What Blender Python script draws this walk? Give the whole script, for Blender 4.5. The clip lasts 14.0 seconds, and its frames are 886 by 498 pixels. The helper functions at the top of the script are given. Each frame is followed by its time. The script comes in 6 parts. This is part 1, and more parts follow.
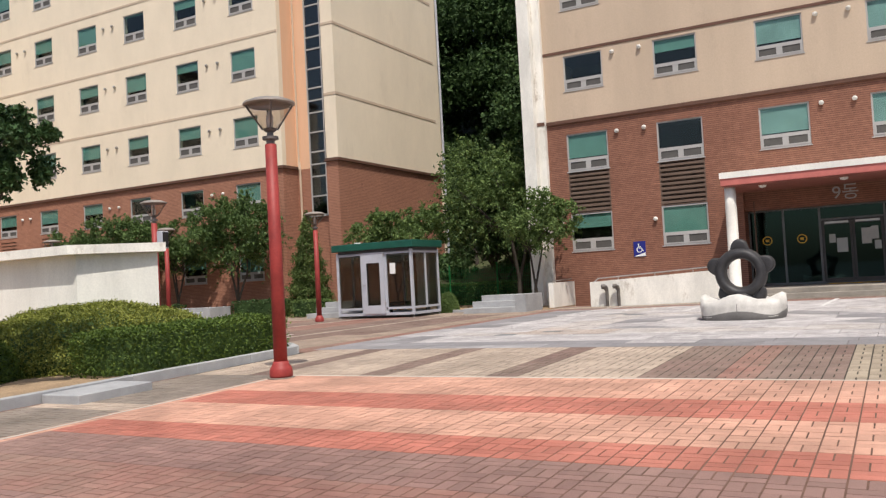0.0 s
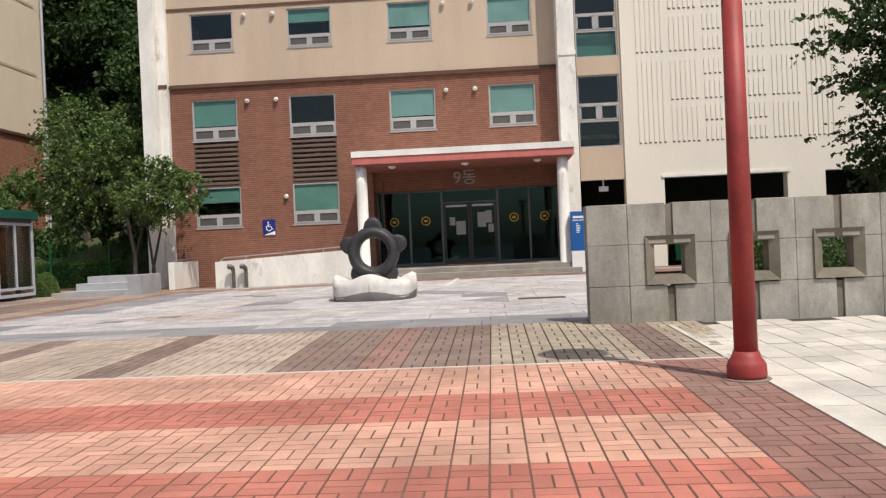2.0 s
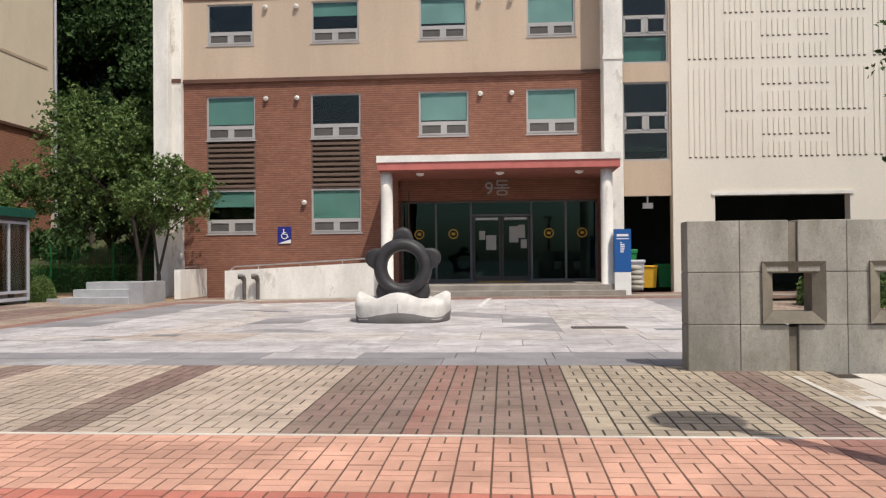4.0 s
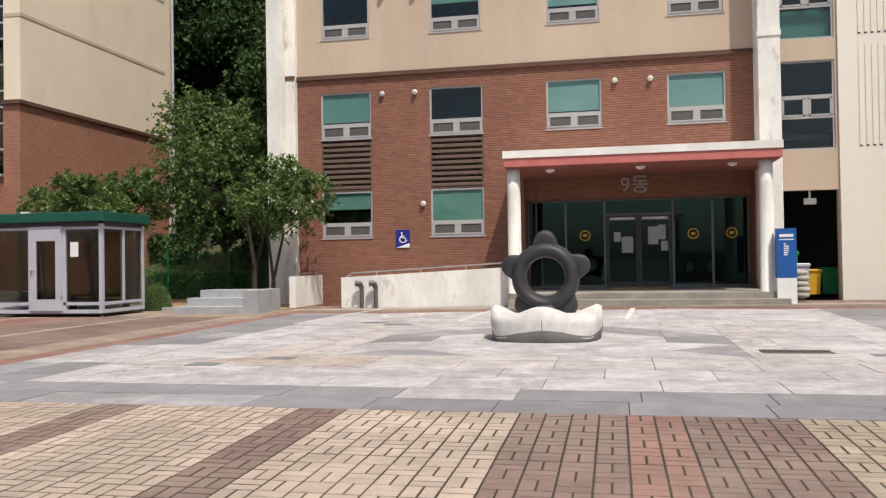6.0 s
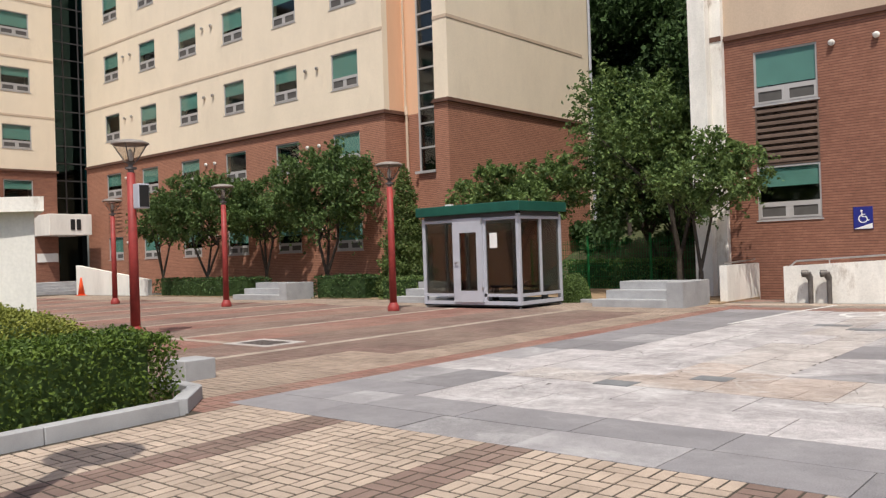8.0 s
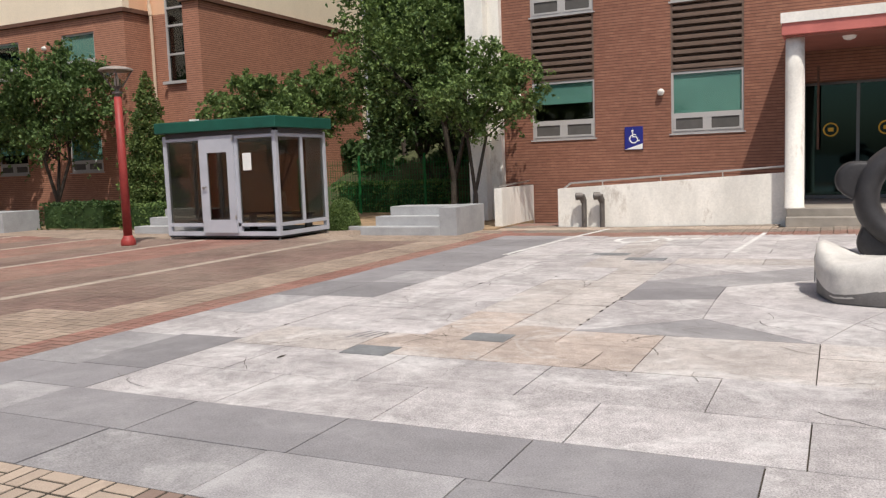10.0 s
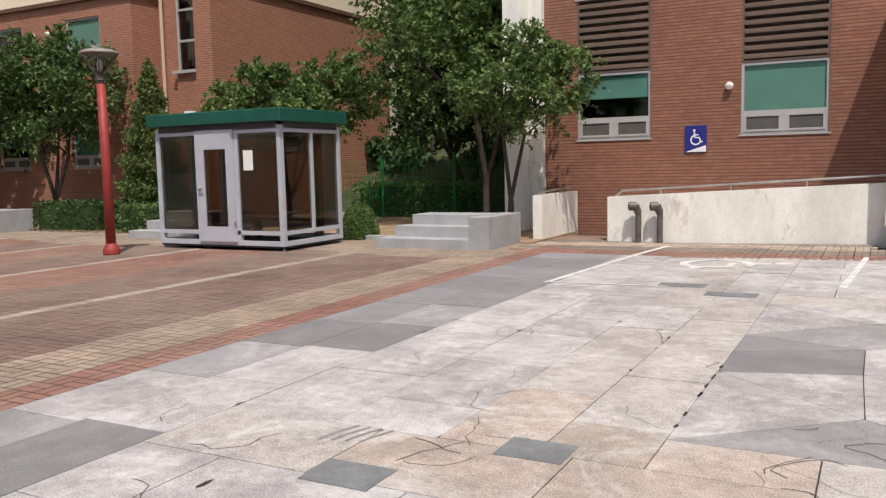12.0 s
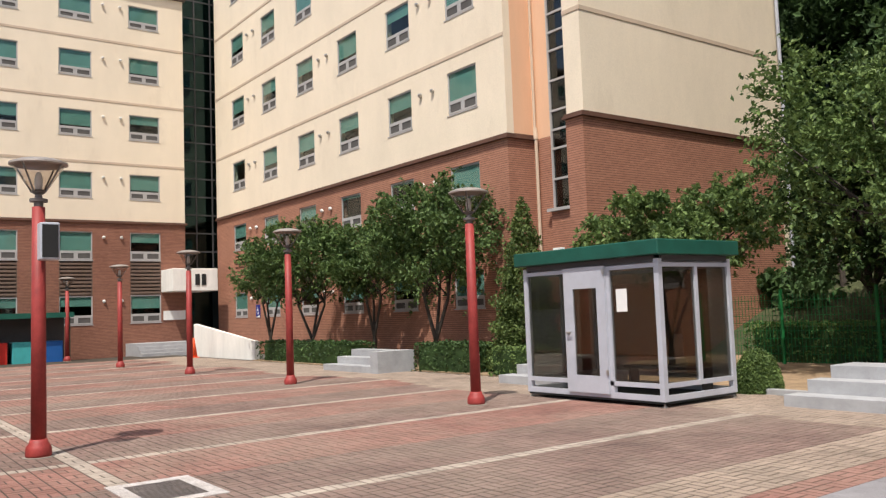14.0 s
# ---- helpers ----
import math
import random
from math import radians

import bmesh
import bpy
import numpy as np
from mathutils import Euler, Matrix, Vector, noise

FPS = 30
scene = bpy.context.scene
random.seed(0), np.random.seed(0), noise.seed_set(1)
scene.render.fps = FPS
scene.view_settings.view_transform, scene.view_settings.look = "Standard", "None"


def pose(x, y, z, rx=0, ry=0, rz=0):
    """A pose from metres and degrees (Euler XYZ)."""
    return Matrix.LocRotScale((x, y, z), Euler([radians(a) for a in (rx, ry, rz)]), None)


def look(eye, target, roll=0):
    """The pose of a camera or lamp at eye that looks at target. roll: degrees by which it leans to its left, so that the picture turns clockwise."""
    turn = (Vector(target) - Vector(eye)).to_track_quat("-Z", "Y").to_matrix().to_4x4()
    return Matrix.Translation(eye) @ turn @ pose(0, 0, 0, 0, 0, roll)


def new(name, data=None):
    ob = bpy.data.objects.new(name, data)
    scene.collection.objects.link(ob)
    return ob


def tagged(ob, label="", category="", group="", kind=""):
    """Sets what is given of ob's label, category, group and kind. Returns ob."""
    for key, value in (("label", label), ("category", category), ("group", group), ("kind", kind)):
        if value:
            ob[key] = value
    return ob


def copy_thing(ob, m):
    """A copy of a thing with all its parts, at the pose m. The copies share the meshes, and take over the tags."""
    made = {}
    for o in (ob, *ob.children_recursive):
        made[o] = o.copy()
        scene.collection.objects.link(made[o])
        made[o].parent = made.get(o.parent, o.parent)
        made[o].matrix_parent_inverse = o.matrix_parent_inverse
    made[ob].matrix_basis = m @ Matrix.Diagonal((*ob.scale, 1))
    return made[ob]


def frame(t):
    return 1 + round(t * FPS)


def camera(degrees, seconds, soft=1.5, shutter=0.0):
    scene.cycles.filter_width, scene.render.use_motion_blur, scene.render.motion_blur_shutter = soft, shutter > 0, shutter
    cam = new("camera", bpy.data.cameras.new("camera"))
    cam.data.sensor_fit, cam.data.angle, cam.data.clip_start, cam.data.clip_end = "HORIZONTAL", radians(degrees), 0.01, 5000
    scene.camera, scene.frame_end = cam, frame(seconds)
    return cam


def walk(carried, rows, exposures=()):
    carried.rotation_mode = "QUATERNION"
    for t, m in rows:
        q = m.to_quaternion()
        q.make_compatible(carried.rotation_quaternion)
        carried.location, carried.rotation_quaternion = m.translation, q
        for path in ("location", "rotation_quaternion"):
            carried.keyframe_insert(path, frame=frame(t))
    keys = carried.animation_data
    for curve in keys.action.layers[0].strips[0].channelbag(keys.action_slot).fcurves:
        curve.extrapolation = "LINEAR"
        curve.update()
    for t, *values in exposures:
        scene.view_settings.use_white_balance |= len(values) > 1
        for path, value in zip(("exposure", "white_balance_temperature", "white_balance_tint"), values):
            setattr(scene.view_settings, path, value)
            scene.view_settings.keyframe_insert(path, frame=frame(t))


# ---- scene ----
cam = camera(56.3, 14.0, soft=1.3)
PATH = [
    (0, (0.727, -0.275, 1.239), (-0.231, 1.479, 1.317), -3.1),
    (0.5, (0.648, -0.008, 1.19), (-0.084, 1.853, 1.174), -2.9),
    (1, (0.55, 0.404, 1.184), (-0.002, 2.326, 1.2), -1.3),
    (1.5, (0.34, 0.882, 1.169), (0.066, 2.863, 1.194), -1.9),
    (2, (0.205, 1.42, 1.16), (0.086, 3.416, 1.15), -2.5),
    (2.5, (-0.001, 1.824, 1.172), (-0.112, 3.821, 1.156), -0.6),
    (2.7, (-0.02, 2.102, 1.189), (-0.128, 4.099, 1.18), -0.7),
    (4.8, (-0.829, 4.556, 1.253), (-0.996, 6.548, 1.306), -0.4),
    (5, (-0.896, 4.788, 1.286), (-0.98, 6.786, 1.35), -0.5),
    (5.5, (-1.023, 5.367, 1.323), (-1.13, 7.362, 1.395), -0.2),
    (6, (-1.315, 5.802, 1.364), (-1.722, 7.76, 1.392), -0.9),
    (6.5, (-1.495, 6.317, 1.409), (-2.29, 8.152, 1.408), -1.5),
    (7, (-1.726, 6.818, 1.448), (-2.791, 8.511, 1.458), -1.2),
    (7.5, (-1.982, 7.408, 1.473), (-3.21, 8.987, 1.509), -2.0),
    (8, (-2.273, 8.011, 1.492), (-3.574, 9.53, 1.505), -1.9),
    (8.5, (-2.558, 8.569, 1.492), (-3.776, 10.155, 1.449), -3.5),
    (9, (-2.778, 9.139, 1.523), (-3.855, 10.821, 1.425), -4.0),
    (9.2, (-2.848, 9.329, 1.517), (-3.841, 11.06, 1.387), -3.5),
    (11.3, (-3.944, 11.814, 1.651), (-4.771, 13.619, 1.409), -1.8),
    (11.5, (-4.057, 12.047, 1.658), (-4.937, 13.827, 1.422), -1.8),
    (12, (-4.337, 12.665, 1.648), (-5.269, 14.423, 1.445), -1.3),
    (12.5, (-4.594, 13.127, 1.69), (-5.541, 14.886, 1.589), -0.2),
    (13, (-4.888, 13.585, 1.721), (-5.979, 15.261, 1.755), -0.4),
    (13.5, (-5.305, 14.057, 1.723), (-6.65, 15.535, 1.817), -1.4),
    (14, (-5.723, 14.427, 1.747), (-7.324, 15.616, 1.896), -2.1),
]
walk(cam, [(t, look(eye, target, roll)) for t, eye, target, roll in PATH],
     [(0, 0.21), (0.5, 0.17), (2, 0.16), (5, 0.10), (6, 0.20), (7.5, 0.19), (9, 0.17), (12, 0.12), (12.7, 0.15), (14, 0.44)])

# ---- world and sun ----
SUN_DIR = Vector((1.25, -1.62, 3.75)).normalized()
sky_world = bpy.data.worlds.new("sky_world")
sky_world.use_nodes = True
scene.world = sky_world
wn = sky_world.node_tree.nodes
sky = wn.new("ShaderNodeTexSky")
sky.sky_type = "NISHITA"
sky.sun_disc = False
sky.sun_elevation = math.asin(SUN_DIR.z)
sky.sun_rotation = math.atan2(SUN_DIR.x, SUN_DIR.y)
sky.air_density, sky.dust_density = 1.0, 3.0
wn["Background"].inputs["Strength"].default_value = 0.11
sky_world.node_tree.links.new(sky.outputs[0], wn["Background"].inputs["Color"])
sun = new("sun", bpy.data.lights.new("sun", "SUN"))
sun.data.energy, sun.data.angle, sun.data.color = 3.6, radians(0.6), (1.0, 0.95, 0.87)
sun.matrix_world = look(SUN_DIR * 60, (0, 0, 0))


# ---- materials ----
def nodes_of(name):
    m = bpy.data.materials.new(name)
    m.use_nodes = True
    return m, m.node_tree.nodes, m.node_tree.links


def surface(name, color, rough=0.8, var=0.15, scale=1.0, stain=0.2, bump=0.15, metal=0.0, grain=60.0, pieces=0.0, spec=0.3, streak=0.0):
    """A painted, stone or metal surface: fine grain, larger stains and relief, at real size; pieces: how far single pieces differ."""
    m, n, l = nodes_of(name)
    p = n["Principled BSDF"]
    tc = n.new("ShaderNodeTexCoord")
    src = tc.outputs["Object"]
    fine = n.new("ShaderNodeTexNoise")
    fine.inputs["Scale"].default_value, fine.inputs["Detail"].default_value = grain, 4
    big = n.new("ShaderNodeTexNoise")
    big.inputs["Scale"].default_value, big.inputs["Detail"].default_value, big.inputs["Roughness"].default_value = scale, 6, 0.65
    geo = n.new("ShaderNodeNewGeometry")
    l.new(geo.outputs["Position"], fine.inputs["Vector"])
    if streak:
        mp = n.new("ShaderNodeMapping")
        mp.inputs["Scale"].default_value = (1.0, 1.0, 1.0 / streak)
        l.new(geo.outputs["Position"], mp.inputs["Vector"])
        l.new(mp.outputs[0], big.inputs["Vector"])
    else:
        l.new(geo.outputs["Position"], big.inputs["Vector"])
    r1 = n.new("ShaderNodeMapRange")
    r1.inputs["From Min"].default_value, r1.inputs["From Max"].default_value = 0.3, 0.7
    r1.inputs["To Min"].default_value, r1.inputs["To Max"].default_value = 1 - var, 1 + var
    l.new(fine.outputs["Fac"], r1.inputs["Value"])
    r2 = n.new("ShaderNodeMapRange")
    r2.inputs["From Min"].default_value, r2.inputs["From Max"].default_value = 0.35, 0.65
    r2.inputs["To Min"].default_value, r2.inputs["To Max"].default_value = 1 - stain, 1 + stain * 0.5
    l.new(big.outputs["Fac"], r2.inputs["Value"])
    mul = n.new("ShaderNodeMath")
    mul.operation = "MULTIPLY"
    l.new(r1.outputs[0], mul.inputs[0])
    l.new(r2.outputs[0], mul.inputs[1])
    last = mul
    if pieces:
        oi = n.new("ShaderNodeObjectInfo")
        add = n.new("ShaderNodeMath")
        add.operation = "ADD"
        l.new(oi.outputs["Random"], add.inputs[0])
        l.new(geo.outputs["Random Per Island"], add.inputs[1])
        fr = n.new("ShaderNodeMath")
        fr.operation = "FRACT"
        l.new(add.outputs[0], fr.inputs[0])
        r3 = n.new("ShaderNodeMapRange")
        r3.inputs["To Min"].default_value, r3.inputs["To Max"].default_value = 1 - pieces, 1 + pieces
        l.new(fr.outputs[0], r3.inputs["Value"])
        mul2 = n.new("ShaderNodeMath")
        mul2.operation = "MULTIPLY"
        l.new(mul.outputs[0], mul2.inputs[0])
        l.new(r3.outputs[0], mul2.inputs[1])
        last = mul2
    vm = n.new("ShaderNodeVectorMath")
    vm.operation = "SCALE"
    vm.inputs[0].default_value = color
    l.new(last.outputs[0], vm.inputs["Scale"])
    l.new(vm.outputs[0], p.inputs["Base Color"])
    p.inputs["Roughness"].default_value, p.inputs["Metallic"].default_value = rough, metal
    p.inputs["Specular IOR Level"].default_value = spec
    if bump:
        b = n.new("ShaderNodeBump")
        b.inputs["Strength"].default_value, b.inputs["Distance"].default_value = bump, 0.01
        l.new(fine.outputs["Fac"], b.inputs["Height"])
        l.new(b.outputs[0], p.inputs["Normal"])
    return m


def slab_surface(name, color, chalk=0.62, mottle=1.0):
    """Worn flamed granite: dark and pale specks, chalky bloom, grey grime, and a tone of its own for each slab."""
    m = surface(name, color, 0.72, 0.15 + 0.27 * mottle, 2.2, 0.08 + 0.14 * mottle, 0.12, grain=95.0, pieces=0.12)
    n, l = m.node_tree.nodes, m.node_tree.links
    p = n["Principled BSDF"]
    old = p.inputs["Base Color"].links[0].from_socket
    geo = n.new("ShaderNodeNewGeometry")
    bloom = n.new("ShaderNodeTexNoise")
    bloom.inputs["Scale"].default_value, bloom.inputs["Detail"].default_value, bloom.inputs["Roughness"].default_value, bloom.inputs["Distortion"].default_value = 1.1, 10, 0.78, 0.8
    l.new(geo.outputs["Position"], bloom.inputs["Vector"])
    r = n.new("ShaderNodeMapRange")
    r.inputs["From Min"].default_value, r.inputs["From Max"].default_value = 0.50, 0.63
    r.inputs["To Min"].default_value, r.inputs["To Max"].default_value = 0.0, chalk
    l.new(bloom.outputs["Fac"], r.inputs["Value"])
    mx = n.new("ShaderNodeMix")
    mx.data_type = "RGBA"
    mx.inputs["B"].default_value = (0.625, 0.605, 0.59, 1)
    l.new(r.outputs[0], mx.inputs["Factor"])
    l.new(old, mx.inputs["A"])
    grime = n.new("ShaderNodeTexNoise")
    grime.inputs["Scale"].default_value, grime.inputs["Detail"].default_value, grime.inputs["Roughness"].default_value = 9.0, 8, 0.75
    l.new(geo.outputs["Position"], grime.inputs["Vector"])
    r5 = n.new("ShaderNodeMapRange")
    r5.inputs["From Min"].default_value, r5.inputs["From Max"].default_value = 0.36, 0.64
    r5.inputs["To Min"].default_value, r5.inputs["To Max"].default_value = 1 - 0.18 * mottle, 1 + 0.14 * mottle
    l.new(grime.outputs["Fac"], r5.inputs["Value"])
    vm = n.new("ShaderNodeVectorMath")
    vm.operation = "SCALE"
    l.new(mx.outputs["Result"], vm.inputs[0])
    l.new(r5.outputs[0], vm.inputs["Scale"])
    l.new(vm.outputs[0], p.inputs["Base Color"])
    return m


def paver_surface(name, color, dusty=1.0):
    """Fired paving brick under patches of pale dust and darker trodden dirt, a tone of its own for each brick."""
    m = surface(name, color, 0.85, 0.16, 0.9, 0.26, 0.25, grain=150, pieces=0.11)
    n, l = m.node_tree.nodes, m.node_tree.links
    p = n["Principled BSDF"]
    old = p.inputs["Base Color"].links[0].from_socket
    geo = n.new("ShaderNodeNewGeometry")
    for scale, lo, hi, most, tint in ((0.33, 0.42, 0.68, 0.48, (0.34, 0.275, 0.215, 1)), (1.7, 0.53, 0.70, 0.42, (0.15, 0.115, 0.09, 1))):
        dust = n.new("ShaderNodeTexNoise")
        dust.inputs["Scale"].default_value, dust.inputs["Detail"].default_value, dust.inputs["Roughness"].default_value, dust.inputs["Distortion"].default_value = scale, 9, 0.68, 0.5
        l.new(geo.outputs["Position"], dust.inputs["Vector"])
        r = n.new("ShaderNodeMapRange")
        r.inputs["From Min"].default_value, r.inputs["From Max"].default_value = lo, hi
        r.inputs["To Min"].default_value, r.inputs["To Max"].default_value = 0.0, most * dusty
        l.new(dust.outputs["Fac"], r.inputs["Value"])
        mx = n.new("ShaderNodeMix")
        mx.data_type = "RGBA"
        mx.inputs["B"].default_value = tint
        l.new(r.outputs[0], mx.inputs["Factor"])
        l.new(old, mx.inputs["A"])
        old = mx.outputs["Result"]
    l.new(old, p.inputs["Base Color"])
    return m


def stained(m, tint, scale, lo, hi, most):
    """Lays ragged upright stains over a material."""
    n, l = m.node_tree.nodes, m.node_tree.links
    p = n["Principled BSDF"]
    old = p.inputs["Base Color"].links[0].from_socket
    geo = n.new("ShaderNodeNewGeometry")
    mp = n.new("ShaderNodeMapping")
    mp.inputs["Scale"].default_value = (1, 1, 0.45)
    l.new(geo.outputs["Position"], mp.inputs["Vector"])
    q = n.new("ShaderNodeTexNoise")
    q.inputs["Scale"].default_value, q.inputs["Detail"].default_value, q.inputs["Roughness"].default_value = scale, 10, 0.72
    l.new(mp.outputs[0], q.inputs["Vector"])
    r = n.new("ShaderNodeMapRange")
    r.inputs["From Min"].default_value, r.inputs["From Max"].default_value = lo, hi
    r.inputs["To Min"].default_value, r.inputs["To Max"].default_value = 0.0, most
    l.new(q.outputs["Fac"], r.inputs["Value"])
    mx = n.new("ShaderNodeMix")
    mx.data_type = "RGBA"
    mx.inputs["B"].default_value = (*tint, 1)
    l.new(r.outputs[0], mx.inputs["Factor"])
    l.new(old, mx.inputs["A"])
    l.new(mx.outputs["Result"], p.inputs["Base Color"])
    return m


def brick_surface(name, c1, c2, joint):
    """Fired brick in running bond with deep bed joints and faint upright ones; the faces may run along x or y."""
    m, n, l = nodes_of(name)
    p = n["Principled BSDF"]
    geo = n.new("ShaderNodeNewGeometry")
    sep = n.new("ShaderNodeSeparateXYZ")
    l.new(geo.outputs["Position"], sep.inputs[0])

    def mathn(op, a, b):
        q = n.new("ShaderNodeMath")
        q.operation = op
        for k, v in enumerate((a, b)):
            if v is None:
                continue
            if isinstance(v, (int, float)):
                q.inputs[k].default_value = v
            else:
                l.new(v, q.inputs[k])
        return q.outputs[0]

    along = mathn("ADD", sep.outputs["X"], sep.outputs["Y"])
    com = n.new("ShaderNodeCombineXYZ")
    l.new(along, com.inputs["X"])
    l.new(sep.outputs["Z"], com.inputs["Y"])
    bt = n.new("ShaderNodeTexBrick")
    bt.inputs["Scale"].default_value = 1.0
    bt.inputs["Brick Width"].default_value, bt.inputs["Row Height"].default_value = 0.235, 0.074
    bt.inputs["Mortar Size"].default_value, bt.inputs["Mortar Smooth"].default_value = 0.005, 0.3
    mid = [(u + v) / 2 * 0.88 for u, v in zip(c1, c2)]
    bt.inputs["Color1"].default_value, bt.inputs["Color2"].default_value, bt.inputs["Mortar"].default_value = (*c1, 1), (*c2, 1), (*mid, 1)
    l.new(com.outputs[0], bt.inputs["Vector"])
    course = mathn("FRACT", mathn("DIVIDE", sep.outputs["Z"], 0.074), None)
    bed = mathn("LESS_THAN", mathn("ABSOLUTE", mathn("SUBTRACT", course, 0.5), None), 0.375)
    mixc = n.new("ShaderNodeMix")
    mixc.data_type = "RGBA"
    mixc.inputs["A"].default_value = (*joint, 1)
    l.new(bed, mixc.inputs["Factor"])
    l.new(bt.outputs["Color"], mixc.inputs["B"])
    big = n.new("ShaderNodeTexNoise")
    big.inputs["Scale"].default_value, big.inputs["Detail"].default_value = 0.6, 7
    l.new(geo.outputs["Position"], big.inputs["Vector"])
    fine = n.new("ShaderNodeTexNoise")
    fine.inputs["Scale"].default_value, fine.inputs["Detail"].default_value = 7.0, 4
    l.new(geo.outputs["Position"], fine.inputs["Vector"])
    r2 = n.new("ShaderNodeMapRange")
    r2.inputs["From Min"].default_value, r2.inputs["From Max"].default_value = 0.3, 0.7
    r2.inputs["To Min"].default_value, r2.inputs["To Max"].default_value = 0.84, 1.14
    l.new(mathn("MULTIPLY", mathn("ADD", big.outputs["Fac"], fine.outputs["Fac"]), 0.5), r2.inputs["Value"])
    vm = n.new("ShaderNodeVectorMath")
    vm.operation = "SCALE"
    l.new(mixc.outputs["Result"], vm.inputs[0])
    l.new(r2.outputs[0], vm.inputs["Scale"])
    l.new(vm.outputs[0], p.inputs["Base Color"])
    p.inputs["Roughness"].default_value, p.inputs["Specular IOR Level"].default_value = 0.85, 0.25
    b = n.new("ShaderNodeBump")
    b.inputs["Strength"].default_value, b.inputs["Distance"].default_value = 0.7, 0.012
    l.new(bed, b.inputs["Height"])
    l.new(b.outputs[0], p.inputs["Normal"])
    return m


def glass_surface(name, tint, rough=0.02, gloss=1.0, sheen=(0.9, 0.9, 0.9)):
    """A clear pane: see-through by its tint, with a mirror-like sheen that grows at a glancing angle."""
    m, n, l = nodes_of(name)
    n.remove(n["Principled BSDF"])
    tr = n.new("ShaderNodeBsdfTransparent")
    tr.inputs["Color"].default_value = (*tint, 1)
    gl = n.new("ShaderNodeBsdfGlossy")
    gl.inputs["Roughness"].default_value = rough
    gl.inputs["Color"].default_value = (*sheen, 1)
    lw = n.new("ShaderNodeLayerWeight")
    lw.inputs["Blend"].default_value = 0.5
    po = n.new("ShaderNodeMath")
    po.operation = "POWER"
    po.inputs[1].default_value = 4.0
    l.new(lw.outputs["Facing"], po.inputs[0])
    mu = n.new("ShaderNodeMath")
    mu.operation = "MULTIPLY_ADD"
    mu.inputs[1].default_value, mu.inputs[2].default_value = 0.9 * gloss, 0.045 * gloss
    mu.use_clamp = True
    l.new(po.outputs[0], mu.inputs[0])
    mx = n.new("ShaderNodeMixShader")
    l.new(mu.outputs[0], mx.inputs[0])
    l.new(tr.outputs[0], mx.inputs[1])
    l.new(gl.outputs[0], mx.inputs[2])
    l.new(mx.outputs[0], n["Material Output"].inputs["Surface"])
    return m


def leaf_surface(name, c1, c2, through_light=0.25, rough=0.6):
    m, n, l = nodes_of(name)
    p = n["Principled BSDF"]
    geo = n.new("ShaderNodeNewGeometry")
    big = n.new("ShaderNodeTexNoise")
    big.inputs["Scale"].default_value = 1.3
    l.new(geo.outputs["Position"], big.inputs["Vector"])
    add = n.new("ShaderNodeMath")
    add.operation = "ADD"
    l.new(geo.outputs["Random Per Island"], add.inputs[0])
    l.new(big.outputs["Fac"], add.inputs[1])
    half = n.new("ShaderNodeMath")
    half.operation = "MULTIPLY"
    half.inputs[1].default_value = 0.5
    l.new(add.outputs[0], half.inputs[0])
    ramp = n.new("ShaderNodeValToRGB")
    ramp.color_ramp.elements[0].color, ramp.color_ramp.elements[1].color = (*c1, 1), (*c2, 1)
    ramp.color_ramp.elements[0].position, ramp.color_ramp.elements[1].position = 0.2, 0.8
    l.new(half.outputs[0], ramp.inputs[0])
    l.new(ramp.outputs[0], p.inputs["Base Color"])
    p.inputs["Roughness"].default_value, p.inputs["Specular IOR Level"].default_value = rough, 0.3
    tl = n.new("ShaderNodeBsdfTranslucent")
    l.new(ramp.outputs[0], tl.inputs["Color"])
    mx = n.new("ShaderNodeMixShader")
    mx.inputs[0].default_value = through_light
    l.new(p.outputs[0], mx.inputs[1])
    l.new(tl.outputs[0], mx.inputs[2])
    l.new(mx.outputs[0], n["Material Output"].inputs["Surface"])
    return m


# two brick tones by building; the lighter also brightens poorly lit east walls
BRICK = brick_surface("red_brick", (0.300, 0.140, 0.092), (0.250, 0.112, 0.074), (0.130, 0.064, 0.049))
BRICK_LIFTED = brick_surface("lifted_red_brick", (0.42, 0.202, 0.132), (0.365, 0.170, 0.110), (0.185, 0.090, 0.064))
CREAM = surface("cream_render", (0.78, 0.67, 0.52), 0.9, 0.05, 0.5, 0.06, 0.1, grain=30, streak=2.5)
stained(CREAM, (0.50, 0.40, 0.30), 0.7, 0.56, 0.78, 0.35)
RELIEF = surface("pale_cream_render", (0.80, 0.735, 0.63), 0.9, 0.04, 0.5, 0.05, 0.1, grain=30, streak=3)
TAN = surface("tan_render", (0.56, 0.435, 0.325), 0.9, 0.05, 0.5, 0.10, 0.1, grain=30, streak=6)
stained(TAN, (0.33, 0.25, 0.19), 0.9, 0.56, 0.76, 0.4)
# recess walls: their pinkish shade is put into the render colour
PEACH_SHADED = surface("shaded_peach_render", (0.72, 0.45, 0.29), 0.9, 0.05, 0.5, 0.10, 0.1, grain=30, streak=6)
WHITE = surface("white_paint", (0.80, 0.77, 0.71), 0.85, 0.05, 0.9, 0.14, 0.1, grain=25, streak=4)
DIRTY_WHITE = surface("weathered_white_paint", (0.82, 0.785, 0.72), 0.9, 0.06, 1.2, 0.16, 0.2, grain=25, streak=3)
stained(DIRTY_WHITE, (0.30, 0.22, 0.15), 2.4, 0.57, 0.74, 0.75)
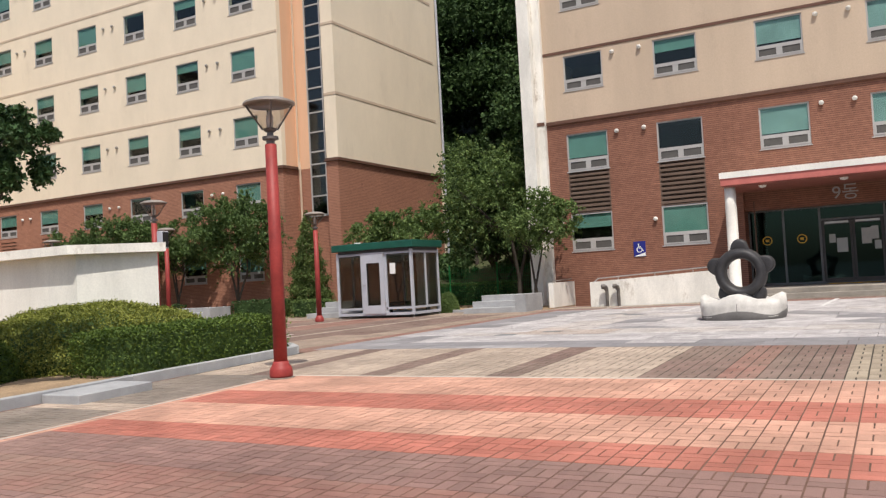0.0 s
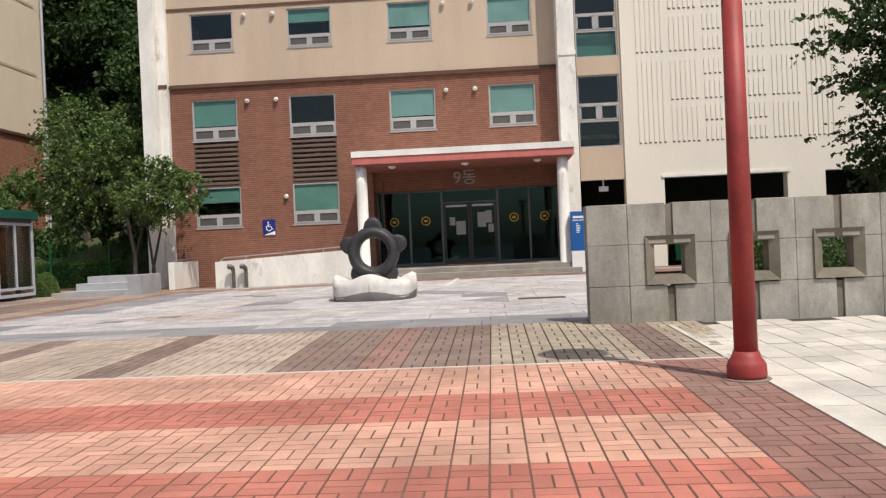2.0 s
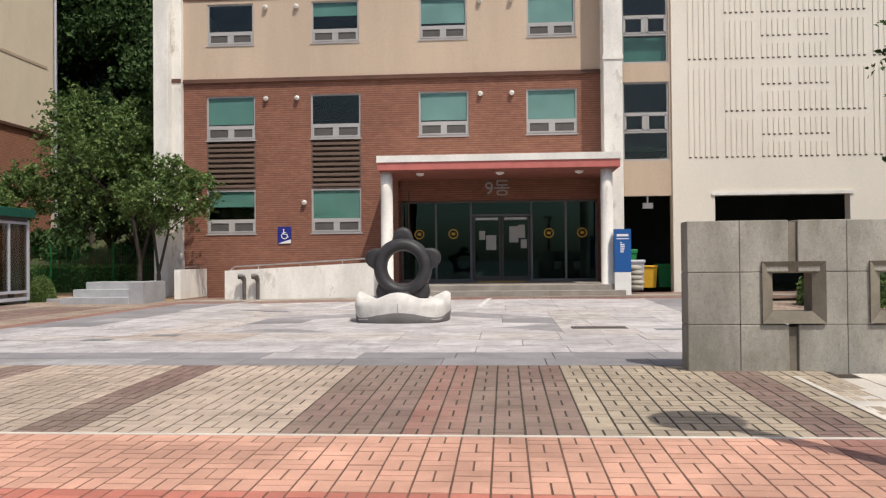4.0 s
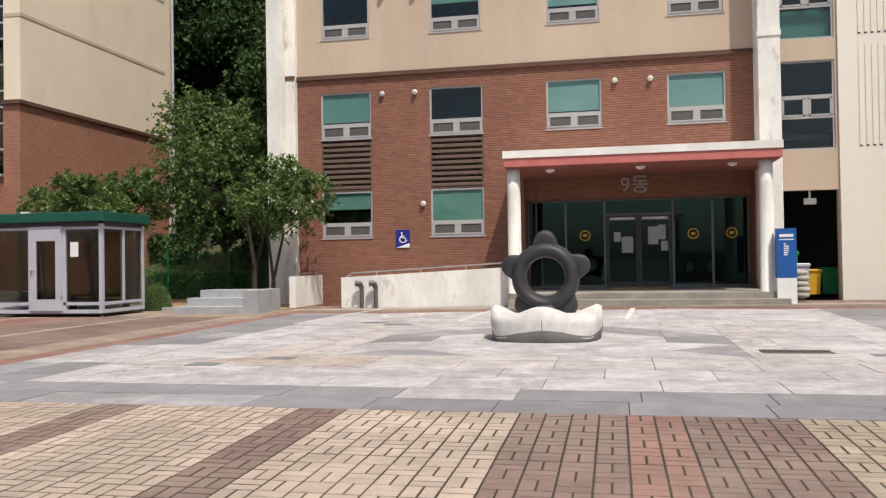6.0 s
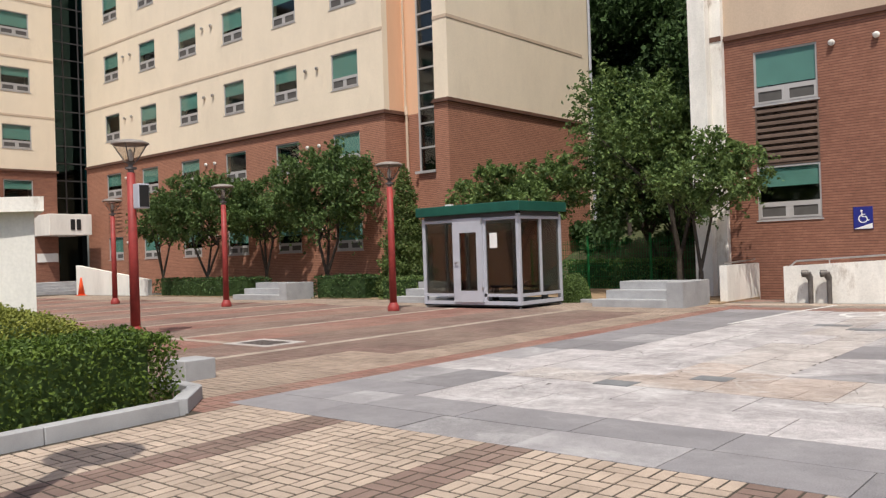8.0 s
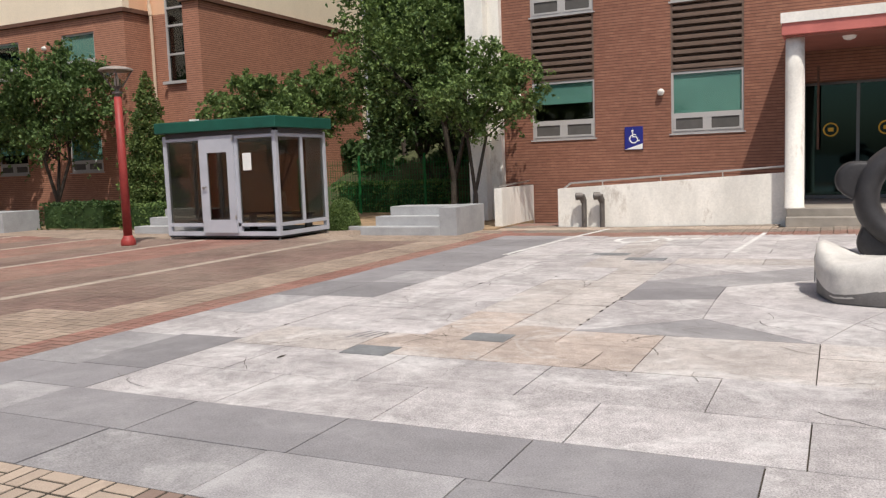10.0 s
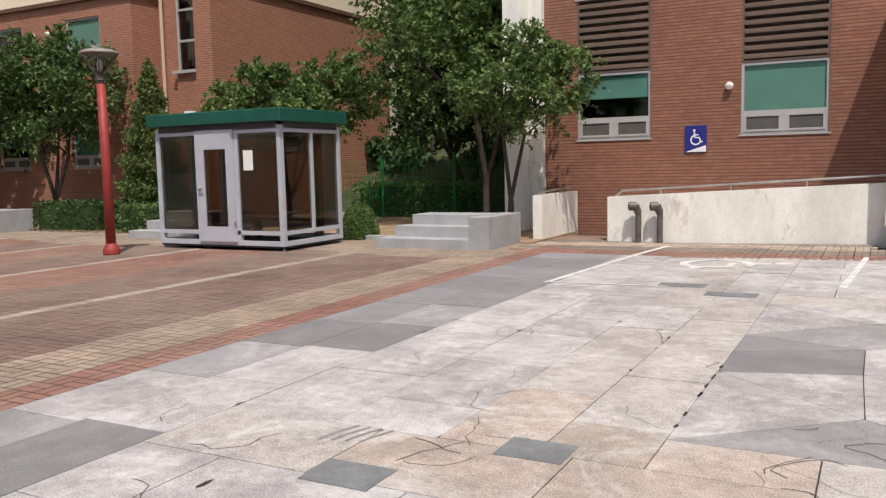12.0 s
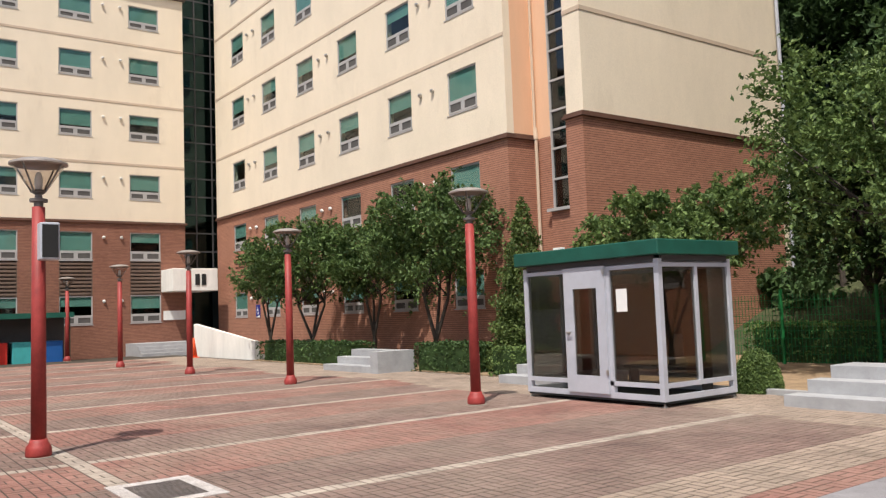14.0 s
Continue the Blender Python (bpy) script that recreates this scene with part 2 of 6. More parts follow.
CORNICE = surface("dark_brown_trim", (0.13, 0.065, 0.045), 0.7, 0.1, 1.5, 0.2)
FRAME = surface("grey_white_frame", (0.41, 0.395, 0.385), 0.5, 0.04, 1.5, 0.06, 0.0)
ALU = surface("aluminium", (0.50, 0.51, 0.56), 0.45, 0.04, 2.0, 0.08, 0.03, metal=0.15)
STEEL = surface("stainless_steel", (0.5, 0.48, 0.46), 0.35, 0.08, 3.0, 0.2, 0.05, metal=0.85)
DARKFRAME = surface("dark_frame", (0.07, 0.065, 0.065), 0.5, 0.1, 2.0, 0.1, 0.0)
BLIND = surface("teal_blind", (0.205, 0.37, 0.325), 0.9, 0.05, 2.0, 0.12, 0.05)
# blind colour paled to carry the reflections on the glass before it
BLIND_REFLECTED = surface("reflection_paled_blind", (0.38, 0.53, 0.51), 0.9, 0.05, 1.0, 0.2, 0.05)
PANE = glass_surface("window_glass", (0.74, 0.82, 0.80), 0.02, 0.75)
# dark glass; the teal of mirrored trees and sky is put into its sheen
DARKPANE = glass_surface("teal_reflecting_glass", (0.10, 0.20, 0.19), 0.03, 1.2, (0.42, 0.72, 0.70))
STAIRPANE = glass_surface("stair_glass", (0.40, 0.45, 0.44), 0.03, 1.5)
SCREENING = surface("grey_insect_screen", (0.10, 0.094, 0.088), 0.8, 0.08, 3.0, 0.15, 0.0, grain=200)
DOORFRAME = surface("dark_grey_frame", (0.15, 0.15, 0.155), 0.45, 0.05, 2.0, 0.1, 0.0, metal=0.3)
PIPE = surface("dull_steel_pipe", (0.13, 0.115, 0.105), 0.5, 0.15, 5.0, 0.35, 0.08, metal=0.3)
BOOTHPANE = glass_surface("booth_glass", (0.64, 0.635, 0.60), 0.02, 1.1)
LOUVER = surface("brown_louver", (0.155, 0.105, 0.08), 0.6, 0.06, 1.5, 0.12, 0.05)
LAMPRED = surface("red_pole_paint", (0.30, 0.04, 0.035), 0.55, 0.1, 3.0, 0.25, 0.1, spec=0.4)
LAMPMETAL = surface("grey_lamp_metal", (0.16, 0.14, 0.13), 0.55, 0.1, 4.0, 0.2, 0.1, metal=0.3)
LAMPGLASS = glass_surface("lamp_glass", (0.80, 0.75, 0.71), 0.12, 1.0)
LAMPCAP = surface("pale_grey_lamp_cap", (0.34, 0.30, 0.27), 0.5, 0.1, 4.0, 0.2, 0.1, metal=0.3)
CANOPY_RED = surface("salmon_red_paint", (0.52, 0.16, 0.135), 0.6, 0.05, 1.5, 0.15)
GREEN_ROOF = surface("green_roof_metal", (0.012, 0.085, 0.06), 0.5, 0.08, 2.0, 0.2, 0.05)
BRONZE = surface("dark_stone", (0.040, 0.038, 0.040), 0.5, 0.25, 5.0, 0.25, 0.15, grain=120)
PLINTH = surface("pale_concrete", (0.60, 0.57, 0.53), 0.85, 0.08, 3.0, 0.2, 0.15, grain=90)
PLINTH_DARK = surface("dark_concrete", (0.20, 0.19, 0.18), 0.8, 0.1, 3.0, 0.2, 0.15)
CONCRETE = surface("grey_granite_block", (0.36, 0.335, 0.29), 0.85, 0.14, 1.7, 0.32, 0.2, grain=110, pieces=0.07, streak=2.5)
stained(CONCRETE, (0.15, 0.14, 0.085), 1.5, 0.50, 0.72, 0.75)
stained(CONCRETE, (0.14, 0.135, 0.12), 45.0, 0.52, 0.66, 0.45)
CONCRETE_DARK = surface("weathered_granite_frame", (0.20, 0.175, 0.135), 0.9, 0.15, 2.0, 0.3, 0.2, grain=110)
GRANITE = surface("grey_granite", (0.36, 0.36, 0.365), 0.75, 0.15, 2.0, 0.16, 0.1, grain=140, pieces=0.06)
SLAB_LIGHT = slab_surface("light_granite_slab", (0.425, 0.396, 0.392))
SLAB_PINK = slab_surface("pinkish_granite_slab", (0.425, 0.385, 0.36))
SLAB_BEIGE = slab_surface("beige_mortared_slab", (0.43, 0.358, 0.312))
SLAB_DARK = slab_surface("blue_grey_slab", (0.230, 0.219, 0.225), 0.10, 0.3)
SLAB_MID = slab_surface("mid_grey_slab", (0.290, 0.277, 0.28), 0.25, 0.5)
STEPSTONE = surface("worn_step_stone", (0.30, 0.268, 0.23), 0.85, 0.1, 1.5, 0.25, 0.15, grain=60)
# canopy red darkened: underside shade and reflected brick are in this colour
SOFFIT = surface("brick_lit_soffit", (0.30, 0.115, 0.09), 0.7, 0.06, 1.5, 0.15, 0.05)
SLAB_WHITE = surface("white_granite_slab", (0.57, 0.52, 0.45), 0.75, 0.16, 1.2, 0.2, 0.1, grain=120, pieces=0.12)
stained(SLAB_WHITE, (0.36, 0.34, 0.33), 0.9, 0.48, 0.66, 0.5)
P_RED = paver_surface("red_paver", (0.44, 0.155, 0.112), 0.25)
P_SALMON = paver_surface("salmon_paver", (0.55, 0.305, 0.22), 0.25)
P_BROWN = paver_surface("purple_brown_paver", (0.205, 0.136, 0.114))
P_PLUM = paver_surface("plum_brown_paver", (0.255, 0.150, 0.128), 0.35)
P_DARKRED = paver_surface("dark_red_paver", (0.275, 0.14, 0.112))
P_CREAM = paver_surface("cream_paver", (0.45, 0.357, 0.283))
P_PALE = paver_surface("pale_paver", (0.42, 0.355, 0.295))
P_MOSSY = paver_surface("mossy_cream_paver", (0.355, 0.292, 0.216))
P_BUFF = paver_surface("trodden_buff_paver", (0.34, 0.262, 0.205))
P_GREY = paver_surface("grey_brown_paver", (0.22, 0.185, 0.155))
COVER = surface("grey_cover_plate", (0.19, 0.195, 0.20), 0.7, 0.15, 3.0, 0.25, 0.1)
JOINT_RED = surface("red_sandy_joint", (0.15, 0.085, 0.062), 0.95, 0.25, 1.2, 0.3, 0.3)
JOINT = surface("sandy_joint", (0.06, 0.05, 0.038), 0.95, 0.25, 1.2, 0.3, 0.3)
EARTH = surface("dry_soil", (0.33, 0.23, 0.14), 0.95, 0.25, 1.5, 0.3, 0.5, grain=35)
FARGROUND = surface("asphalt_ground", (0.11, 0.105, 0.10), 0.9, 0.2, 0.4, 0.25, 0.2)
GRASS_SOIL = surface("shaded_undergrowth", (0.06, 0.068, 0.03), 0.95, 0.4, 0.8, 0.4, 0.6, grain=12)
LINE = surface("white_road_paint", (0.66, 0.645, 0.62), 0.8, 0.2, 5.0, 0.25, 0.1)
BLUE = surface("blue_sign_paint", (0.02, 0.025, 0.20), 0.45, 0.04, 3.0, 0.08, 0.0)
TOWERBLUE = surface("blue_panel", (0.018, 0.10, 0.32), 0.4, 0.04, 2.0, 0.06, 0.0)
# white paper greyed in colour, as if dimmed behind the door glass
NOTICE = surface("glass_dimmed_paper", (0.42, 0.42, 0.40), 0.8, 0.04, 4.0, 0.06, 0.0)
PAPER = surface("white_paper", (0.78, 0.77, 0.74), 0.8, 0.04, 4.0, 0.06, 0.0)
YELLOW = surface("yellow_plastic", (0.70, 0.38, 0.03), 0.5, 0.06, 3.0, 0.1, 0.0)
GREENPLASTIC = surface("green_plastic", (0.02, 0.22, 0.07), 0.5, 0.06, 3.0, 0.1, 0.0)
REDPLASTIC = surface("red_plastic", (0.60, 0.03, 0.02), 0.5, 0.06, 3.0, 0.1, 0.0)
TEALPLASTIC = surface("teal_plastic", (0.06, 0.36, 0.36), 0.5, 0.06, 3.0, 0.1, 0.0)
ORANGE = surface("orange_cone_plastic", (0.80, 0.10, 0.03), 0.5, 0.06, 3.0, 0.1, 0.0)
FENCEGREEN = surface("green_fence_paint", (0.015, 0.17, 0.045), 0.5, 0.06, 3.0, 0.1, 0.0)
BARK = surface("grey_bark", (0.07, 0.058, 0.047), 0.9, 0.3, 5.0, 0.3, 0.6, grain=30)
# near-black colour that holds the missing light of rooms behind openings
UNLIT_TONE = surface("unlit_interior_tone", (0.045, 0.048, 0.046), 0.9, 0.1, 1.0, 0.15, 0.0)
BLACK = surface("black_rubber", (0.02, 0.02, 0.02), 0.7, 0.1, 3.0, 0.1, 0.0)
LEAF = leaf_surface("green_leaves", (0.045, 0.085, 0.024), (0.20, 0.285, 0.085), 0.3)
LEAF_DEEP = leaf_surface("deep_green_leaves", (0.034, 0.068, 0.020), (0.145, 0.225, 0.066), 0.28)
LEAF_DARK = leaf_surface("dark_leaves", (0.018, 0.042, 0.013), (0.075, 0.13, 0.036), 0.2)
LEAF_HEDGE = leaf_surface("hedge_leaves", (0.026, 0.055, 0.010), (0.135, 0.20, 0.030), 0.2)
LEAF_WOODS = leaf_surface("woodland_leaves", (0.028, 0.056, 0.021), (0.09, 0.16, 0.05), 0.25, 0.8)
LEAF_MOUND = leaf_surface("olive_shrub_leaves", (0.11, 0.135, 0.024), (0.30, 0.31, 0.06), 0.2)
LEAF_CONIFER = leaf_surface("evergreen_sprays", (0.04, 0.07, 0.016), (0.14, 0.19, 0.05), 0.2)
LEAF_PINE = leaf_surface("pine_needles", (0.02, 0.05, 0.015), (0.06, 0.12, 0.035), 0.1)


# ---- building blocks ----
def part(name, bm, material, parent=None, label="", smooth=False):
    """Links a bmesh as one mesh object under a thing or a part."""
    me = bpy.data.meshes.new(name)
    bmesh.ops.recalc_face_normals(bm, faces=bm.faces)
    if smooth:
        for f in bm.faces:
            f.smooth = True
    bm.to_mesh(me)
    bm.free()
    me.materials.append(material)
    ob = new(name, me)
    ob.parent = parent
    return tagged(ob, label)


def share(name, me, parent, m):
    """One more object on a mesh that is already there."""
    ob = new(name, me)
    ob.parent = parent
    ob.matrix_local = m
    return ob


def thing(name, m, label, category, group="", kind=""):
    e = new(name)
    e.matrix_world = m
    e.empty_display_size = 0.2
    return tagged(e, label, category, group, kind)


def bx(bm, x0, x1, y0, y1, z0, z1, bevel=0.0):
    r = bmesh.ops.create_cube(bm, size=1.0)
    bmesh.ops.scale(bm, vec=(abs(x1 - x0), abs(y1 - y0), abs(z1 - z0)), verts=r["verts"])
    bmesh.ops.translate(bm, vec=((x0 + x1) / 2, (y0 + y1) / 2, (z0 + z1) / 2), verts=r["verts"])
    if bevel:
        es = list({e for v in r["verts"] for e in v.link_edges})
        bmesh.ops.bevel(bm, geom=es, offset=bevel, segments=1, affect="EDGES")
    return bm


def box(*a, **k):
    return bx(bmesh.new(), *a, **k)


def lathe(bm, profile, seg=20, cx=0.0, cy=0.0):
    """A turned body from (radius, height) pairs."""
    rings = []
    for r, z in profile:
        rings.append([bm.verts.new((cx + r * math.cos(2 * math.pi * i / seg), cy + r * math.sin(2 * math.pi * i / seg), z)) for i in range(seg)])
    for a, b in zip(rings, rings[1:]):
        for i in range(seg):
            bm.faces.new((a[i], a[(i + 1) % seg], b[(i + 1) % seg], b[i]))
    if profile[0][0] > 1e-4:
        bm.faces.new(list(reversed(rings[0])))
    if profile[-1][0] > 1e-4:
        bm.faces.new(rings[-1])
    return bm


def rod(bm, a, b, r0, r1=None, seg=8):
    a, b = Vector(a), Vector(b)
    r1 = r0 if r1 is None else r1
    q = (b - a).to_track_quat("Z", "Y").to_matrix()
    rings = []
    for c, r in ((a, r0), (b, r1)):
        rings.append([bm.verts.new(c + q @ Vector((r * math.cos(2 * math.pi * i / seg), r * math.sin(2 * math.pi * i / seg), 0))) for i in range(seg)])
    for i in range(seg):
        bm.faces.new((rings[0][i], rings[0][(i + 1) % seg], rings[1][(i + 1) % seg], rings[1][i]))
    bm.faces.new(list(reversed(rings[0])))
    bm.faces.new(rings[1])
    return bm


def prism(bm, pts, z0, z1):
    """An upright body over a plan outline."""
    lo = [bm.verts.new((x, y, z0)) for x, y in pts]
    hi = [bm.verts.new((x, y, z1)) for x, y in pts]
    bm.faces.new(list(reversed(lo)))
    bm.faces.new(hi)
    for i in range(len(pts)):
        j = (i + 1) % len(pts)
        bm.faces.new((lo[i], lo[j], hi[j], hi[i]))
    return bm


def pierced(x0, x1, z0, z1, holes, thick):
    """A wall standing in the x-z plane, its face at y = 0, with rectangular openings (x0, x1, z0, z1) right through it."""
    bm = bmesh.new()
    xs = sorted({x0, x1, *[v for h in holes for v in h[:2] if x0 < v < x1]})
    zs = sorted({z0, z1, *[v for h in holes for v in h[2:] if z0 < v < z1]})
    nx, nz = len(xs) - 1, len(zs) - 1
    solid = [[not any(h[0] - 1e-6 < (xs[i] + xs[i + 1]) / 2 < h[1] + 1e-6 and h[2] - 1e-6 < (zs[k] + zs[k + 1]) / 2 < h[3] + 1e-6 for h in holes) for k in range(nz)] for i in range(nx)]
    cache = {}

    def v(i, k, y):
        key = (i, k, y)
        if key not in cache:
            cache[key] = bm.verts.new((xs[i], thick if y else 0.0, zs[k]))
        return cache[key]

    for i in range(nx):
        for k in range(nz):
            if not solid[i][k]:
                continue
            bm.faces.new((v(i, k, 0), v(i + 1, k, 0), v(i + 1, k + 1, 0), v(i, k + 1, 0)))
            bm.faces.new((v(i, k, 1), v(i, k + 1, 1), v(i + 1, k + 1, 1), v(i + 1, k, 1)))
            if i == 0 or not solid[i - 1][k]:
                bm.faces.new((v(i, k, 0), v(i, k + 1, 0), v(i, k + 1, 1), v(i, k, 1)))
            if i == nx - 1 or not solid[i + 1][k]:
                bm.faces.new((v(i + 1, k, 0), v(i + 1, k, 1), v(i + 1, k + 1, 1), v(i + 1, k + 1, 0)))
            if k == 0 or not solid[i][k - 1]:
                bm.faces.new((v(i, k, 0), v(i, k, 1), v(i + 1, k, 1), v(i + 1, k, 0)))
            if k == nz - 1 or not solid[i][k + 1]:
                bm.faces.new((v(i, k + 1, 0), v(i + 1, k + 1, 0), v(i + 1, k + 1, 1), v(i, k + 1, 1)))
    return bm


def rise(x, y):
    """The height of the ground: the brick walk falls two in a hundred towards its near end, the square lifts a little towards the entrance."""
    a = min(1.0, max(0.0, (y - 20.5) / 7.5))
    b = min(1.0, max(0.0, (x + 7.5) / 6.0))
    return 0.10 * a * b - 0.02 * min(33.0, max(0.0, 13.17 - y))


TILT = Matrix.Rotation(math.atan(0.02), 4, "X")


def draped(bm):
    """Lets a flat body follow the fall of the ground."""
    for v in bm.verts:
        v.co.z += rise(-20.0, v.co.y)
    return bm


# ---- windows and wall fittings ----
WINDOW_MESHES = {}


def window_meshes(w, h):
    """Frame, sill, upper pane and the two small lower panes of one window, its lower left corner at the origin."""
    key = (round(w, 2), round(h, 2))
    if key in WINDOW_MESHES:
        return WINDOW_MESHES[key]
    low, t = 0.31 * h, 0.055
    fr = bmesh.new()
    for a in ((0, w, 0.035, 0.095, 0, t), (0, w, 0.035, 0.095, h - t, h), (0, t, 0.035, 0.095, t, h - t), (w - t, w, 0.035, 0.095, t, h - t),
              (t, w - t, 0.03, 0.10, low - 0.05, low + 0.03), (w / 2 - 0.05, w / 2 + 0.05, 0.03, 0.10, t, low - 0.05)):
        bx(fr, *a)
    sash = bmesh.new()
    for a0, a1 in ((t, w / 2 - 0.05), (w / 2 + 0.05, w - t)):
        for a in ((a0, a1, 0.02, 0.055, t, t + 0.045), (a0, a1, 0.02, 0.055, low - 0.095, low - 0.05), (a0, a0 + 0.05, 0.02, 0.055, t + 0.045, low - 0.095), (a1 - 0.05, a1, 0.02, 0.055, t + 0.045, low - 0.095)):
            bx(sash, *a)
    meshes = []
    for nm, bm, mat in (("window", fr, FRAME), ("sash", sash, FRAME), ("pane", box(t, w - t, 0.060, 0.065, low + 0.03, h - t), PANE),
                        ("small_pane", box(t + 0.05, w / 2 - 0.10, 0.040, 0.045, t + 0.045, low - 0.095), SCREENING),
                        ("small_pane", box(w / 2 + 0.10, w - t - 0.05, 0.040, 0.045, t + 0.045, low - 0.095), SCREENING),
                        ("sill", box(-0.04, w + 0.04, -0.025, 0.034, -0.035, -0.002), FRAME), ("blind", box(t, w - t, 0.085, 0.092, 0, 1), BLIND),
                        ("blind", box(t, w - t, 0.085, 0.092, 0, 1), BLIND_REFLECTED)):
        ob = part(nm, bm, mat)
        meshes.append(ob.data)
        bpy.data.objects.remove(ob)
    WINDOW_MESHES[key] = meshes
    return meshes


def window(parent, x, z, w, h, drop, pale=False):
    """A window whose roller blind hangs down by the share drop of the upper pane."""
    me = window_meshes(w, h)
    win = share("window", me[0], parent, Matrix.Translation((x, 0, z)))
    share("sash", me[1], win, Matrix())
    for k in (2, 3, 4):
        p = share(("pane", "small_pane", "small_pane")[k - 2], me[k], win, Matrix())
        p.visible_shadow = False
    share("sill", me[5], win, Matrix())
    if drop > 0.02:
        top, low = h - 0.055, 0.31 * h + 0.03
        ln = (top - low) * drop
        b = share("blind", me[7 if pale else 6], win, Matrix.Translation((0, 0, top - ln)) @ Matrix.Diagonal((1, 1, ln, 1)))
        tagged(b, "green roller blind paled for window reflections" if pale else "teal green roller blind")
    return win


def vent_mesh():
    bm = bmesh.new()
    rod(bm, (0, 0, 0), (0, -0.05, 0), 0.05, 0.05, 12)
    rod(bm, (0, -0.04, 0.01), (0, -0.11, 0.0), 0.085, 0.075, 12)
    rod(bm, (0, -0.11, 0.0), (0, -0.135, -0.01), 0.075, 0.04, 12)
    ob = part("vent_cap", bm, WHITE, smooth=False)
    me = ob.data
    bpy.data.objects.remove(ob)
    return me


VENT = vent_mesh()
DARK_VENT = VENT.copy()
DARK_VENT.materials[0] = STEEL


def vent(parent, x, z, me=None):
    return share("vent_cap", me or VENT, parent, Matrix.Translation((x, 0, z)))


def louver(parent, x0, x1, z0, z1, n=9):
    """A recessed panel of sloping brown metal slats between two storeys."""
    fr = bmesh.new()
    for a in ((x0, x0 + 0.05, 0.02, 0.16, z0, z1), (x1 - 0.05, x1, 0.02, 0.16, z0, z1), (x0 + 0.05, x1 - 0.05, 0.02, 0.16, z1 - 0.05, z1), (x0 + 0.05, x1 - 0.05, 0.02, 0.16, z0, z0 + 0.04)):
        bx(fr, *a)
    bx(fr, x0 + 0.05, x1 - 0.05, 0.17, 0.20, z0, z1)
    lou = part("louver", fr, LOUVER, parent, "brown metal louver panel")
    step = (z1 - z0 - 0.1) / n
    first = None
    for i in range(n):
        z = z0 + 0.05 + i * step
        if first is None:
            bm = bmesh.new()
            a = [bm.verts.new(c) for c in ((x0 + 0.05, 0.0, 0.02), (x1 - 0.05, 0.0, 0.02), (x1 - 0.05, 0.0, 0.10), (x0 + 0.05, 0.0, 0.10), (x0 + 0.05, 0.16, step - 0.01), (x1 - 0.05, 0.16, step - 0.01))]
            bm.faces.new((a[0], a[1], a[2], a[3]))
            bm.faces.new((a[3], a[2], a[5], a[4]))
            bm.faces.new((a[0], a[4], a[5], a[1]))
            first = part("slat", bm, LOUVER, lou).data
            lou.children[0].matrix_local = Matrix.Translation((0, 0, z))
        else:
            share("slat", first, lou, Matrix.Translation((0, 0, z)))
    return lou


def access_sign(parent, x, z, w=0.45, h=0.58):
    """A blue square plate with a white wheelchair figure over a white wedge."""
    s = part("access_sign", box(x, x + w, -0.03, -0.004, z, z + h), BLUE, parent, "dark blue wheelchair access plate")
    bm = bmesh.new()
    wheel_symbol(bm, x + w * 0.52, z + h * 0.55, w * 0.36, lambda u, v: (u, -0.034, v))
    a = [bm.verts.new(c) for c in ((x + 0.01, -0.034, z + 0.01), (x + w - 0.01, -0.034, z + 0.01), (x + w - 0.01, -0.034, z + 0.15))]
    bm.faces.new(a)
    part("figure", bm, PAPER, s, "white wheelchair figure")
    return s


def strip(bm, pts, width, put):
    """A flat band along a line of points, laid on a surface by put(u, v)."""
    rows = []
    for i, (u, v) in enumerate(pts):
        a, b = pts[max(0, i - 1)], pts[min(len(pts) - 1, i + 1)]
        d = Vector((b[0] - a[0], b[1] - a[1])).normalized()
        k = width / 2
        rows.append((bm.verts.new(put(u - d.y * k, v + d.x * k)), bm.verts.new(put(u + d.y * k, v - d.x * k))))
    for (a, b), (c, d) in zip(rows, rows[1:]):
        bm.faces.new((a, b, d, c))


def wheel_symbol(bm, cu, cv, s, put):
    """The wheelchair figure: head, back, seat, leg and an open wheel; s is half its height."""
    head = [bm.verts.new(put(cu - 0.25 * s + 0.17 * s * math.cos(a), cv + 0.95 * s + 0.17 * s * math.sin(a))) for a in [i * math.pi / 5 for i in range(10)]]
    bm.faces.new(head)
    strip(bm, [(cu - 0.25 * s, cv + 0.72 * s), (cu - 0.18 * s, cv + 0.02 * s), (cu + 0.38 * s, cv + 0.0 * s), (cu + 0.62 * s, cv - 0.62 * s), (cu + 0.85 * s, cv - 0.55 * s)], 0.19 * s, put)
    strip(bm, [(cu - 0.22 * s, cv + 0.38 * s), (cu + 0.30 * s, cv + 0.34 * s)], 0.15 * s, put)
    ring = [(cu - 0.05 * s + 0.62 * s * math.cos(math.radians(a)), cv - 0.30 * s + 0.62 * s * math.sin(math.radians(a))) for a in range(112, 352, 12)]
    strip(bm, ring, 0.17 * s, put)


# ---- the ground ----
gm = bmesh.new()
rows = [[gm.verts.new((x, y, rise(-20.0, y) - 0.10)) for x in (-600, 600)] for y in (-600, -19.83, 13.17, 600)]
for a, b in zip(rows, rows[1:]):
    gm.faces.new((a[0], a[1], b[1], b[0]))
tagged(part("ground", gm, FARGROUND), "dark asphalt ground round the campus square", "ground", kind="structure")


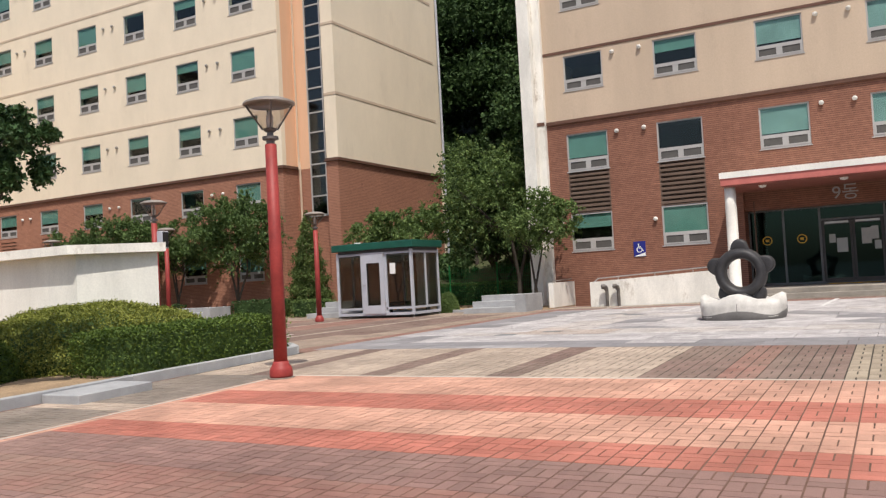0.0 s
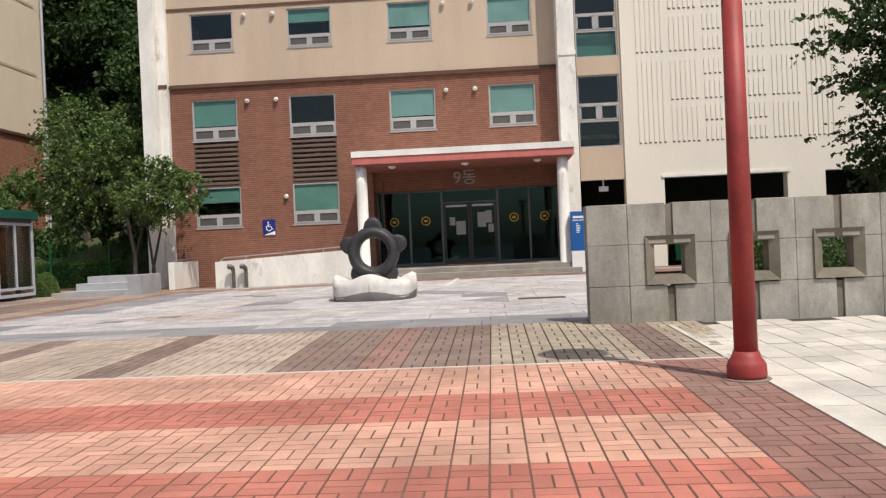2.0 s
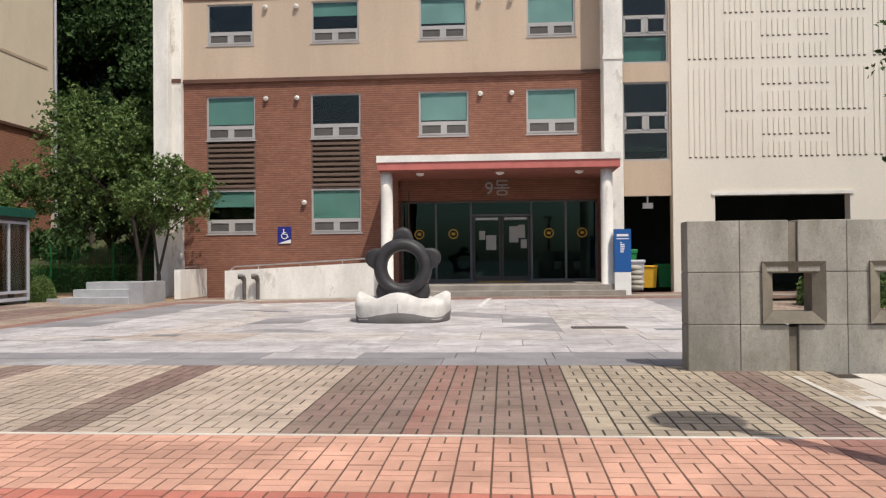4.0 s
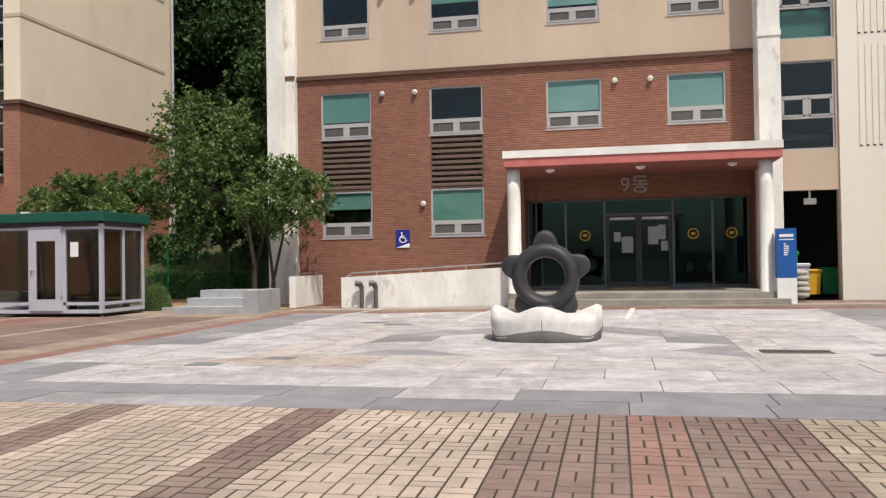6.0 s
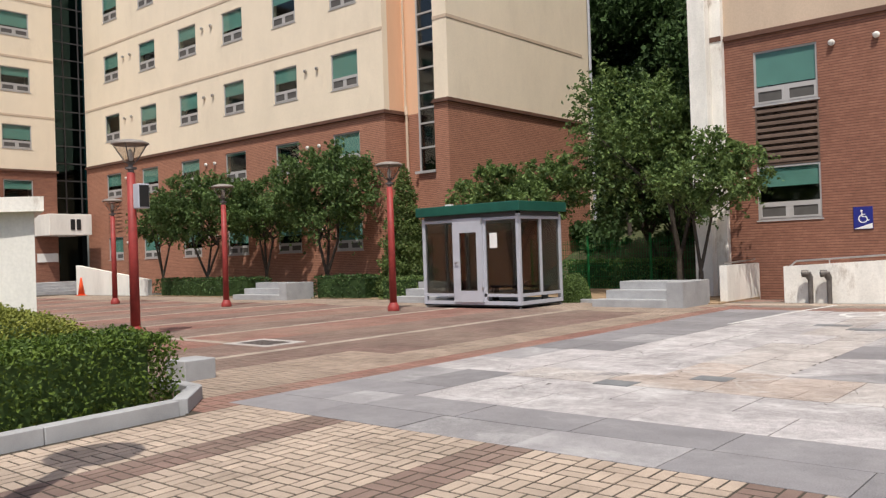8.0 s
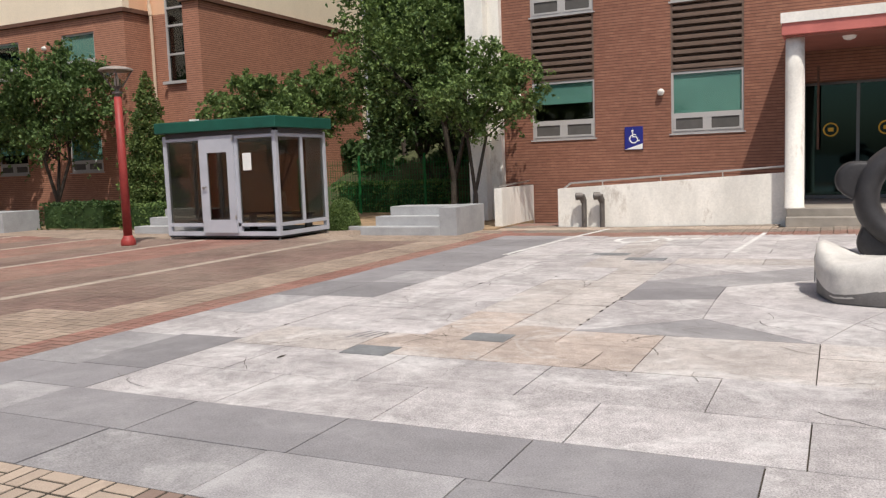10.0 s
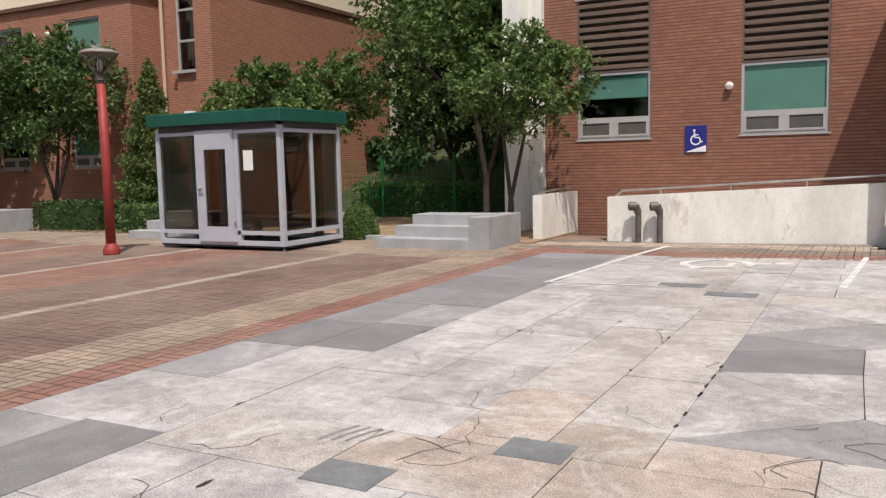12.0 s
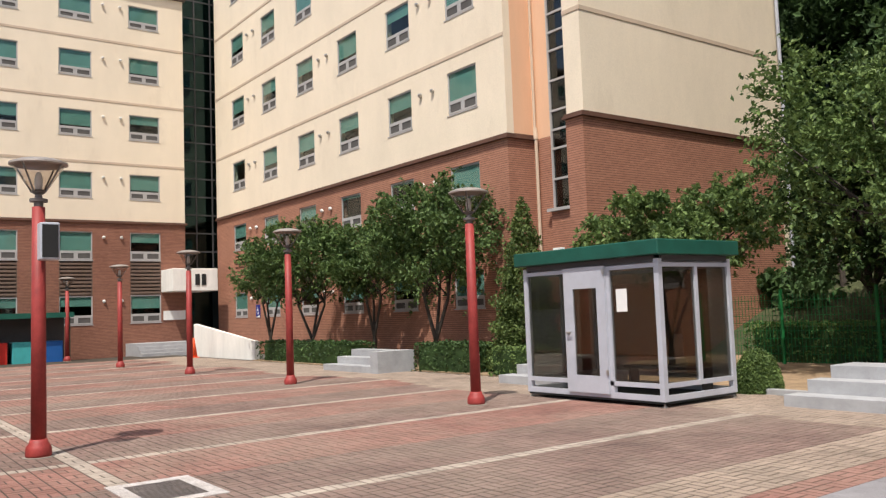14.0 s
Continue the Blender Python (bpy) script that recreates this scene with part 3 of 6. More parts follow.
# ---- dormitory with the entrance ----
FACE_B = 31.62
dorm = thing("dormitory_building", Matrix.Translation((0.03, FACE_B, 0)) @ Matrix.Diagonal((1.034, 1, 1.012, 1)), "cream dormitory block on a red brick base with entrance porch", "building")
WIN_B = [(-10.39, 1.66), (-6.85, 1.67), (-3.25, 1.64), (0.27, 1.64)]
low_holes = [(x, x + w, 5.32, 6.83) for x, w in WIN_B] + [(x, x + w, 2.12, 5.32) for x, w in WIN_B[:2]]
low_holes += [(-3.95, 2.6, -0.2, 3.95)]
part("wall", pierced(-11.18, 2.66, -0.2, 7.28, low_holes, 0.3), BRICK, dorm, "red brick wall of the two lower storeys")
up_rows = [8.57, 11.85, 15.1, 18.4]
up_holes = [(x + 0.04, x + w - 0.04, z, z + 1.42) for z in up_rows for x, w in WIN_B]
part("wall", pierced(-11.18, 2.66, 7.42, 21.5, up_holes, 0.3), TAN, dorm, "beige rendered wall of the upper storeys")
part("cornice", bx(box(-11.18, 2.66, -0.09, 0.3, 7.28, 7.35), -11.18, 2.66, -0.05, 0.3, 7.35, 7.42), CORNICE, dorm, "dark brown string course")
for z in (10.12, 13.4, 16.65):
    part("groove", box(-11.18, 2.66, -0.025, -0.002, z, z + 0.11), CORNICE, dorm)
drops_b = {0: (0.95, 1.0, 1.0, 1.0), 1: (0.95, 0.0, 0.95, 1.0), 2: (0.0, 0.5, 0.9, 1.0), 3: (0.4, 1.0, 0.2, 0.7), 4: (1.0, 0.3, 0.8, 0.0), 5: (0.5, 1.0, 0.9, 0.3)}
for i, (x, w) in enumerate(WIN_B):
    window(dorm, x, 5.32, w, 1.51, drops_b[1][i], i > 1)
    if i < 2:
        window(dorm, x, 2.12, w, 1.50, (0.55, 1.0)[i])
        louver(dorm, x, x + w, 3.63, 5.31)
    for r, z in enumerate(up_rows):
        window(dorm, x + 0.04, z, w - 0.08, 1.42, drops_b[2 + r][i], i > 1)
for x in (-8.35, -7.3, -1.22, -0.2):
    for z in (6.70, 9.82, 13.1, 16.35):
        vent(dorm, x, z)
vent(dorm, -7.08, 3.15)
vent(dorm, -10.75, 3.3)
access_sign(dorm, -7.98, 1.77)
# corner piers
for nm, a, b, d in (("pier", -12.0, -11.5, -0.55), ("pier", -11.5, -11.18, -0.22), ("pier", 2.66, 3.25, -0.85)):
    part(nm, box(a, b, d, 0.3, -0.2, 21.8, bevel=0.015), DIRTY_WHITE, dorm, "off-white rendered corner pier")
part("groove", box(-11.5, -11.18, -0.24, -0.222, 7.28, 7.42), CORNICE, dorm)
part("joint", box(2.64, 3.27, -0.88, -0.853, 7.55, 7.70), DIRTY_WHITE, dorm)
# stair bay with tall glazing
bay = [(3.36, 4.84, 4.38, 6.98), (3.36, 4.84, 7.60, 10.2), (3.36, 4.84, 10.85, 13.4), (3.36, 4.84, 14.1, 16.7), (3.30, 4.88, -0.2, 3.22)]
bm = pierced(3.25, 4.92, -0.2, 21.5, bay, 0.25)
bmesh.ops.translate(bm, vec=(0, 0.06, 0), verts=bm.verts)
part("bay_wall", bm, TAN, dorm, "beige spandrels of the stair bay")
for x0, x1, z0, z1 in bay[:4]:
    fr = bmesh.new()
    for a in ((x0, x1, z0, z0 + 0.06), (x0, x1, z1 - 0.06, z1), (x0, x0 + 0.06, z0 + 0.06, z1 - 0.06), (x1 - 0.06, x1, z0 + 0.06, z1 - 0.06),
              (x0 + 0.06, x1 - 0.06, z0 + 0.92, z0 + 1.0), (x0 + 0.06, x1 - 0.06, z0 + 1.52, z0 + 1.60), (4.06, 4.14, z0 + 1.0, z0 + 1.52)):
        bx(fr, a[0], a[1], 0.10, 0.2, a[2], a[3])
    for a in ((x0 + 0.06, 4.06), (4.14, x1 - 0.06)):
        for b in ((a[0], a[0] + 0.07, z0 + 1.0, z0 + 1.52), (a[1] - 0.07, a[1], z0 + 1.0, z0 + 1.52), (a[0], a[1], z0 + 0.99, z0 + 1.04), (a[0], a[1], z0 + 1.48, z0 + 1.53)):
            bx(fr, b[0], b[1], 0.09, 0.18, b[2], b[3])
    w = part("stair_window", fr, FRAME, dorm)
    for a in ((x0 + 0.06, x1 - 0.06, z0 + 0.06, z0 + 0.92), (x0 + 0.06, x1 - 0.06, z0 + 1.6, z1 - 0.06), (x0 + 0.13, 4.0, z0 + 1.03, z0 + 1.5), (4.2, x1 - 0.13, z0 + 1.03, z0 + 1.5)):
        part("pane", box(a[0], a[1], 0.15, 0.156, a[2], a[3]), PANE, w)
    if z0 > 5:
        part("blind", box(x0 + 0.06, x1 - 0.06, 0.30, 0.31, z0 + 0.06, z0 + 0.90), BLIND, w)
    part("landing", box(x0 - 0.1, x1 + 0.1, 0.45, 2.5, z0 + 0.35, z0 + 0.5), UNLIT_TONE, w)
part("rain_pipe", rod(bmesh.new(), (3.31, -0.06, 3.2), (3.31, -0.06, 21.4), 0.045), LOUVER, dorm, "brown rain water pipe beside the pier")
part("hanging_lamp", bx(box(4.02, 4.34, 0.3, 0.42, 2.82, 3.0), 4.15, 4.2, 0.33, 0.38, 3.0, 3.25), PAPER, dorm, "small white box lamp")
# relief wall over the parking bays
part("relief_wall", pierced(4.92, 16.0, -0.2, 21.5, [(6.24, 10.42, -0.2, 3.20), (11.7, 15.4, -0.2, 3.20)], 0.45), RELIEF, dorm, "pale cream rendered end wall with ribbed relief")
part("lintel", box(6.14, 10.52, -0.04, -0.002, 3.20, 3.30), WHITE, dorm)
RIBS = {}
for tier in range(5):
    z0, z1 = 4.47 + tier * 3.22, 7.33 + tier * 3.22
    far_ribs, far_dashes = bmesh.new(), bmesh.new()
    for c in range(6):
        spans = [(z0, z1)]
        if c in (1, 4):
            spans = [(z0, z0 + 1.2), (z0 + 1.5, z1)]
        if c in (2, 3):
            spans = [(z0, z0 + 0.45), (z0 + 0.72, z0 + 1.24), (z0 + 1.5, z0 + 2.1), (z0 + 2.36, z1)]
        for a, b in spans:
            for k in range(6):
                x = 5.45 + c * 1.148 + k * 0.170
                if tier > 1:
                    bx(far_ribs, x, x + 0.065, -0.02, 0.0, a, b)
                    bx(far_dashes, x - 0.005, x + 0.07, -0.012, -0.001, a - 0.045, a - 0.005)
                    continue
                key = round(b - a, 2)
                if key not in RIBS:
                    first_rib = part("rib", box(0, 0.065, -0.02, 0.0, 0, b - a), RELIEF, dorm)
                    RIBS[key] = first_rib.data
                    first_rib.matrix_local = Matrix.Translation((x, 0, a))
                else:
                    share("rib", RIBS[key], dorm, Matrix.Translation((x, 0, a)))
                # a short dark dash just below the foot of each rib
                if "drip" not in RIBS:
                    first_dash = part("drip", box(-0.005, 0.07, -0.012, -0.001, -0.045, -0.005), LOUVER, dorm)
                    RIBS["drip"] = first_dash.data
                    first_dash.matrix_local = Matrix.Translation((x, 0, a))
                else:
                    share("drip", RIBS["drip"], dorm, Matrix.Translation((x, 0, a)))
    if tier > 1:
        tagged(part("ribs", far_ribs, RELIEF, dorm), kind="stuff")
        tagged(part("drips", far_dashes, LOUVER, dorm), kind="stuff")
    else:
        far_ribs.free()
        far_dashes.free()
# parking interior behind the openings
part("parking_wall", box(3.3, 15.9, 6.0, 6.2, -0.2, 4.2), UNLIT_TONE, dorm)
part("parking_ceiling", box(3.3, 15.9, 0.5, 6.2, 3.6, 3.8), UNLIT_TONE, dorm)
part("parking_side", box(3.26, 3.3, 0.4, 6.0, -0.2, 3.6), UNLIT_TONE, dorm)
# body: side, back, roof and floors
part("side_wall", box(-11.9, -11.6, 0.3, 15, -0.2, 21.5), CREAM, dorm)
part("side_wall", box(15.7, 16.0, 0.45, 15, -0.2, 21.5), CREAM, dorm)
part("back_wall", box(-11.9, 16.0, 15.0, 15.3, -0.2, 21.5), CREAM, dorm)
part("roof", box(-12.0, 16.1, -0.1, 15.4, 21.5, 21.75), CORNICE, dorm)
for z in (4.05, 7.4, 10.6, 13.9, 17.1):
    part("floor_slab", box(-11.5, 3.2, 0.45, 15.0, z, z + 0.15), UNLIT_TONE, dorm)
part("inner_wall", box(-11.5, 3.2, 4.5, 4.65, -0.1, 21.4), UNLIT_TONE, dorm)

# ---- entrance porch ----
PORCH = 28.65 - FACE_B
part("canopy", box(-4.20, 2.87, PORCH, 0.0, 3.88, 4.12, bevel=0.01), CANOPY_RED, dorm, "salmon red porch canopy")
can = bmesh.new()
bx(can, -4.22, 2.89, PORCH - 0.03, -0.002, 4.12, 4.32)
part("canopy_trim", can, WHITE, dorm, "white metal canopy edge")
part("soffit", box(-4.14, 2.81, PORCH + 0.06, -0.002, 3.845, 3.878), SOFFIT, dorm)
for x in (-3.0, -0.6, 1.75):
    part("soffit_lamp", lathe(bmesh.new(), [(0.04, 3.76), (0.11, 3.79), (0.13, 3.844)], 14, x, PORCH + 0.7), PAPER, dorm, "small round white soffit lamp")
for x in (-3.97, 2.51):
    col = lathe(bmesh.new(), [(0.22, 0.40), (0.185, 0.43), (0.18, 3.2), (0.175, 3.845)], 24, x, PORCH + 0.35)
    part("column", col, DIRTY_WHITE, dorm, "round off-white porch column", smooth=True)
part("drain_pipe", rod(bmesh.new(), (-3.6, -0.06, 1.6), (-3.6, -0.06, 3.5), 0.025), CORNICE, dorm)
# recess with the glass front
GY = 0.85
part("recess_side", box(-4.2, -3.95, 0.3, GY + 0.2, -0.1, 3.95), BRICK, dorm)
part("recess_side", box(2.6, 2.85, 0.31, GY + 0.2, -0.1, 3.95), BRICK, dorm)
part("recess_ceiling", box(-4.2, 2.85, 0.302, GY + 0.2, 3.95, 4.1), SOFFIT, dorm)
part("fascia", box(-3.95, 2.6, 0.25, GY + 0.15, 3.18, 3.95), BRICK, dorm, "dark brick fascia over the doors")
gl = bmesh.new()
mull = [-3.92, -2.78, -1.60, 0.42, 1.56, 2.57]
bx(gl, -3.9, 2.54, GY, GY + 0.1, 3.12, 3.179)
front = part("glass_front", gl, DOORFRAME, dorm, "grey framed glass entrance front")
part("sill_rail", box(-3.88, 2.53, GY, GY + 0.1, 0.42, 0.50), DOORFRAME, front)
part("transom", box(-1.565, 0.385, GY - 0.02, GY + 0.1, 2.66, 2.72), DOORFRAME, front)
for x in mull:
    part("mullion", box(x - 0.035, x + 0.035, GY - 0.002, GY + 0.102, 0.42, 3.12), DOORFRAME, front)
for a, b in zip(mull, mull[1:]):
    z1 = 3.12
    z0 = 2.72 if a == -1.60 else 0.5
    part("pane", box(a + 0.035, b - 0.035, GY + 0.04, GY + 0.048, z0, z1), DARKPANE, front)
for x0, x1 in ((-1.54, -0.60), (-0.58, 0.36)):
    dr = bmesh.new()
    for a in ((x0, x0 + 0.07, 0.46, 2.64), (x1 - 0.07, x1, 0.46, 2.64), (x0 + 0.07, x1 - 0.07, 2.5, 2.64), (x0 + 0.07, x1 - 0.07, 0.46, 0.6)):
        bx(dr, a[0], a[1], GY - 0.03, GY + 0.02, a[2], a[3])
    d = part("door", dr, DARKFRAME, front, "dark framed glass door leaf")
    part("door_pane", box(x0 + 0.07, x1 - 0.07, GY - 0.008, GY, 0.6, 2.5), DARKPANE, d)
    part("door_closer", box(x0 + 0.1, x1 - 0.1, GY - 0.06, GY - 0.031, 2.53, 2.6), STEEL, d)
for x, z, w, h in ((-1.33, 1.85, 0.2, 0.3), (-1.1, 1.5, 0.34, 0.5), (-0.32, 1.75, 0.3, 0.55), (-0.02, 1.9, 0.22, 0.45), (0.06, 1.55, 0.2, 0.3)):
    part("notice", box(x, x + w, GY - 0.012, GY - 0.0095, z, z + h), NOTICE, front, "white paper notice on the glass")
for x in (-3.35, -2.2, 1.0, 2.1):
    ring = bmesh.new()
    pts = [(x + 0.15 * math.cos(t), 2.06 + 0.15 * math.sin(t)) for t in [i * math.pi / 8 for i in range(17)]]
    strip(ring, pts, 0.035, lambda u, v: (u, GY + 0.03, v))
    strip(ring, [(x - 0.06, 2.06), (x + 0.06, 2.06)], 0.09, lambda u, v: (u, GY + 0.03, v))
    part("emblem", ring, YELLOW, front, "round yellow emblem on the glass")
part("lobby_wall", box(-4.2, 2.85, 4.3, 4.45, 0.3, 3.95), UNLIT_TONE, dorm)
part("lobby_floor", box(-4.2, 2.85, GY + 0.1, 4.3, 0.3, 0.42), UNLIT_TONE, dorm)
# platform and steps
st = bmesh.new()
bx(st, -4.1, 2.95, PORCH + 0.05, GY + 0.1, 0.0, 0.41, bevel=0.008)
part("platform", st, STEPSTONE, dorm, "pale stone entrance platform")
part("step", box(-4.1, 2.95, PORCH - 0.3, PORCH + 0.048, -0.02, 0.25, bevel=0.008), STEPSTONE, dorm, "worn stone step")
part("door_mat", box(-1.4, 0.2, GY - 0.75, GY - 0.1, 0.412, 0.425), YELLOW, dorm)
# house number
cu = bpy.data.curves.new("house_number", "FONT")
cu.body, cu.size, cu.extrude = "9\ub3d9", 0.60, 0.02
number = new("house_number", cu)
cu.materials.append(FRAME)
number.parent = dorm
number.matrix_local = Matrix.Translation((-1.12, 0.23, 3.36)) @ pose(0, 0, 0, 90, 0, 0)
tagged(number, "grey raised house number 9")
# ramp walls and handrail
rw = bmesh.new()
ramp_y = 29.3 - FACE_B
vs = [rw.verts.new(c) for c in ((-9.03, ramp_y, -0.1), (-4.06, ramp_y, -0.1), (-4.06, ramp_y, 1.14), (-9.03, ramp_y, 0.90), (-9.03, ramp_y + 0.2, -0.1), (-4.06, ramp_y + 0.2, -0.1), (-4.06, ramp_y + 0.2, 1.14), (-9.03, ramp_y + 0.2, 0.90))]
for f in ((0, 1, 2, 3), (7, 6, 5, 4), (0, 3, 7, 4), (1, 5, 6, 2), (3, 2, 6, 7), (0, 4, 5, 1)):
    rw.faces.new([vs[i] for i in f])
part("ramp_wall", rw, DIRTY_WHITE, dorm, "weathered white ramp wall")
sw = prism(bmesh.new(), [(-10.52, 29.05 - FACE_B), (-10.33, 29.05 - FACE_B), (-10.30, 31.3 - FACE_B), (-10.49, 31.3 - FACE_B)], -0.1, 0.95)
part("side_ramp_wall", sw, DIRTY_WHITE, dorm, "short weathered white wall at the ramp foot")
part("ramp_surface", box(-9.03, -4.2, ramp_y + 0.2, -0.002, -0.1, 0.12), PLINTH, dorm)
rail = bmesh.new()
rod(rail, (-8.75, ramp_y + 0.1, 1.02), (-4.06, ramp_y + 0.1, 1.27), 0.022)
rod(rail, (-8.75, ramp_y + 0.1, 1.02), (-8.9, ramp_y + 0.1, 0.90), 0.022)
for x in (-8.0, -6.7, -5.4):
    z = 0.9 + (x + 9.03) / 4.87 * 0.24
    rod(rail, (x, ramp_y + 0.1, z), (x, ramp_y + 0.1, z + 0.125), 0.014)
part("handrail", rail, STEEL, dorm, "thin steel handrail on the ramp wall")
rail = bmesh.new()
rod(rail, (-10.42, 29.08 - FACE_B, 1.0), (-10.40, 31.25 - FACE_B, 1.06), 0.02)
part("handrail", rail, STEEL, dorm)

# ---- the long dormitory ----
FACE_L = 32.18
longd = thing("dormitory_building", Matrix.Translation((-22.45, FACE_L, 0)), "long cream dormitory wing on a red brick base", "building")
OX = 22.45
LW = [(-29.02 - 3.95 * i + OX, 1.66) for i in range(6)]
rows_l = [(8.70, 1.55), (12.2, 1.55), (15.7, 1.55), (19.2, 1.55)]
low_l = [(1.80, 1.32), (5.42, 1.38)]
X0, X1 = -51.2 + OX, -25.87 + OX
part("wall", pierced(X0, X1, -0.2, 7.33, [(x, x + w, z, z + h) for x, w in LW for z, h in low_l], 0.3), BRICK_LIFTED, longd, "red brick wall of the two lower storeys")
part("wall", pierced(X0, X1, 7.48, 23.6, [(x, x + w, z, z + h) for x, w in LW for z, h in rows_l], 0.3), CREAM, longd, "cream rendered wall of the upper storeys")
part("cornice", bx(box(X0, X1 + 0.1, -0.12, 0.3, 7.33, 7.40), X0, X1 + 0.06, -0.07, 0.3, 7.40, 7.48), CORNICE, longd, "dark brown string course")
for z in (10.76, 14.26, 17.76, 21.2):
    part("groove", box(X0, X1, -0.02, -0.002, z, z + 0.12), TAN, longd)
rnd = random.Random(5)
for i, (x, w) in enumerate(LW):
    for k, (z, h) in enumerate(low_l + rows_l):
        window(longd, x, z, w, h, rnd.choice((0.45, 0.6, 0.75, 0.85, 1.0, 1.0)) if rnd.random() > 0.16 else 0.1)
        if i % 2 == 0 and i < 5:
            for d in (0.85, 1.62):
                vent(longd, x - d, z + h * 0.72, DARK_VENT if z > 7 else None)
for i in (4, 5):
    louver(longd, LW[i][0], LW[i][0] + 1.66, 3.3, 5.3)
access_sign(longd, -46.0 + OX, 1.75, 0.5, 0.66)
# recess, stair glazing and end block
RY = 1.15
part("return_wall", box(X1 - 0.3, X1, 0.302, RY, -0.2, 7.33), BRICK_LIFTED, longd)
part("return_wall", box(X1 - 0.3, X1, 0.302, RY, 7.48, 23.6), PEACH_SHADED, longd, "return wall rendered peach for its shade")
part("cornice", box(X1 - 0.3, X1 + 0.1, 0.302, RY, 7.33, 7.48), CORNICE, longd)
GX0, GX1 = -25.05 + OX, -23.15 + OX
part("recess_wall", box(X1 - 0.3, GX0, RY, RY + 0.2, -0.2, 7.33), BRICK_LIFTED, longd)
part("recess_wall", box(X1 - 0.3, GX0, RY, RY + 0.2, 7.33, 23.6), PEACH_SHADED, longd)
part("recess_wall", box(GX0, GX1, RY - 0.1, RY + 0.2, -0.2, 4.85), BRICK_LIFTED, longd)
part("sill", box(GX0 - 0.1, GX1, RY - 0.22, RY - 0.102, 4.82, 4.92), FRAME, longd)
gl = bmesh.new()
for x in (GX0, GX0 + 0.95, GX1 - 0.06):
    bx(gl, x, x + 0.06, RY, RY + 0.12, 4.85, 23.6)
zz = 4.85
levels = []
while zz < 23:
    for d in (0.0, 1.0, 2.0, 2.62):
        levels.append(zz + d)
    zz += 3.25
for z in levels:
    bx(gl, GX0, GX1, RY + 0.005, RY + 0.115, z, z + 0.07)
sg = part("stair_glazing", gl, FRAME, longd, "tall framed stair glazing")
for x0, x1 in ((GX0 + 0.06, GX0 + 0.95), (GX0 + 1.01, GX1 - 0.06)):
    for z0, z1 in zip(levels, levels[1:]):
        part("pane", box(x0, x1, RY + 0.06, RY + 0.068, z0 + 0.07, z1), STAIRPANE, sg)
part("stair_back", box(GX0, GX1, 3.4, 3.5, 4.0, 23.6), UNLIT_TONE, longd)
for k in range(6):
    part("stair_landing", box(GX0, GX1, 1.6, 3.4, 4.2 + 3.25 * k + 1.2, 4.2 + 3.25 * k + 1.35), UNLIT_TONE, longd)
pp = bmesh.new()
rod(pp, (X1 + 0.28, RY - 0.14, 0.1), (X1 + 0.28, RY - 0.14, 7.3), 0.055)
rod(pp, (X1 + 0.28, RY - 0.14, 7.3), (X1 + 0.20, RY - 0.10, 7.7), 0.075)
rod(pp, (X1 + 0.20, RY - 0.10, 7.7), (X1 + 0.20, RY - 0.10, 23.5), 0.05)
part("rain_pipe", pp, TAN, longd, "rain water pipe in the recess")
EX0, EX1 = -23.15 + OX, 0.0
part("end_block", box(EX0, EX1, -0.05, 10.2, -0.2, 7.33), BRICK_LIFTED, longd, "red brick base of the windowless end wall")
part("end_block", box(EX0, EX1, 0.0, 10.2, 7.48, 23.6), CREAM, longd, "cream windowless end wall")
part("cornice", bx(box(EX0 - 0.06, EX1 + 0.1, -0.16, 10.2, 7.33, 7.40), EX0 - 0.03, EX1 + 0.06, -0.11, 10.2, 7.40, 7.48), CORNICE, longd)
for z in (10.55, 14.0, 17.5, 20.9):
    part("groove", box(EX0, EX1 + 0.02, -0.02, 9.9, z, z + 0.13), TAN, longd)
part("rear_block", box(EX0, EX1 - 0.12, 10.2, 11.0, -0.2, 23.6), CREAM, longd)
pp = bmesh.new()
rod(pp, (EX1 + 0.04, 10.6, 0.0), (EX1 + 0.04, 10.6, 23.5), 0.07)
part("rain_pipe", pp, ALU, longd, "grey rain water pipe")
part("end_wall", box(X0, X0 + 0.3, 0.302, 10.9, -0.2, 23.6), CREAM, longd)
part("roof", box(X0 - 0.2, EX1 + 0.1, -0.1, 11.2, 23.6, 23.85), CORNICE, longd)
part("back_wall", box(X0, EX0, 10.9, 11.1, -0.2, 23.6), CREAM, longd)
part("inner_wall", box(X0, X1, 3.6, 3.75, -0.1, 23.5), UNLIT_TONE, longd)
for z in (3.9, 7.6, 10.9, 14.15, 17.4, 20.6):
    part("floor_slab", box(X0, X1 - 0.3, 0.45, 10.9, z, z + 0.15), UNLIT_TONE, longd)

# ---- the cross wing, facing along the square ----
FACE_F = -51.0
crossd = thing("dormitory_building", pose(FACE_F, 0, 0, 0, 0, 90), "cream dormitory cross wing with louvres and a white porch", "building")
FW = [27.27 - 3.52 * i for i in range(8)]
Y0, Y1 = -2.0, 30.25
low_f = [(1.70, 1.48), (5.03, 1.50)]
rows_f = [(8.30, 1.37), (11.55, 1.38), (14.73, 1.37), (17.75, 1.25)]
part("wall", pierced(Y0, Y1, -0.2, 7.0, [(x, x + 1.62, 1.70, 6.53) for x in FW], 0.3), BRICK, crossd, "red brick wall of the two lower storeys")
part("wall", pierced(Y0, Y1, 7.12, 19.75, [(x, x + 1.62, z, z + h) for x in FW for z, h in rows_f], 0.3), CREAM, crossd, "cream rendered wall of the upper storeys")
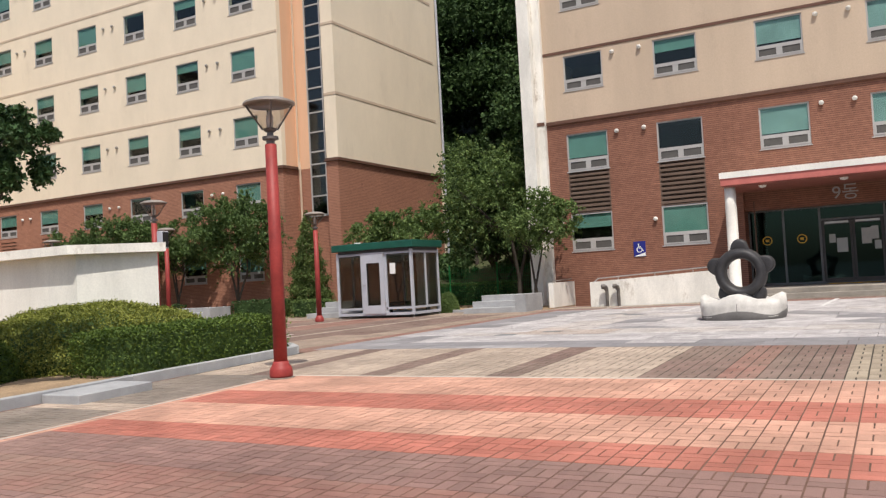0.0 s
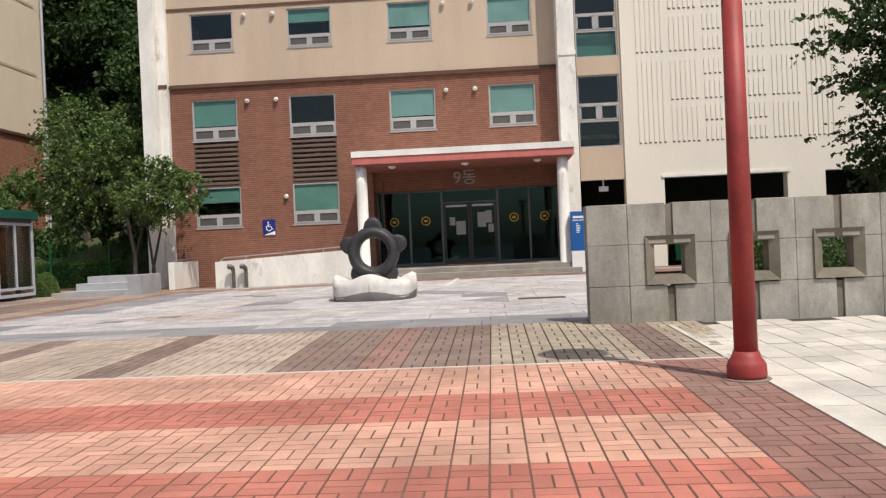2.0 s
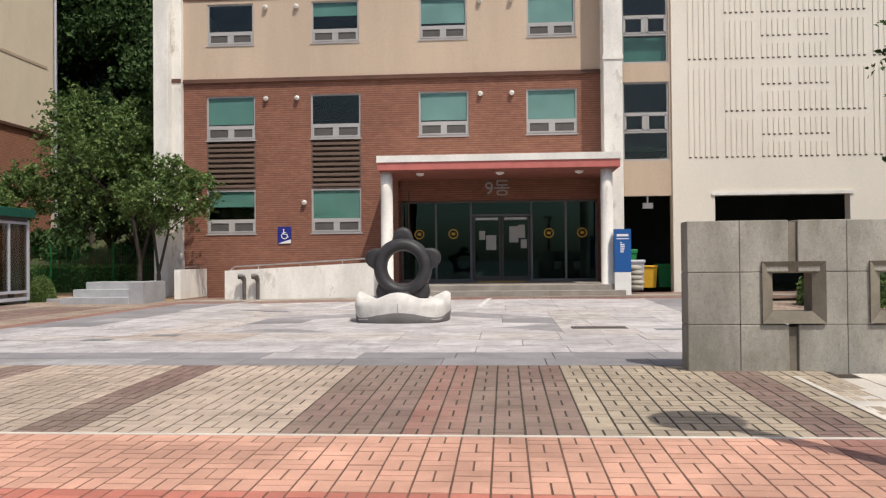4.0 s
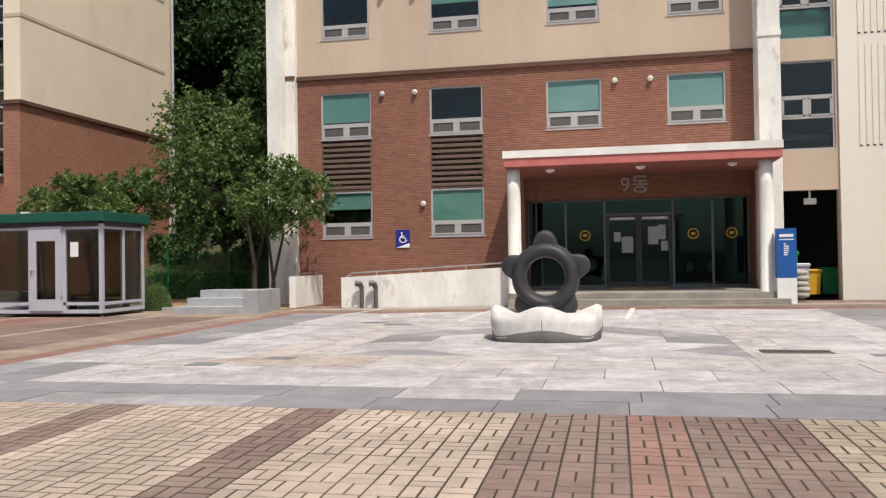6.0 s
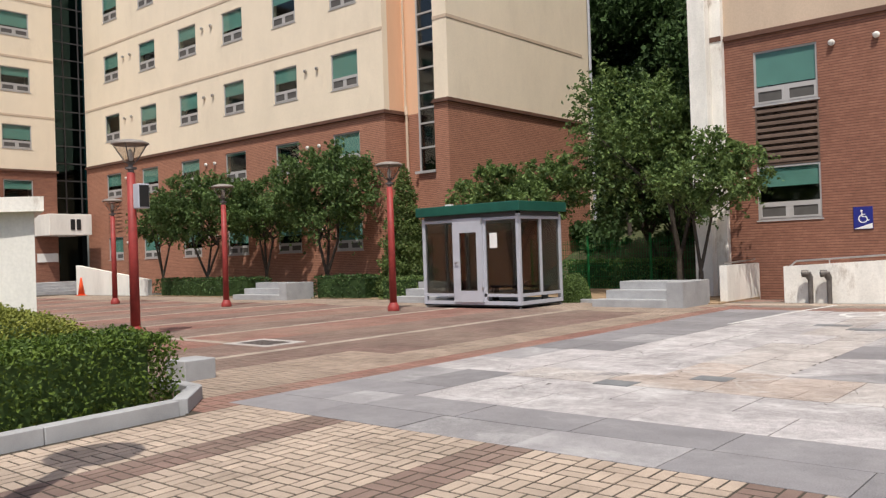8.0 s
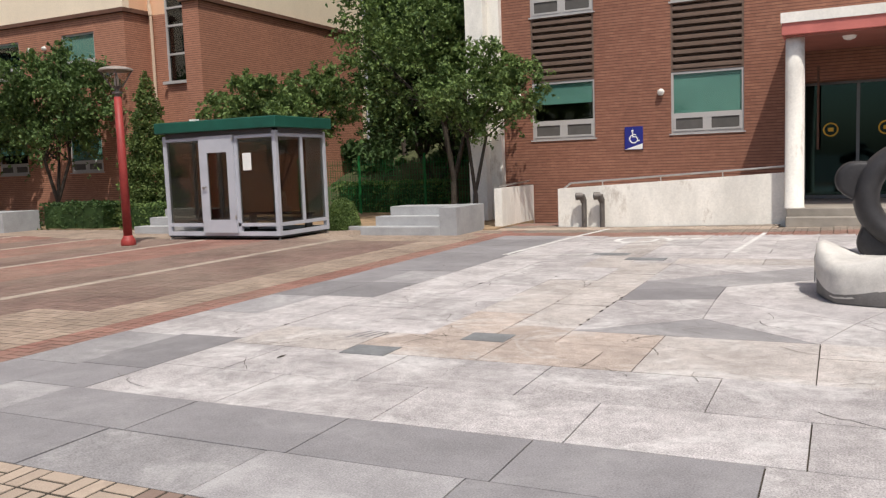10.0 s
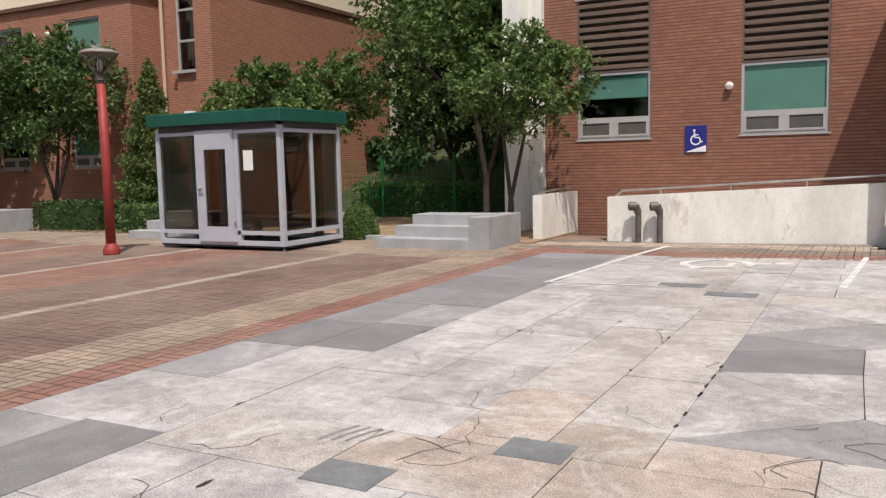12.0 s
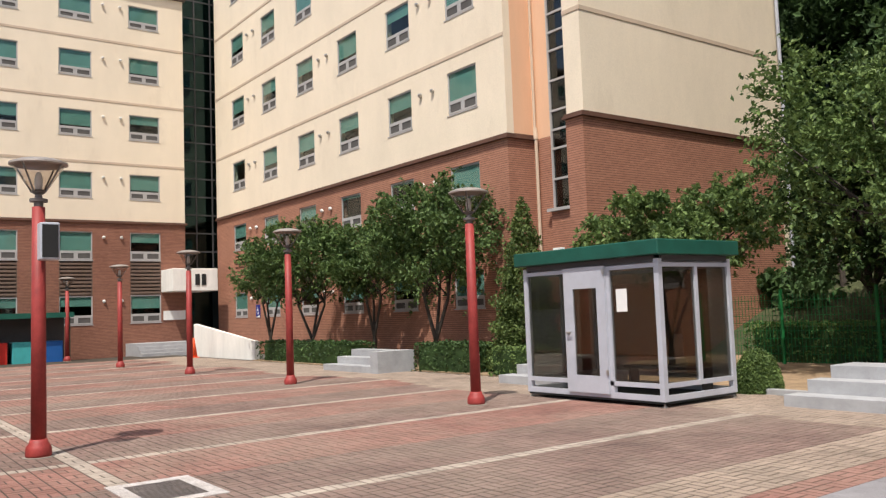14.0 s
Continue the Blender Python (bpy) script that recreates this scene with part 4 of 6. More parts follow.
part("cornice", box(Y0, Y1 + 0.1, -0.1, 0.3, 7.0, 7.12), CORNICE, crossd)
for z in (10.14, 13.47, 16.75):
    part("groove", box(Y0, Y1, -0.02, -0.002, z, z + 0.12), TAN, crossd)
for i, x in enumerate(FW):
    for z, h in low_f + rows_f:
        window(crossd, x, z, 1.62, h, rnd.choice((0.5, 0.7, 0.9, 1.0, 1.0)))
        if i % 2 == 0:
            for d in (0.45, 1.35):
                vent(crossd, x - d, z + h * 0.8)
    louver(crossd, x, x + 1.62, 3.19, 5.02)
part("roof", bx(box(Y0, Y1 + 0.25, -0.25, 9, 19.95, 20.2), Y0, Y1 + 0.12, -0.12, 9, 19.75, 19.95), LOUVER, crossd)
part("side_wall", box(Y1 - 0.3, Y1, 0.3, 9, -0.2, 19.75), CREAM, crossd)
part("back_wall", box(Y0, Y1, 9, 9.2, -0.2, 19.75), CREAM, crossd)
part("inner_wall", box(Y0, Y1 - 0.3, 3.2, 3.35, -0.1, 19.7), UNLIT_TONE, crossd)
for z in (3.9, 7.1, 10.3, 13.4, 16.5):
    part("floor_slab", box(Y0, Y1 - 0.3, 0.45, 9, z, z + 0.15), UNLIT_TONE, crossd)
gl = bmesh.new()
for x in (Y1 + 0.05, Y1 + 1.0, Y1 + 1.95, Y1 + 2.9):
    bx(gl, x, x + 0.07, 1.0, 1.12, 3.5, 23.4)
zs = [3.5 + 1.05 * k for k in range(20)]
for z in zs:
    bx(gl, Y1 + 0.05, Y1 + 2.95, 1.005, 1.115, z, z + 0.07)
cg = part("stair_glazing", gl, DARKFRAME, crossd, "dark curtain glazing between two wings")
for x in (Y1 + 0.12, Y1 + 1.07, Y1 + 2.02):
    for z in zs[:-1]:
        part("pane", box(x, x + 0.88, 1.05, 1.058, z + 0.07, z + 1.05), DARKPANE, cg)
part("stair_back", box(Y1, Y1 + 3.2, 3.0, 3.1, -0.1, 23.4), UNLIT_TONE, crossd)
# white porch with its steps
part("porch_roof", box(28.9, 31.35, -1.9, 1.0, 3.3, 4.5, bevel=0.02), WHITE, crossd, "white box-shaped porch roof")
for x in (30.1, 30.45):
    part("sign_mark", box(x, x + 0.24, -1.93, -1.905, 3.6, 4.2), BLACK, crossd)
part("name_plate", box(29.0, 30.2, -0.05, -0.003, 1.8, 2.3), PAPER, crossd)
part("door_opening", box(30.3, 32.1, 0.9, 1.0, 0.5, 3.3), DARKPANE, crossd)
for k in range(4):
    part("step", box(27.0, 31.3, -2.9 + 0.32 * k, -2.9 + 0.32 * (k + 1) if k < 3 else 0.9, -0.05, 0.16 * (k + 1)), GRANITE, crossd)
rw = bmesh.new()
vs = [rw.verts.new(c) for c in ((-46.2, 28.95, -0.1), (-38.9, 28.95, -0.1), (-38.9, 28.95, 0.75), (-46.2, 28.95, 1.55), (-46.2, 29.15, -0.1), (-38.9, 29.15, -0.1), (-38.9, 29.15, 0.75), (-46.2, 29.15, 1.55))]
for f in ((0, 1, 2, 3), (7, 6, 5, 4), (0, 3, 7, 4), (1, 5, 6, 2), (3, 2, 6, 7), (0, 4, 5, 1)):
    rw.faces.new([vs[i] for i in f])
tagged(part("ramp_wall", rw, WHITE), "sloping white ramp wall at the far porch", "wall", kind="structure")

# ---- low white service building ----
hut = thing("service_building", Matrix.Translation((-13.8, 12.95, 0)), "low white rendered service building with a flat slab roof", "building")
HUT = [(0.0, 0.0), (-3.3, 1.0), (-14.0, 1.2), (-14.0, -1.2), (-1.13, -1.24)]
part("wall", prism(bmesh.new(), HUT, -0.1, 2.25), WHITE, hut)
part("roof", prism(bmesh.new(), [(0.24, 0.03), (-3.2, 1.25), (-14.2, 1.45), (-14.2, -1.5), (-1.05, -1.52)], 2.251, 2.45), DIRTY_WHITE, hut, "weathered white roof slab")


# ---- street lamps ----
def street_lamp_thing(x, y, label):
    """A red pole on a flared foot, with a wide funnel lantern under a shallow dome."""
    t = thing("street_lamp", Matrix.Translation((x, y, rise(x, y))), label, "street lamp", "red street lamps of the square")
    part("base_plate", lathe(bmesh.new(), [(0.20, -0.02), (0.20, 0.006), (0.19, 0.012)], 20), P_GREY, t)
    part("foot", lathe(bmesh.new(), [(0.160, 0.01), (0.166, 0.04), (0.162, 0.12), (0.150, 0.15), (0.122, 0.19), (0.108, 0.24)], 28), LAMPRED, t, smooth=True)
    part("pole", lathe(bmesh.new(), [(0.098, 0.2), (0.092, 1.8), (0.083, 3.36)], 24), LAMPRED, t, "red painted pole", smooth=True)
    part("collar", lathe(bmesh.new(), [(0.06, 3.34), (0.06, 3.42), (0.115, 3.43), (0.115, 3.47), (0.05, 3.485), (0.045, 3.53), (0.09, 3.56), (0.10, 3.59)], 20), LAMPMETAL, t)
    part("shade", lathe(bmesh.new(), [(0.10, 3.575), (0.335, 3.935)], 24), LAMPGLASS, t, "smoky funnel-shaped lantern glass", smooth=True)
    part("bulb", lathe(bmesh.new(), [(0.03, 3.57), (0.05, 3.64), (0.055, 3.75), (0.03, 3.83), (0.005, 3.85)], 12), PAPER, t, smooth=True)
    for k in range(4):
        a = math.pi / 4 + k * math.pi / 2
        c, s = math.cos(a), math.sin(a)
        part("rib", rod(bmesh.new(), (0.105 * c, 0.105 * s, 3.57), (0.345 * c, 0.345 * s, 3.94), 0.012), LAMPMETAL, t)
    part("cap", lathe(bmesh.new(), [(0.33, 3.925), (0.375, 3.94), (0.37, 3.965), (0.26, 4.01), (0.12, 4.035), (0.001, 4.045)], 28), LAMPCAP, t, "shallow grey metal dome")
    return t


lamp0 = street_lamp_thing(-7.48, 9.48, "tall red street lamp at the edge of the hedge bed")
for x, y, lb in ((2.32, 8.6, "tall red street lamp beside white paving"), (-17.85, 24.07, "red street lamp beside the glass booth"), (-25.4, 24.0, "red street lamp in a row on the square"),
             (-32.4, 23.85, "red street lamp in a row on the square"), (-39.5, 23.6, "red street lamp in a row on the square"), (-48.5, 23.6, "red street lamp near the bins"), (-18.0, 16.7, "red street lamp with a loudspeaker box")):
    tagged(copy_thing(lamp0, Matrix.Translation((x, y, rise(x, y)))), lb)
lamp0.scale = (1.05, 1.05, 1.05)
spk = thing("loudspeaker", Matrix.Translation((-17.78, 16.78, 2.62)), "grey box loudspeaker fixed to a lamp pole", "loudspeaker")
part("body", box(-0.1, 0.12, -0.12, 0.12, 0, 0.5, bevel=0.012), ALU, spk)
part("grille", box(0.121, 0.13, -0.10, 0.10, 0.03, 0.47), BLACK, spk)
part("bracket", box(-0.16, -0.1, -0.03, 0.03, 0.2, 0.3), STEEL, spk)

# ---- glass booth ----
booth = thing("glass_booth", Matrix.Translation((-18.08, 25.58, 0)), "grey aluminium glass booth with a green roof", "booth")
BL, BW = 3.36, 2.02
for x0, y0 in ((0, 0), (BL - 0.1, 0), (0, BW - 0.1), (BL - 0.1, BW - 0.1)):
    part("post", box(x0, x0 + 0.1, y0, y0 + 0.1, 0.1, 2.5), ALU, booth)
DX0, DX1 = 1.17, 2.18
for a in ((0.1, BL - 0.1, 0.0, 0.08, 2.36, 2.43), (0.1, DX0, 0.0, 0.08, 0.32, 0.40), (DX1, BL - 0.1, 0.0, 0.08, 0.32, 0.40), (0.1, BL - 0.1, 0.0, 0.08, 0.101, 0.2),
          (0.1, BL - 0.1, BW - 0.08, BW, 2.36, 2.43), (0.1, BL - 0.1, BW - 0.08, BW, 0.32, 0.40), (0.1, BL - 0.1, BW - 0.08, BW, 0.101, 0.2),
          (BL - 0.08, BL, 0.1, BW - 0.1, 2.36, 2.43), (BL - 0.08, BL, 0.1, BW - 0.1, 0.32, 0.40), (BL - 0.08, BL, 0.1, BW - 0.1, 0.101, 0.2),
          (0, 0.08, 0.1, BW - 0.1, 2.36, 2.43), (0, 0.08, 0.1, BW - 0.1, 0.32, 0.40), (0, 0.08, 0.1, BW - 0.1, 0.101, 0.2)):
    part("rail", box(*a), ALU, booth)
for x in (0.0, BL - 0.08):
    part("mullion", box(x, x + 0.08, BW / 2 - 0.04, BW / 2 + 0.04, 0.40, 2.36), ALU, booth)
part("mullion", box(DX0 - 0.06, DX0, 0.0, 0.08, 0.2, 2.36), ALU, booth)
part("mullion", box(DX1, DX1 + 0.08, 0.0, 0.08, 0.2, 2.36), ALU, booth)
part("mullion", box(1.75, 1.83, BW - 0.08, BW, 0.2, 2.36), ALU, booth)
for a in ((0.1, DX0 - 0.06, 0.035, 0.043, 0.40, 2.36), (DX1 + 0.08, BL - 0.1, 0.035, 0.043, 0.40, 2.36), (0.1, 1.75, BW - 0.043, BW - 0.035, 0.40, 2.36), (1.83, BL - 0.1, BW - 0.043, BW - 0.035, 0.40, 2.36),
          (BL - 0.043, BL - 0.035, 0.1, BW / 2 - 0.04, 0.40, 2.36), (BL - 0.043, BL - 0.035, BW / 2 + 0.04, BW - 0.1, 0.40, 2.36), (0.035, 0.043, 0.1, BW / 2 - 0.04, 0.40, 2.36), (0.035, 0.043, BW / 2 + 0.04, BW - 0.1, 0.40, 2.36)):
    part("pane", box(*a), BOOTHPANE, booth)
dr = pierced(DX0, DX1, 0.17, 2.45, [(DX0 + 0.22, DX1 - 0.2, 0.48, 2.06)], 0.05)
bmesh.ops.translate(dr, vec=(0, -0.052, 0), verts=dr.verts)
bd = part("door", dr, ALU, booth, "grey metal door with a narrow window")
part("door_pane", box(DX0 + 0.22, DX1 - 0.2, -0.03, -0.024, 0.48, 2.06), BOOTHPANE, bd)
hd = bmesh.new()
rod(hd, (DX0 + 0.09, -0.05, 1.25), (DX0 + 0.09, -0.10, 1.25), 0.03)
rod(hd, (DX0 + 0.09, -0.10, 1.25), (DX0 + 0.2, -0.11, 1.27), 0.015)
part("handle", hd, STEEL, bd, "steel lever handle")
for z in (0.5, 2.3):
    part("hinge", box(DX1 - 0.03, DX1 + 0.02, -0.07, -0.053, z, z + 0.09), STEEL, bd)
part("roof", box(-0.12, BL + 0.12, -0.14, BW + 0.12, 2.56, 2.82, bevel=0.015), GREEN_ROOF, booth, "dark green metal roof band")
part("roof_top", box(0.5, BL - 0.4, 0.4, BW - 0.4, 2.821, 2.87), BLACK, booth)
part("roof_lamp", box(0.9, 1.1, -0.02, 0.1, 2.821, 2.87), PAPER, booth)
part("ceiling_panel", box(0.1, BL - 0.1, 0.1, BW - 0.1, 2.44, 2.5), ALU, booth)
part("top_rail", box(0.1, BL - 0.1, 0.0, 0.05, 2.46, 2.558), DARKFRAME, booth)
part("top_rail", box(BL - 0.05, BL, 0.1, BW - 0.1, 2.46, 2.558), DARKFRAME, booth)
part("floor_panel", box(0.02, BL - 0.02, 0.02, BW - 0.02, 0.06, 0.1), UNLIT_TONE, booth)
for x in (0.05, BL - 0.05):
    for y in (0.05, BW - 0.05):
        part("foot", lathe(bmesh.new(), [(0.05, 0.0), (0.05, 0.015), (0.02, 0.03), (0.02, 0.1)], 10, x, y), STEEL, booth)
part("door_sticker", prism(bmesh.new(), [(0, 0), (0.24, 0), (0.24, 0.01), (0, 0.01)], 0, 0.4), PAPER, booth, "white paper notice on the glass").matrix_local = Matrix.Translation((2.39, 0.015, 1.62))
bench = bmesh.new()
bx(bench, 1.2, 3.1, BW - 0.55, BW - 0.2, 0.5, 0.55)
for x in (1.3, 3.0):
    bx(bench, x - 0.03, x + 0.03, BW - 0.5, BW - 0.25, 0.1, 0.5)
part("bench", bench, DARKFRAME, booth, "dark bench inside the booth")

# ---- stepped granite seats ----
def granite_seat(x, y, w, label, deep=1.5, mirror=False):
    t = thing("stepped_seat", Matrix.Translation((x, y, 0)) @ Matrix.Diagonal((-1 if mirror else 1, 1, 1, 1)), label, "stone seat", "stepped granite seats")
    for k, (a, h) in enumerate(((0.0, 0.19), (0.42, 0.41), (0.84, 0.62))):
        part("tier", box(0.18 * k, w - 0.42, a, a + 0.43 if k < 2 else deep, -0.06, h, bevel=0.006), GRANITE, t)
    part("end_block", box(w - 0.418, w, 0.0, deep, -0.06, 0.63, bevel=0.006), GRANITE, t)
    return t


granite_seat(-13.4, 26.9, 2.5, "stepped grey granite seat beside the ramp", 1.6)
granite_seat(-20.9, 27.2, 2.75, "stepped grey granite seat beside the booth", 1.4)
granite_seat(-29.6, 27.2, 3.3, "stepped grey granite seat before the hedge", 1.3)

# ---- pierced granite screen wall ----
screen = thing("screen_wall", Matrix.Translation((1.49, 12.75, 0)), "grey granite block wall with square framed openings", "wall")
D = 0.32
centres = [1.105 + 1.11 * k for k in range(8)]
for z0, z1 in ((-0.06, 0.485), (0.49, 1.045), (1.05, 1.60)):
    part("block", box(0.0, 0.545, 0, D, z0, z1, bevel=0.006), CONCRETE, screen)
    for c in centres:
        cut = 0.30 if z0 == 0.49 else 0.05
        part("block", box(c - 0.555, c - cut, 0, D, z0, z1, bevel=0.006), CONCRETE, screen)
        part("block", box(c + cut, c + 0.552, 0, D, z0, z1, bevel=0.006), CONCRETE, screen)
for c in centres:
    for z0, z1 in ((-0.06, 0.46), (1.15, 1.58)):
        part("slot", box(c - 0.047, c + 0.047, 0.03, D - 0.03, z0, z1), CONCRETE_DARK, screen)
    o, i = 0.33, 0.205
    z = 0.83
    fm = bmesh.new()
    for u0, u1, w0, w1 in ((-1, 1, -1, -1), (1, 1, -1, 1), (1, -1, 1, 1), (-1, -1, 1, -1)):
        q = [(c + u0 * o, z + w0 * o), (c + u1 * o, z + w1 * o), (c + u1 * i, z + w1 * i), (c + u0 * i, z + w0 * i)]
        f0 = [fm.verts.new((u, -0.03 if j < 2 else 0.04, v)) for j, (u, v) in enumerate(q)]
        f1 = [fm.verts.new((u, D + 0.03 if j < 2 else D - 0.04, v)) for j, (u, v) in enumerate(q)]
        fm.faces.new(f0)
        fm.faces.new(list(reversed(f1)))
        for j in range(4):
            fm.faces.new((f0[j], f0[(j + 1) % 4], f1[(j + 1) % 4], f1[j]))
    part("opening_frame", fm, CONCRETE_DARK, screen, "weathered stone frame round a square opening")

# ---- ring sculpture ----
SX, SY = -2.5, 20.2
SZ = rise(SX, SY)
plinth = thing("plinth", Matrix.Translation((SX, SY, SZ)), "pale wavy concrete plinth under the ring sculpture", "plinth")
bm = bmesh.new()
nseg = 64
R = 0.93


rings = []
for rr, kind in ((0.90, "foot"), (0.98, "low"), (1.0, "mid"), (0.985, "rim"), (0.90, "top"), (0.55, "in"), (0.02, "centre")):
    ring = []
    for i in range(nseg):
        a = 2 * math.pi * i / nseg
        sq = 1.0 / max(abs(math.cos(a)), abs(math.sin(a))) ** 0.35
        r = R * rr * sq * 1.03
        c4 = math.cos(4 * a)
        z = {"foot": -0.04, "low": 0.12 + 0.06 * c4, "mid": 0.3, "rim": 0.47 + 0.08 * c4, "top": 0.50 + 0.09 * c4, "in": 0.44, "centre": 0.44}[kind]
        ring.append(bm.verts.new((r * math.cos(a), r * math.sin(a), z)))
    rings.append(ring)
for a, b in zip(rings[1:], rings[2:]):
    for i in range(nseg):
        bm.faces.new((a[i], a[(i + 1) % nseg], b[(i + 1) % nseg], b[i]))
bm.faces.new(rings[-1])
for v in rings[0]:
    bm.verts.remove(v)
part("body", bm, PLINTH, plinth, smooth=True)
bm = bmesh.new()
foot = []
for rr, z, k in ((0.89, -0.06, 0), (0.975, 0.03, 0), (0.985, 0.16, 1)):
    ring = []
    for i in range(nseg):
        a = 2 * math.pi * i / nseg
        sq = 1.0 / max(abs(math.cos(a)), abs(math.sin(a))) ** 0.35
        r = R * rr * sq * 1.03
        ring.append(bm.verts.new((r * math.cos(a), r * math.sin(a), z + (0.06 * math.cos(4 * a) + 0.004 if k else 0))))
    foot.append(ring)
for a, b in zip(foot, foot[1:]):
    for i in range(nseg):
        bm.faces.new((a[i], a[(i + 1) % nseg], b[(i + 1) % nseg], b[i]))
part("foot", bm, PLINTH_DARK, plinth, "dark foot of the plinth", smooth=True)
for a in (0, 1, 2, 3):
    an = -math.pi / 2 + a * math.pi / 2
    part("joint", box(-0.006, 0.006, -0.006, 0.006, 0.12, 0.37), PLINTH_DARK, plinth).matrix_local = Matrix.Translation((R * 1.025 * math.cos(an), R * 1.025 * math.sin(an), 0))

sculpture = bmesh.new()
nu = 120


def lobed(a):
    """The reach of the five-lobed plate at an angle: a disc joined with five rounded lobes."""
    best = 0.52
    for k in range(5):
        d = a - (math.pi / 2 + k * 2 * math.pi / 5)
        s = 0.56 * math.sin(d)
        if math.cos(d) > 0 and abs(s) < 0.19:
            best = max(best, 0.56 * math.cos(d) + math.sqrt(0.19 ** 2 - s * s))
    return best


reach = [lobed(2 * math.pi * i / nu) for i in range(nu)]
reach = [sum(reach[(i + d) % nu] * w for d, w in ((-2, 0.12), (-1, 0.2), (0, 0.36), (1, 0.2), (2, 0.12))) for i in range(nu)]
section = [(-0.06, 0.125), (-0.02, 0.115), (0.0, 0.085), (0.012, 0.0), (0.0, -0.085), (-0.02, -0.115), (-0.06, -0.125)]
rows = []
for i in range(nu):
    a = 2 * math.pi * i / nu
    line = [(0.34, -0.125), (0.34, 0.125)] + [(reach[i] + dr_, y) for dr_, y in section]
    rows.append([sculpture.verts.new((r * math.cos(a), y, r * math.sin(a))) for r, y in line])
for i in range(nu):
    for j in range(len(rows[0])):
        k = (j + 1) % len(rows[0])
        sculpture.faces.new((rows[i][j], rows[i][k], rows[(i + 1) % nu][k], rows[(i + 1) % nu][j]))
tube = []
for i in range(64):
    a = 2 * math.pi * i / 64
    tube.append([sculpture.verts.new(((0.435 + 0.125 * math.cos(b)) * math.cos(a), 0.235 * math.copysign(abs(math.sin(b)) ** 0.8, math.sin(b)), (0.435 + 0.125 * math.cos(b)) * math.sin(a))) for b in [2 * math.pi * q / 18 for q in range(18)]])
for i in range(64):
    for j in range(18):
        sculpture.faces.new((tube[i][j], tube[i][(j + 1) % 18], tube[(i + 1) % 64][(j + 1) % 18], tube[(i + 1) % 64][j]))
lathe(sculpture, [(0.30, -0.60), (0.27, -0.54), (0.25, -0.45)], 20)
sc = part("ring_sculpture", sculpture, BRONZE, smooth=True)
sc.matrix_world = Matrix.Translation((SX, SY, SZ + 1.06)) @ Matrix.Diagonal((1.05, 1.05, 1.06, 1.0))
tagged(sc, "dark stone ring sculpture with five rounded lobes", "sculpture")

# ---- sign tower, pipes, cone, bins ----
tower = thing("sign_tower", Matrix.Translation((2.79, 28.6, 0.18)), "blue and white upright name board beside the porch", "sign")
part("base", box(0, 0.48, 0, 0.22, -0.1, 0.6), PAPER, tower, "white lower half")
part("panel", box(-0.005, 0.485, -0.005, 0.225, 0.601, 1.88), TOWERBLUE, tower, "blue panel with white lettering")
for z, w, h in ((1.66, 0.34, 0.07), (1.58, 0.36, 0.025)):
    part("lettering", box(0.24 - w / 2, 0.24 + w / 2, -0.009, -0.0055, z, z + h), PAPER, tower)
for k in range(6):
    part("lettering", box(0.17, 0.17 + (0.05, 0.12, 0.13, 0.12, 0.11, 0.09)[k], -0.009, -0.0055, 1.46 - 0.055 * k, 1.49 - 0.055 * k), PAPER, tower)

for x in (-8.63, -8.2):
    t = thing("standpipe", Matrix.Translation((x, 29.16, 0)), "bent stainless steel standpipe before the ramp wall", "pipe", "standpipes")
    bm = bmesh.new()
    rod(bm, (0, 0, -0.03), (0, 0, 0.62), 0.06, 0.06, 14)
    part("riser", bm, PIPE, t)
    bm = bmesh.new()
    rod(bm, (0, 0, 0.60), (-0.05, -0.05, 0.74), 0.075, 0.085, 14)
    rod(bm, (-0.03, -0.03, 0.73), (-0.17, -0.09, 0.73), 0.085, 0.09, 14)
    part("elbow", bm, PIPE, t)
    part("nozzle", rod(bmesh.new(), (-0.14, -0.08, 0.72), (-0.18, -0.095, 0.715), 0.05, 0.045, 12), BLACK, t)

cone = thing("traffic_cone", Matrix.Translation((-43.9, 28.1, 0)), "orange traffic cone with white bands", "traffic cone")
part("base", box(-0.2, 0.2, -0.2, 0.2, -0.05, 0.04, bevel=0.01), ORANGE, cone)
part("body", lathe(bmesh.new(), [(0.17, 0.04), (0.045, 0.9), (0.02, 0.92)], 20), ORANGE, cone, smooth=True)
for a, b in ((0.3, 0.45), (0.58, 0.7)):
    part("band", lathe(bmesh.new(), [(0.175 - 0.145 * a, a), (0.175 - 0.145 * b, b)], 20), PAPER, cone)


def wheelie_bin(x, y, z, w, d, h, material, label):
    t = thing("waste_bin", Matrix.Translation((x, y, z)), label, "bin")
    bm = bmesh.new()
    a = [(-w / 2 * 0.85, -d / 2 * 0.85), (w / 2 * 0.85, -d / 2 * 0.85), (w / 2 * 0.85, d / 2 * 0.85), (-w / 2 * 0.85, d / 2 * 0.85)]
    lo = [bm.verts.new((p, q, 0.0)) for p, q in a]
    hi = [bm.verts.new((p / 0.85, q / 0.85, h * 0.9)) for p, q in a]
    bm.faces.new(lo)
    bm.faces.new(hi)
    for i in range(4):
        bm.faces.new((lo[i], lo[(i + 1) % 4], hi[(i + 1) % 4], hi[i]))
    part("body", bm, material, t)
    part("lid", box(-w / 2 - 0.03, w / 2 + 0.03, -d / 2 - 0.03, d / 2 + 0.03, h * 0.9, h, bevel=0.02), material, t)
    return t


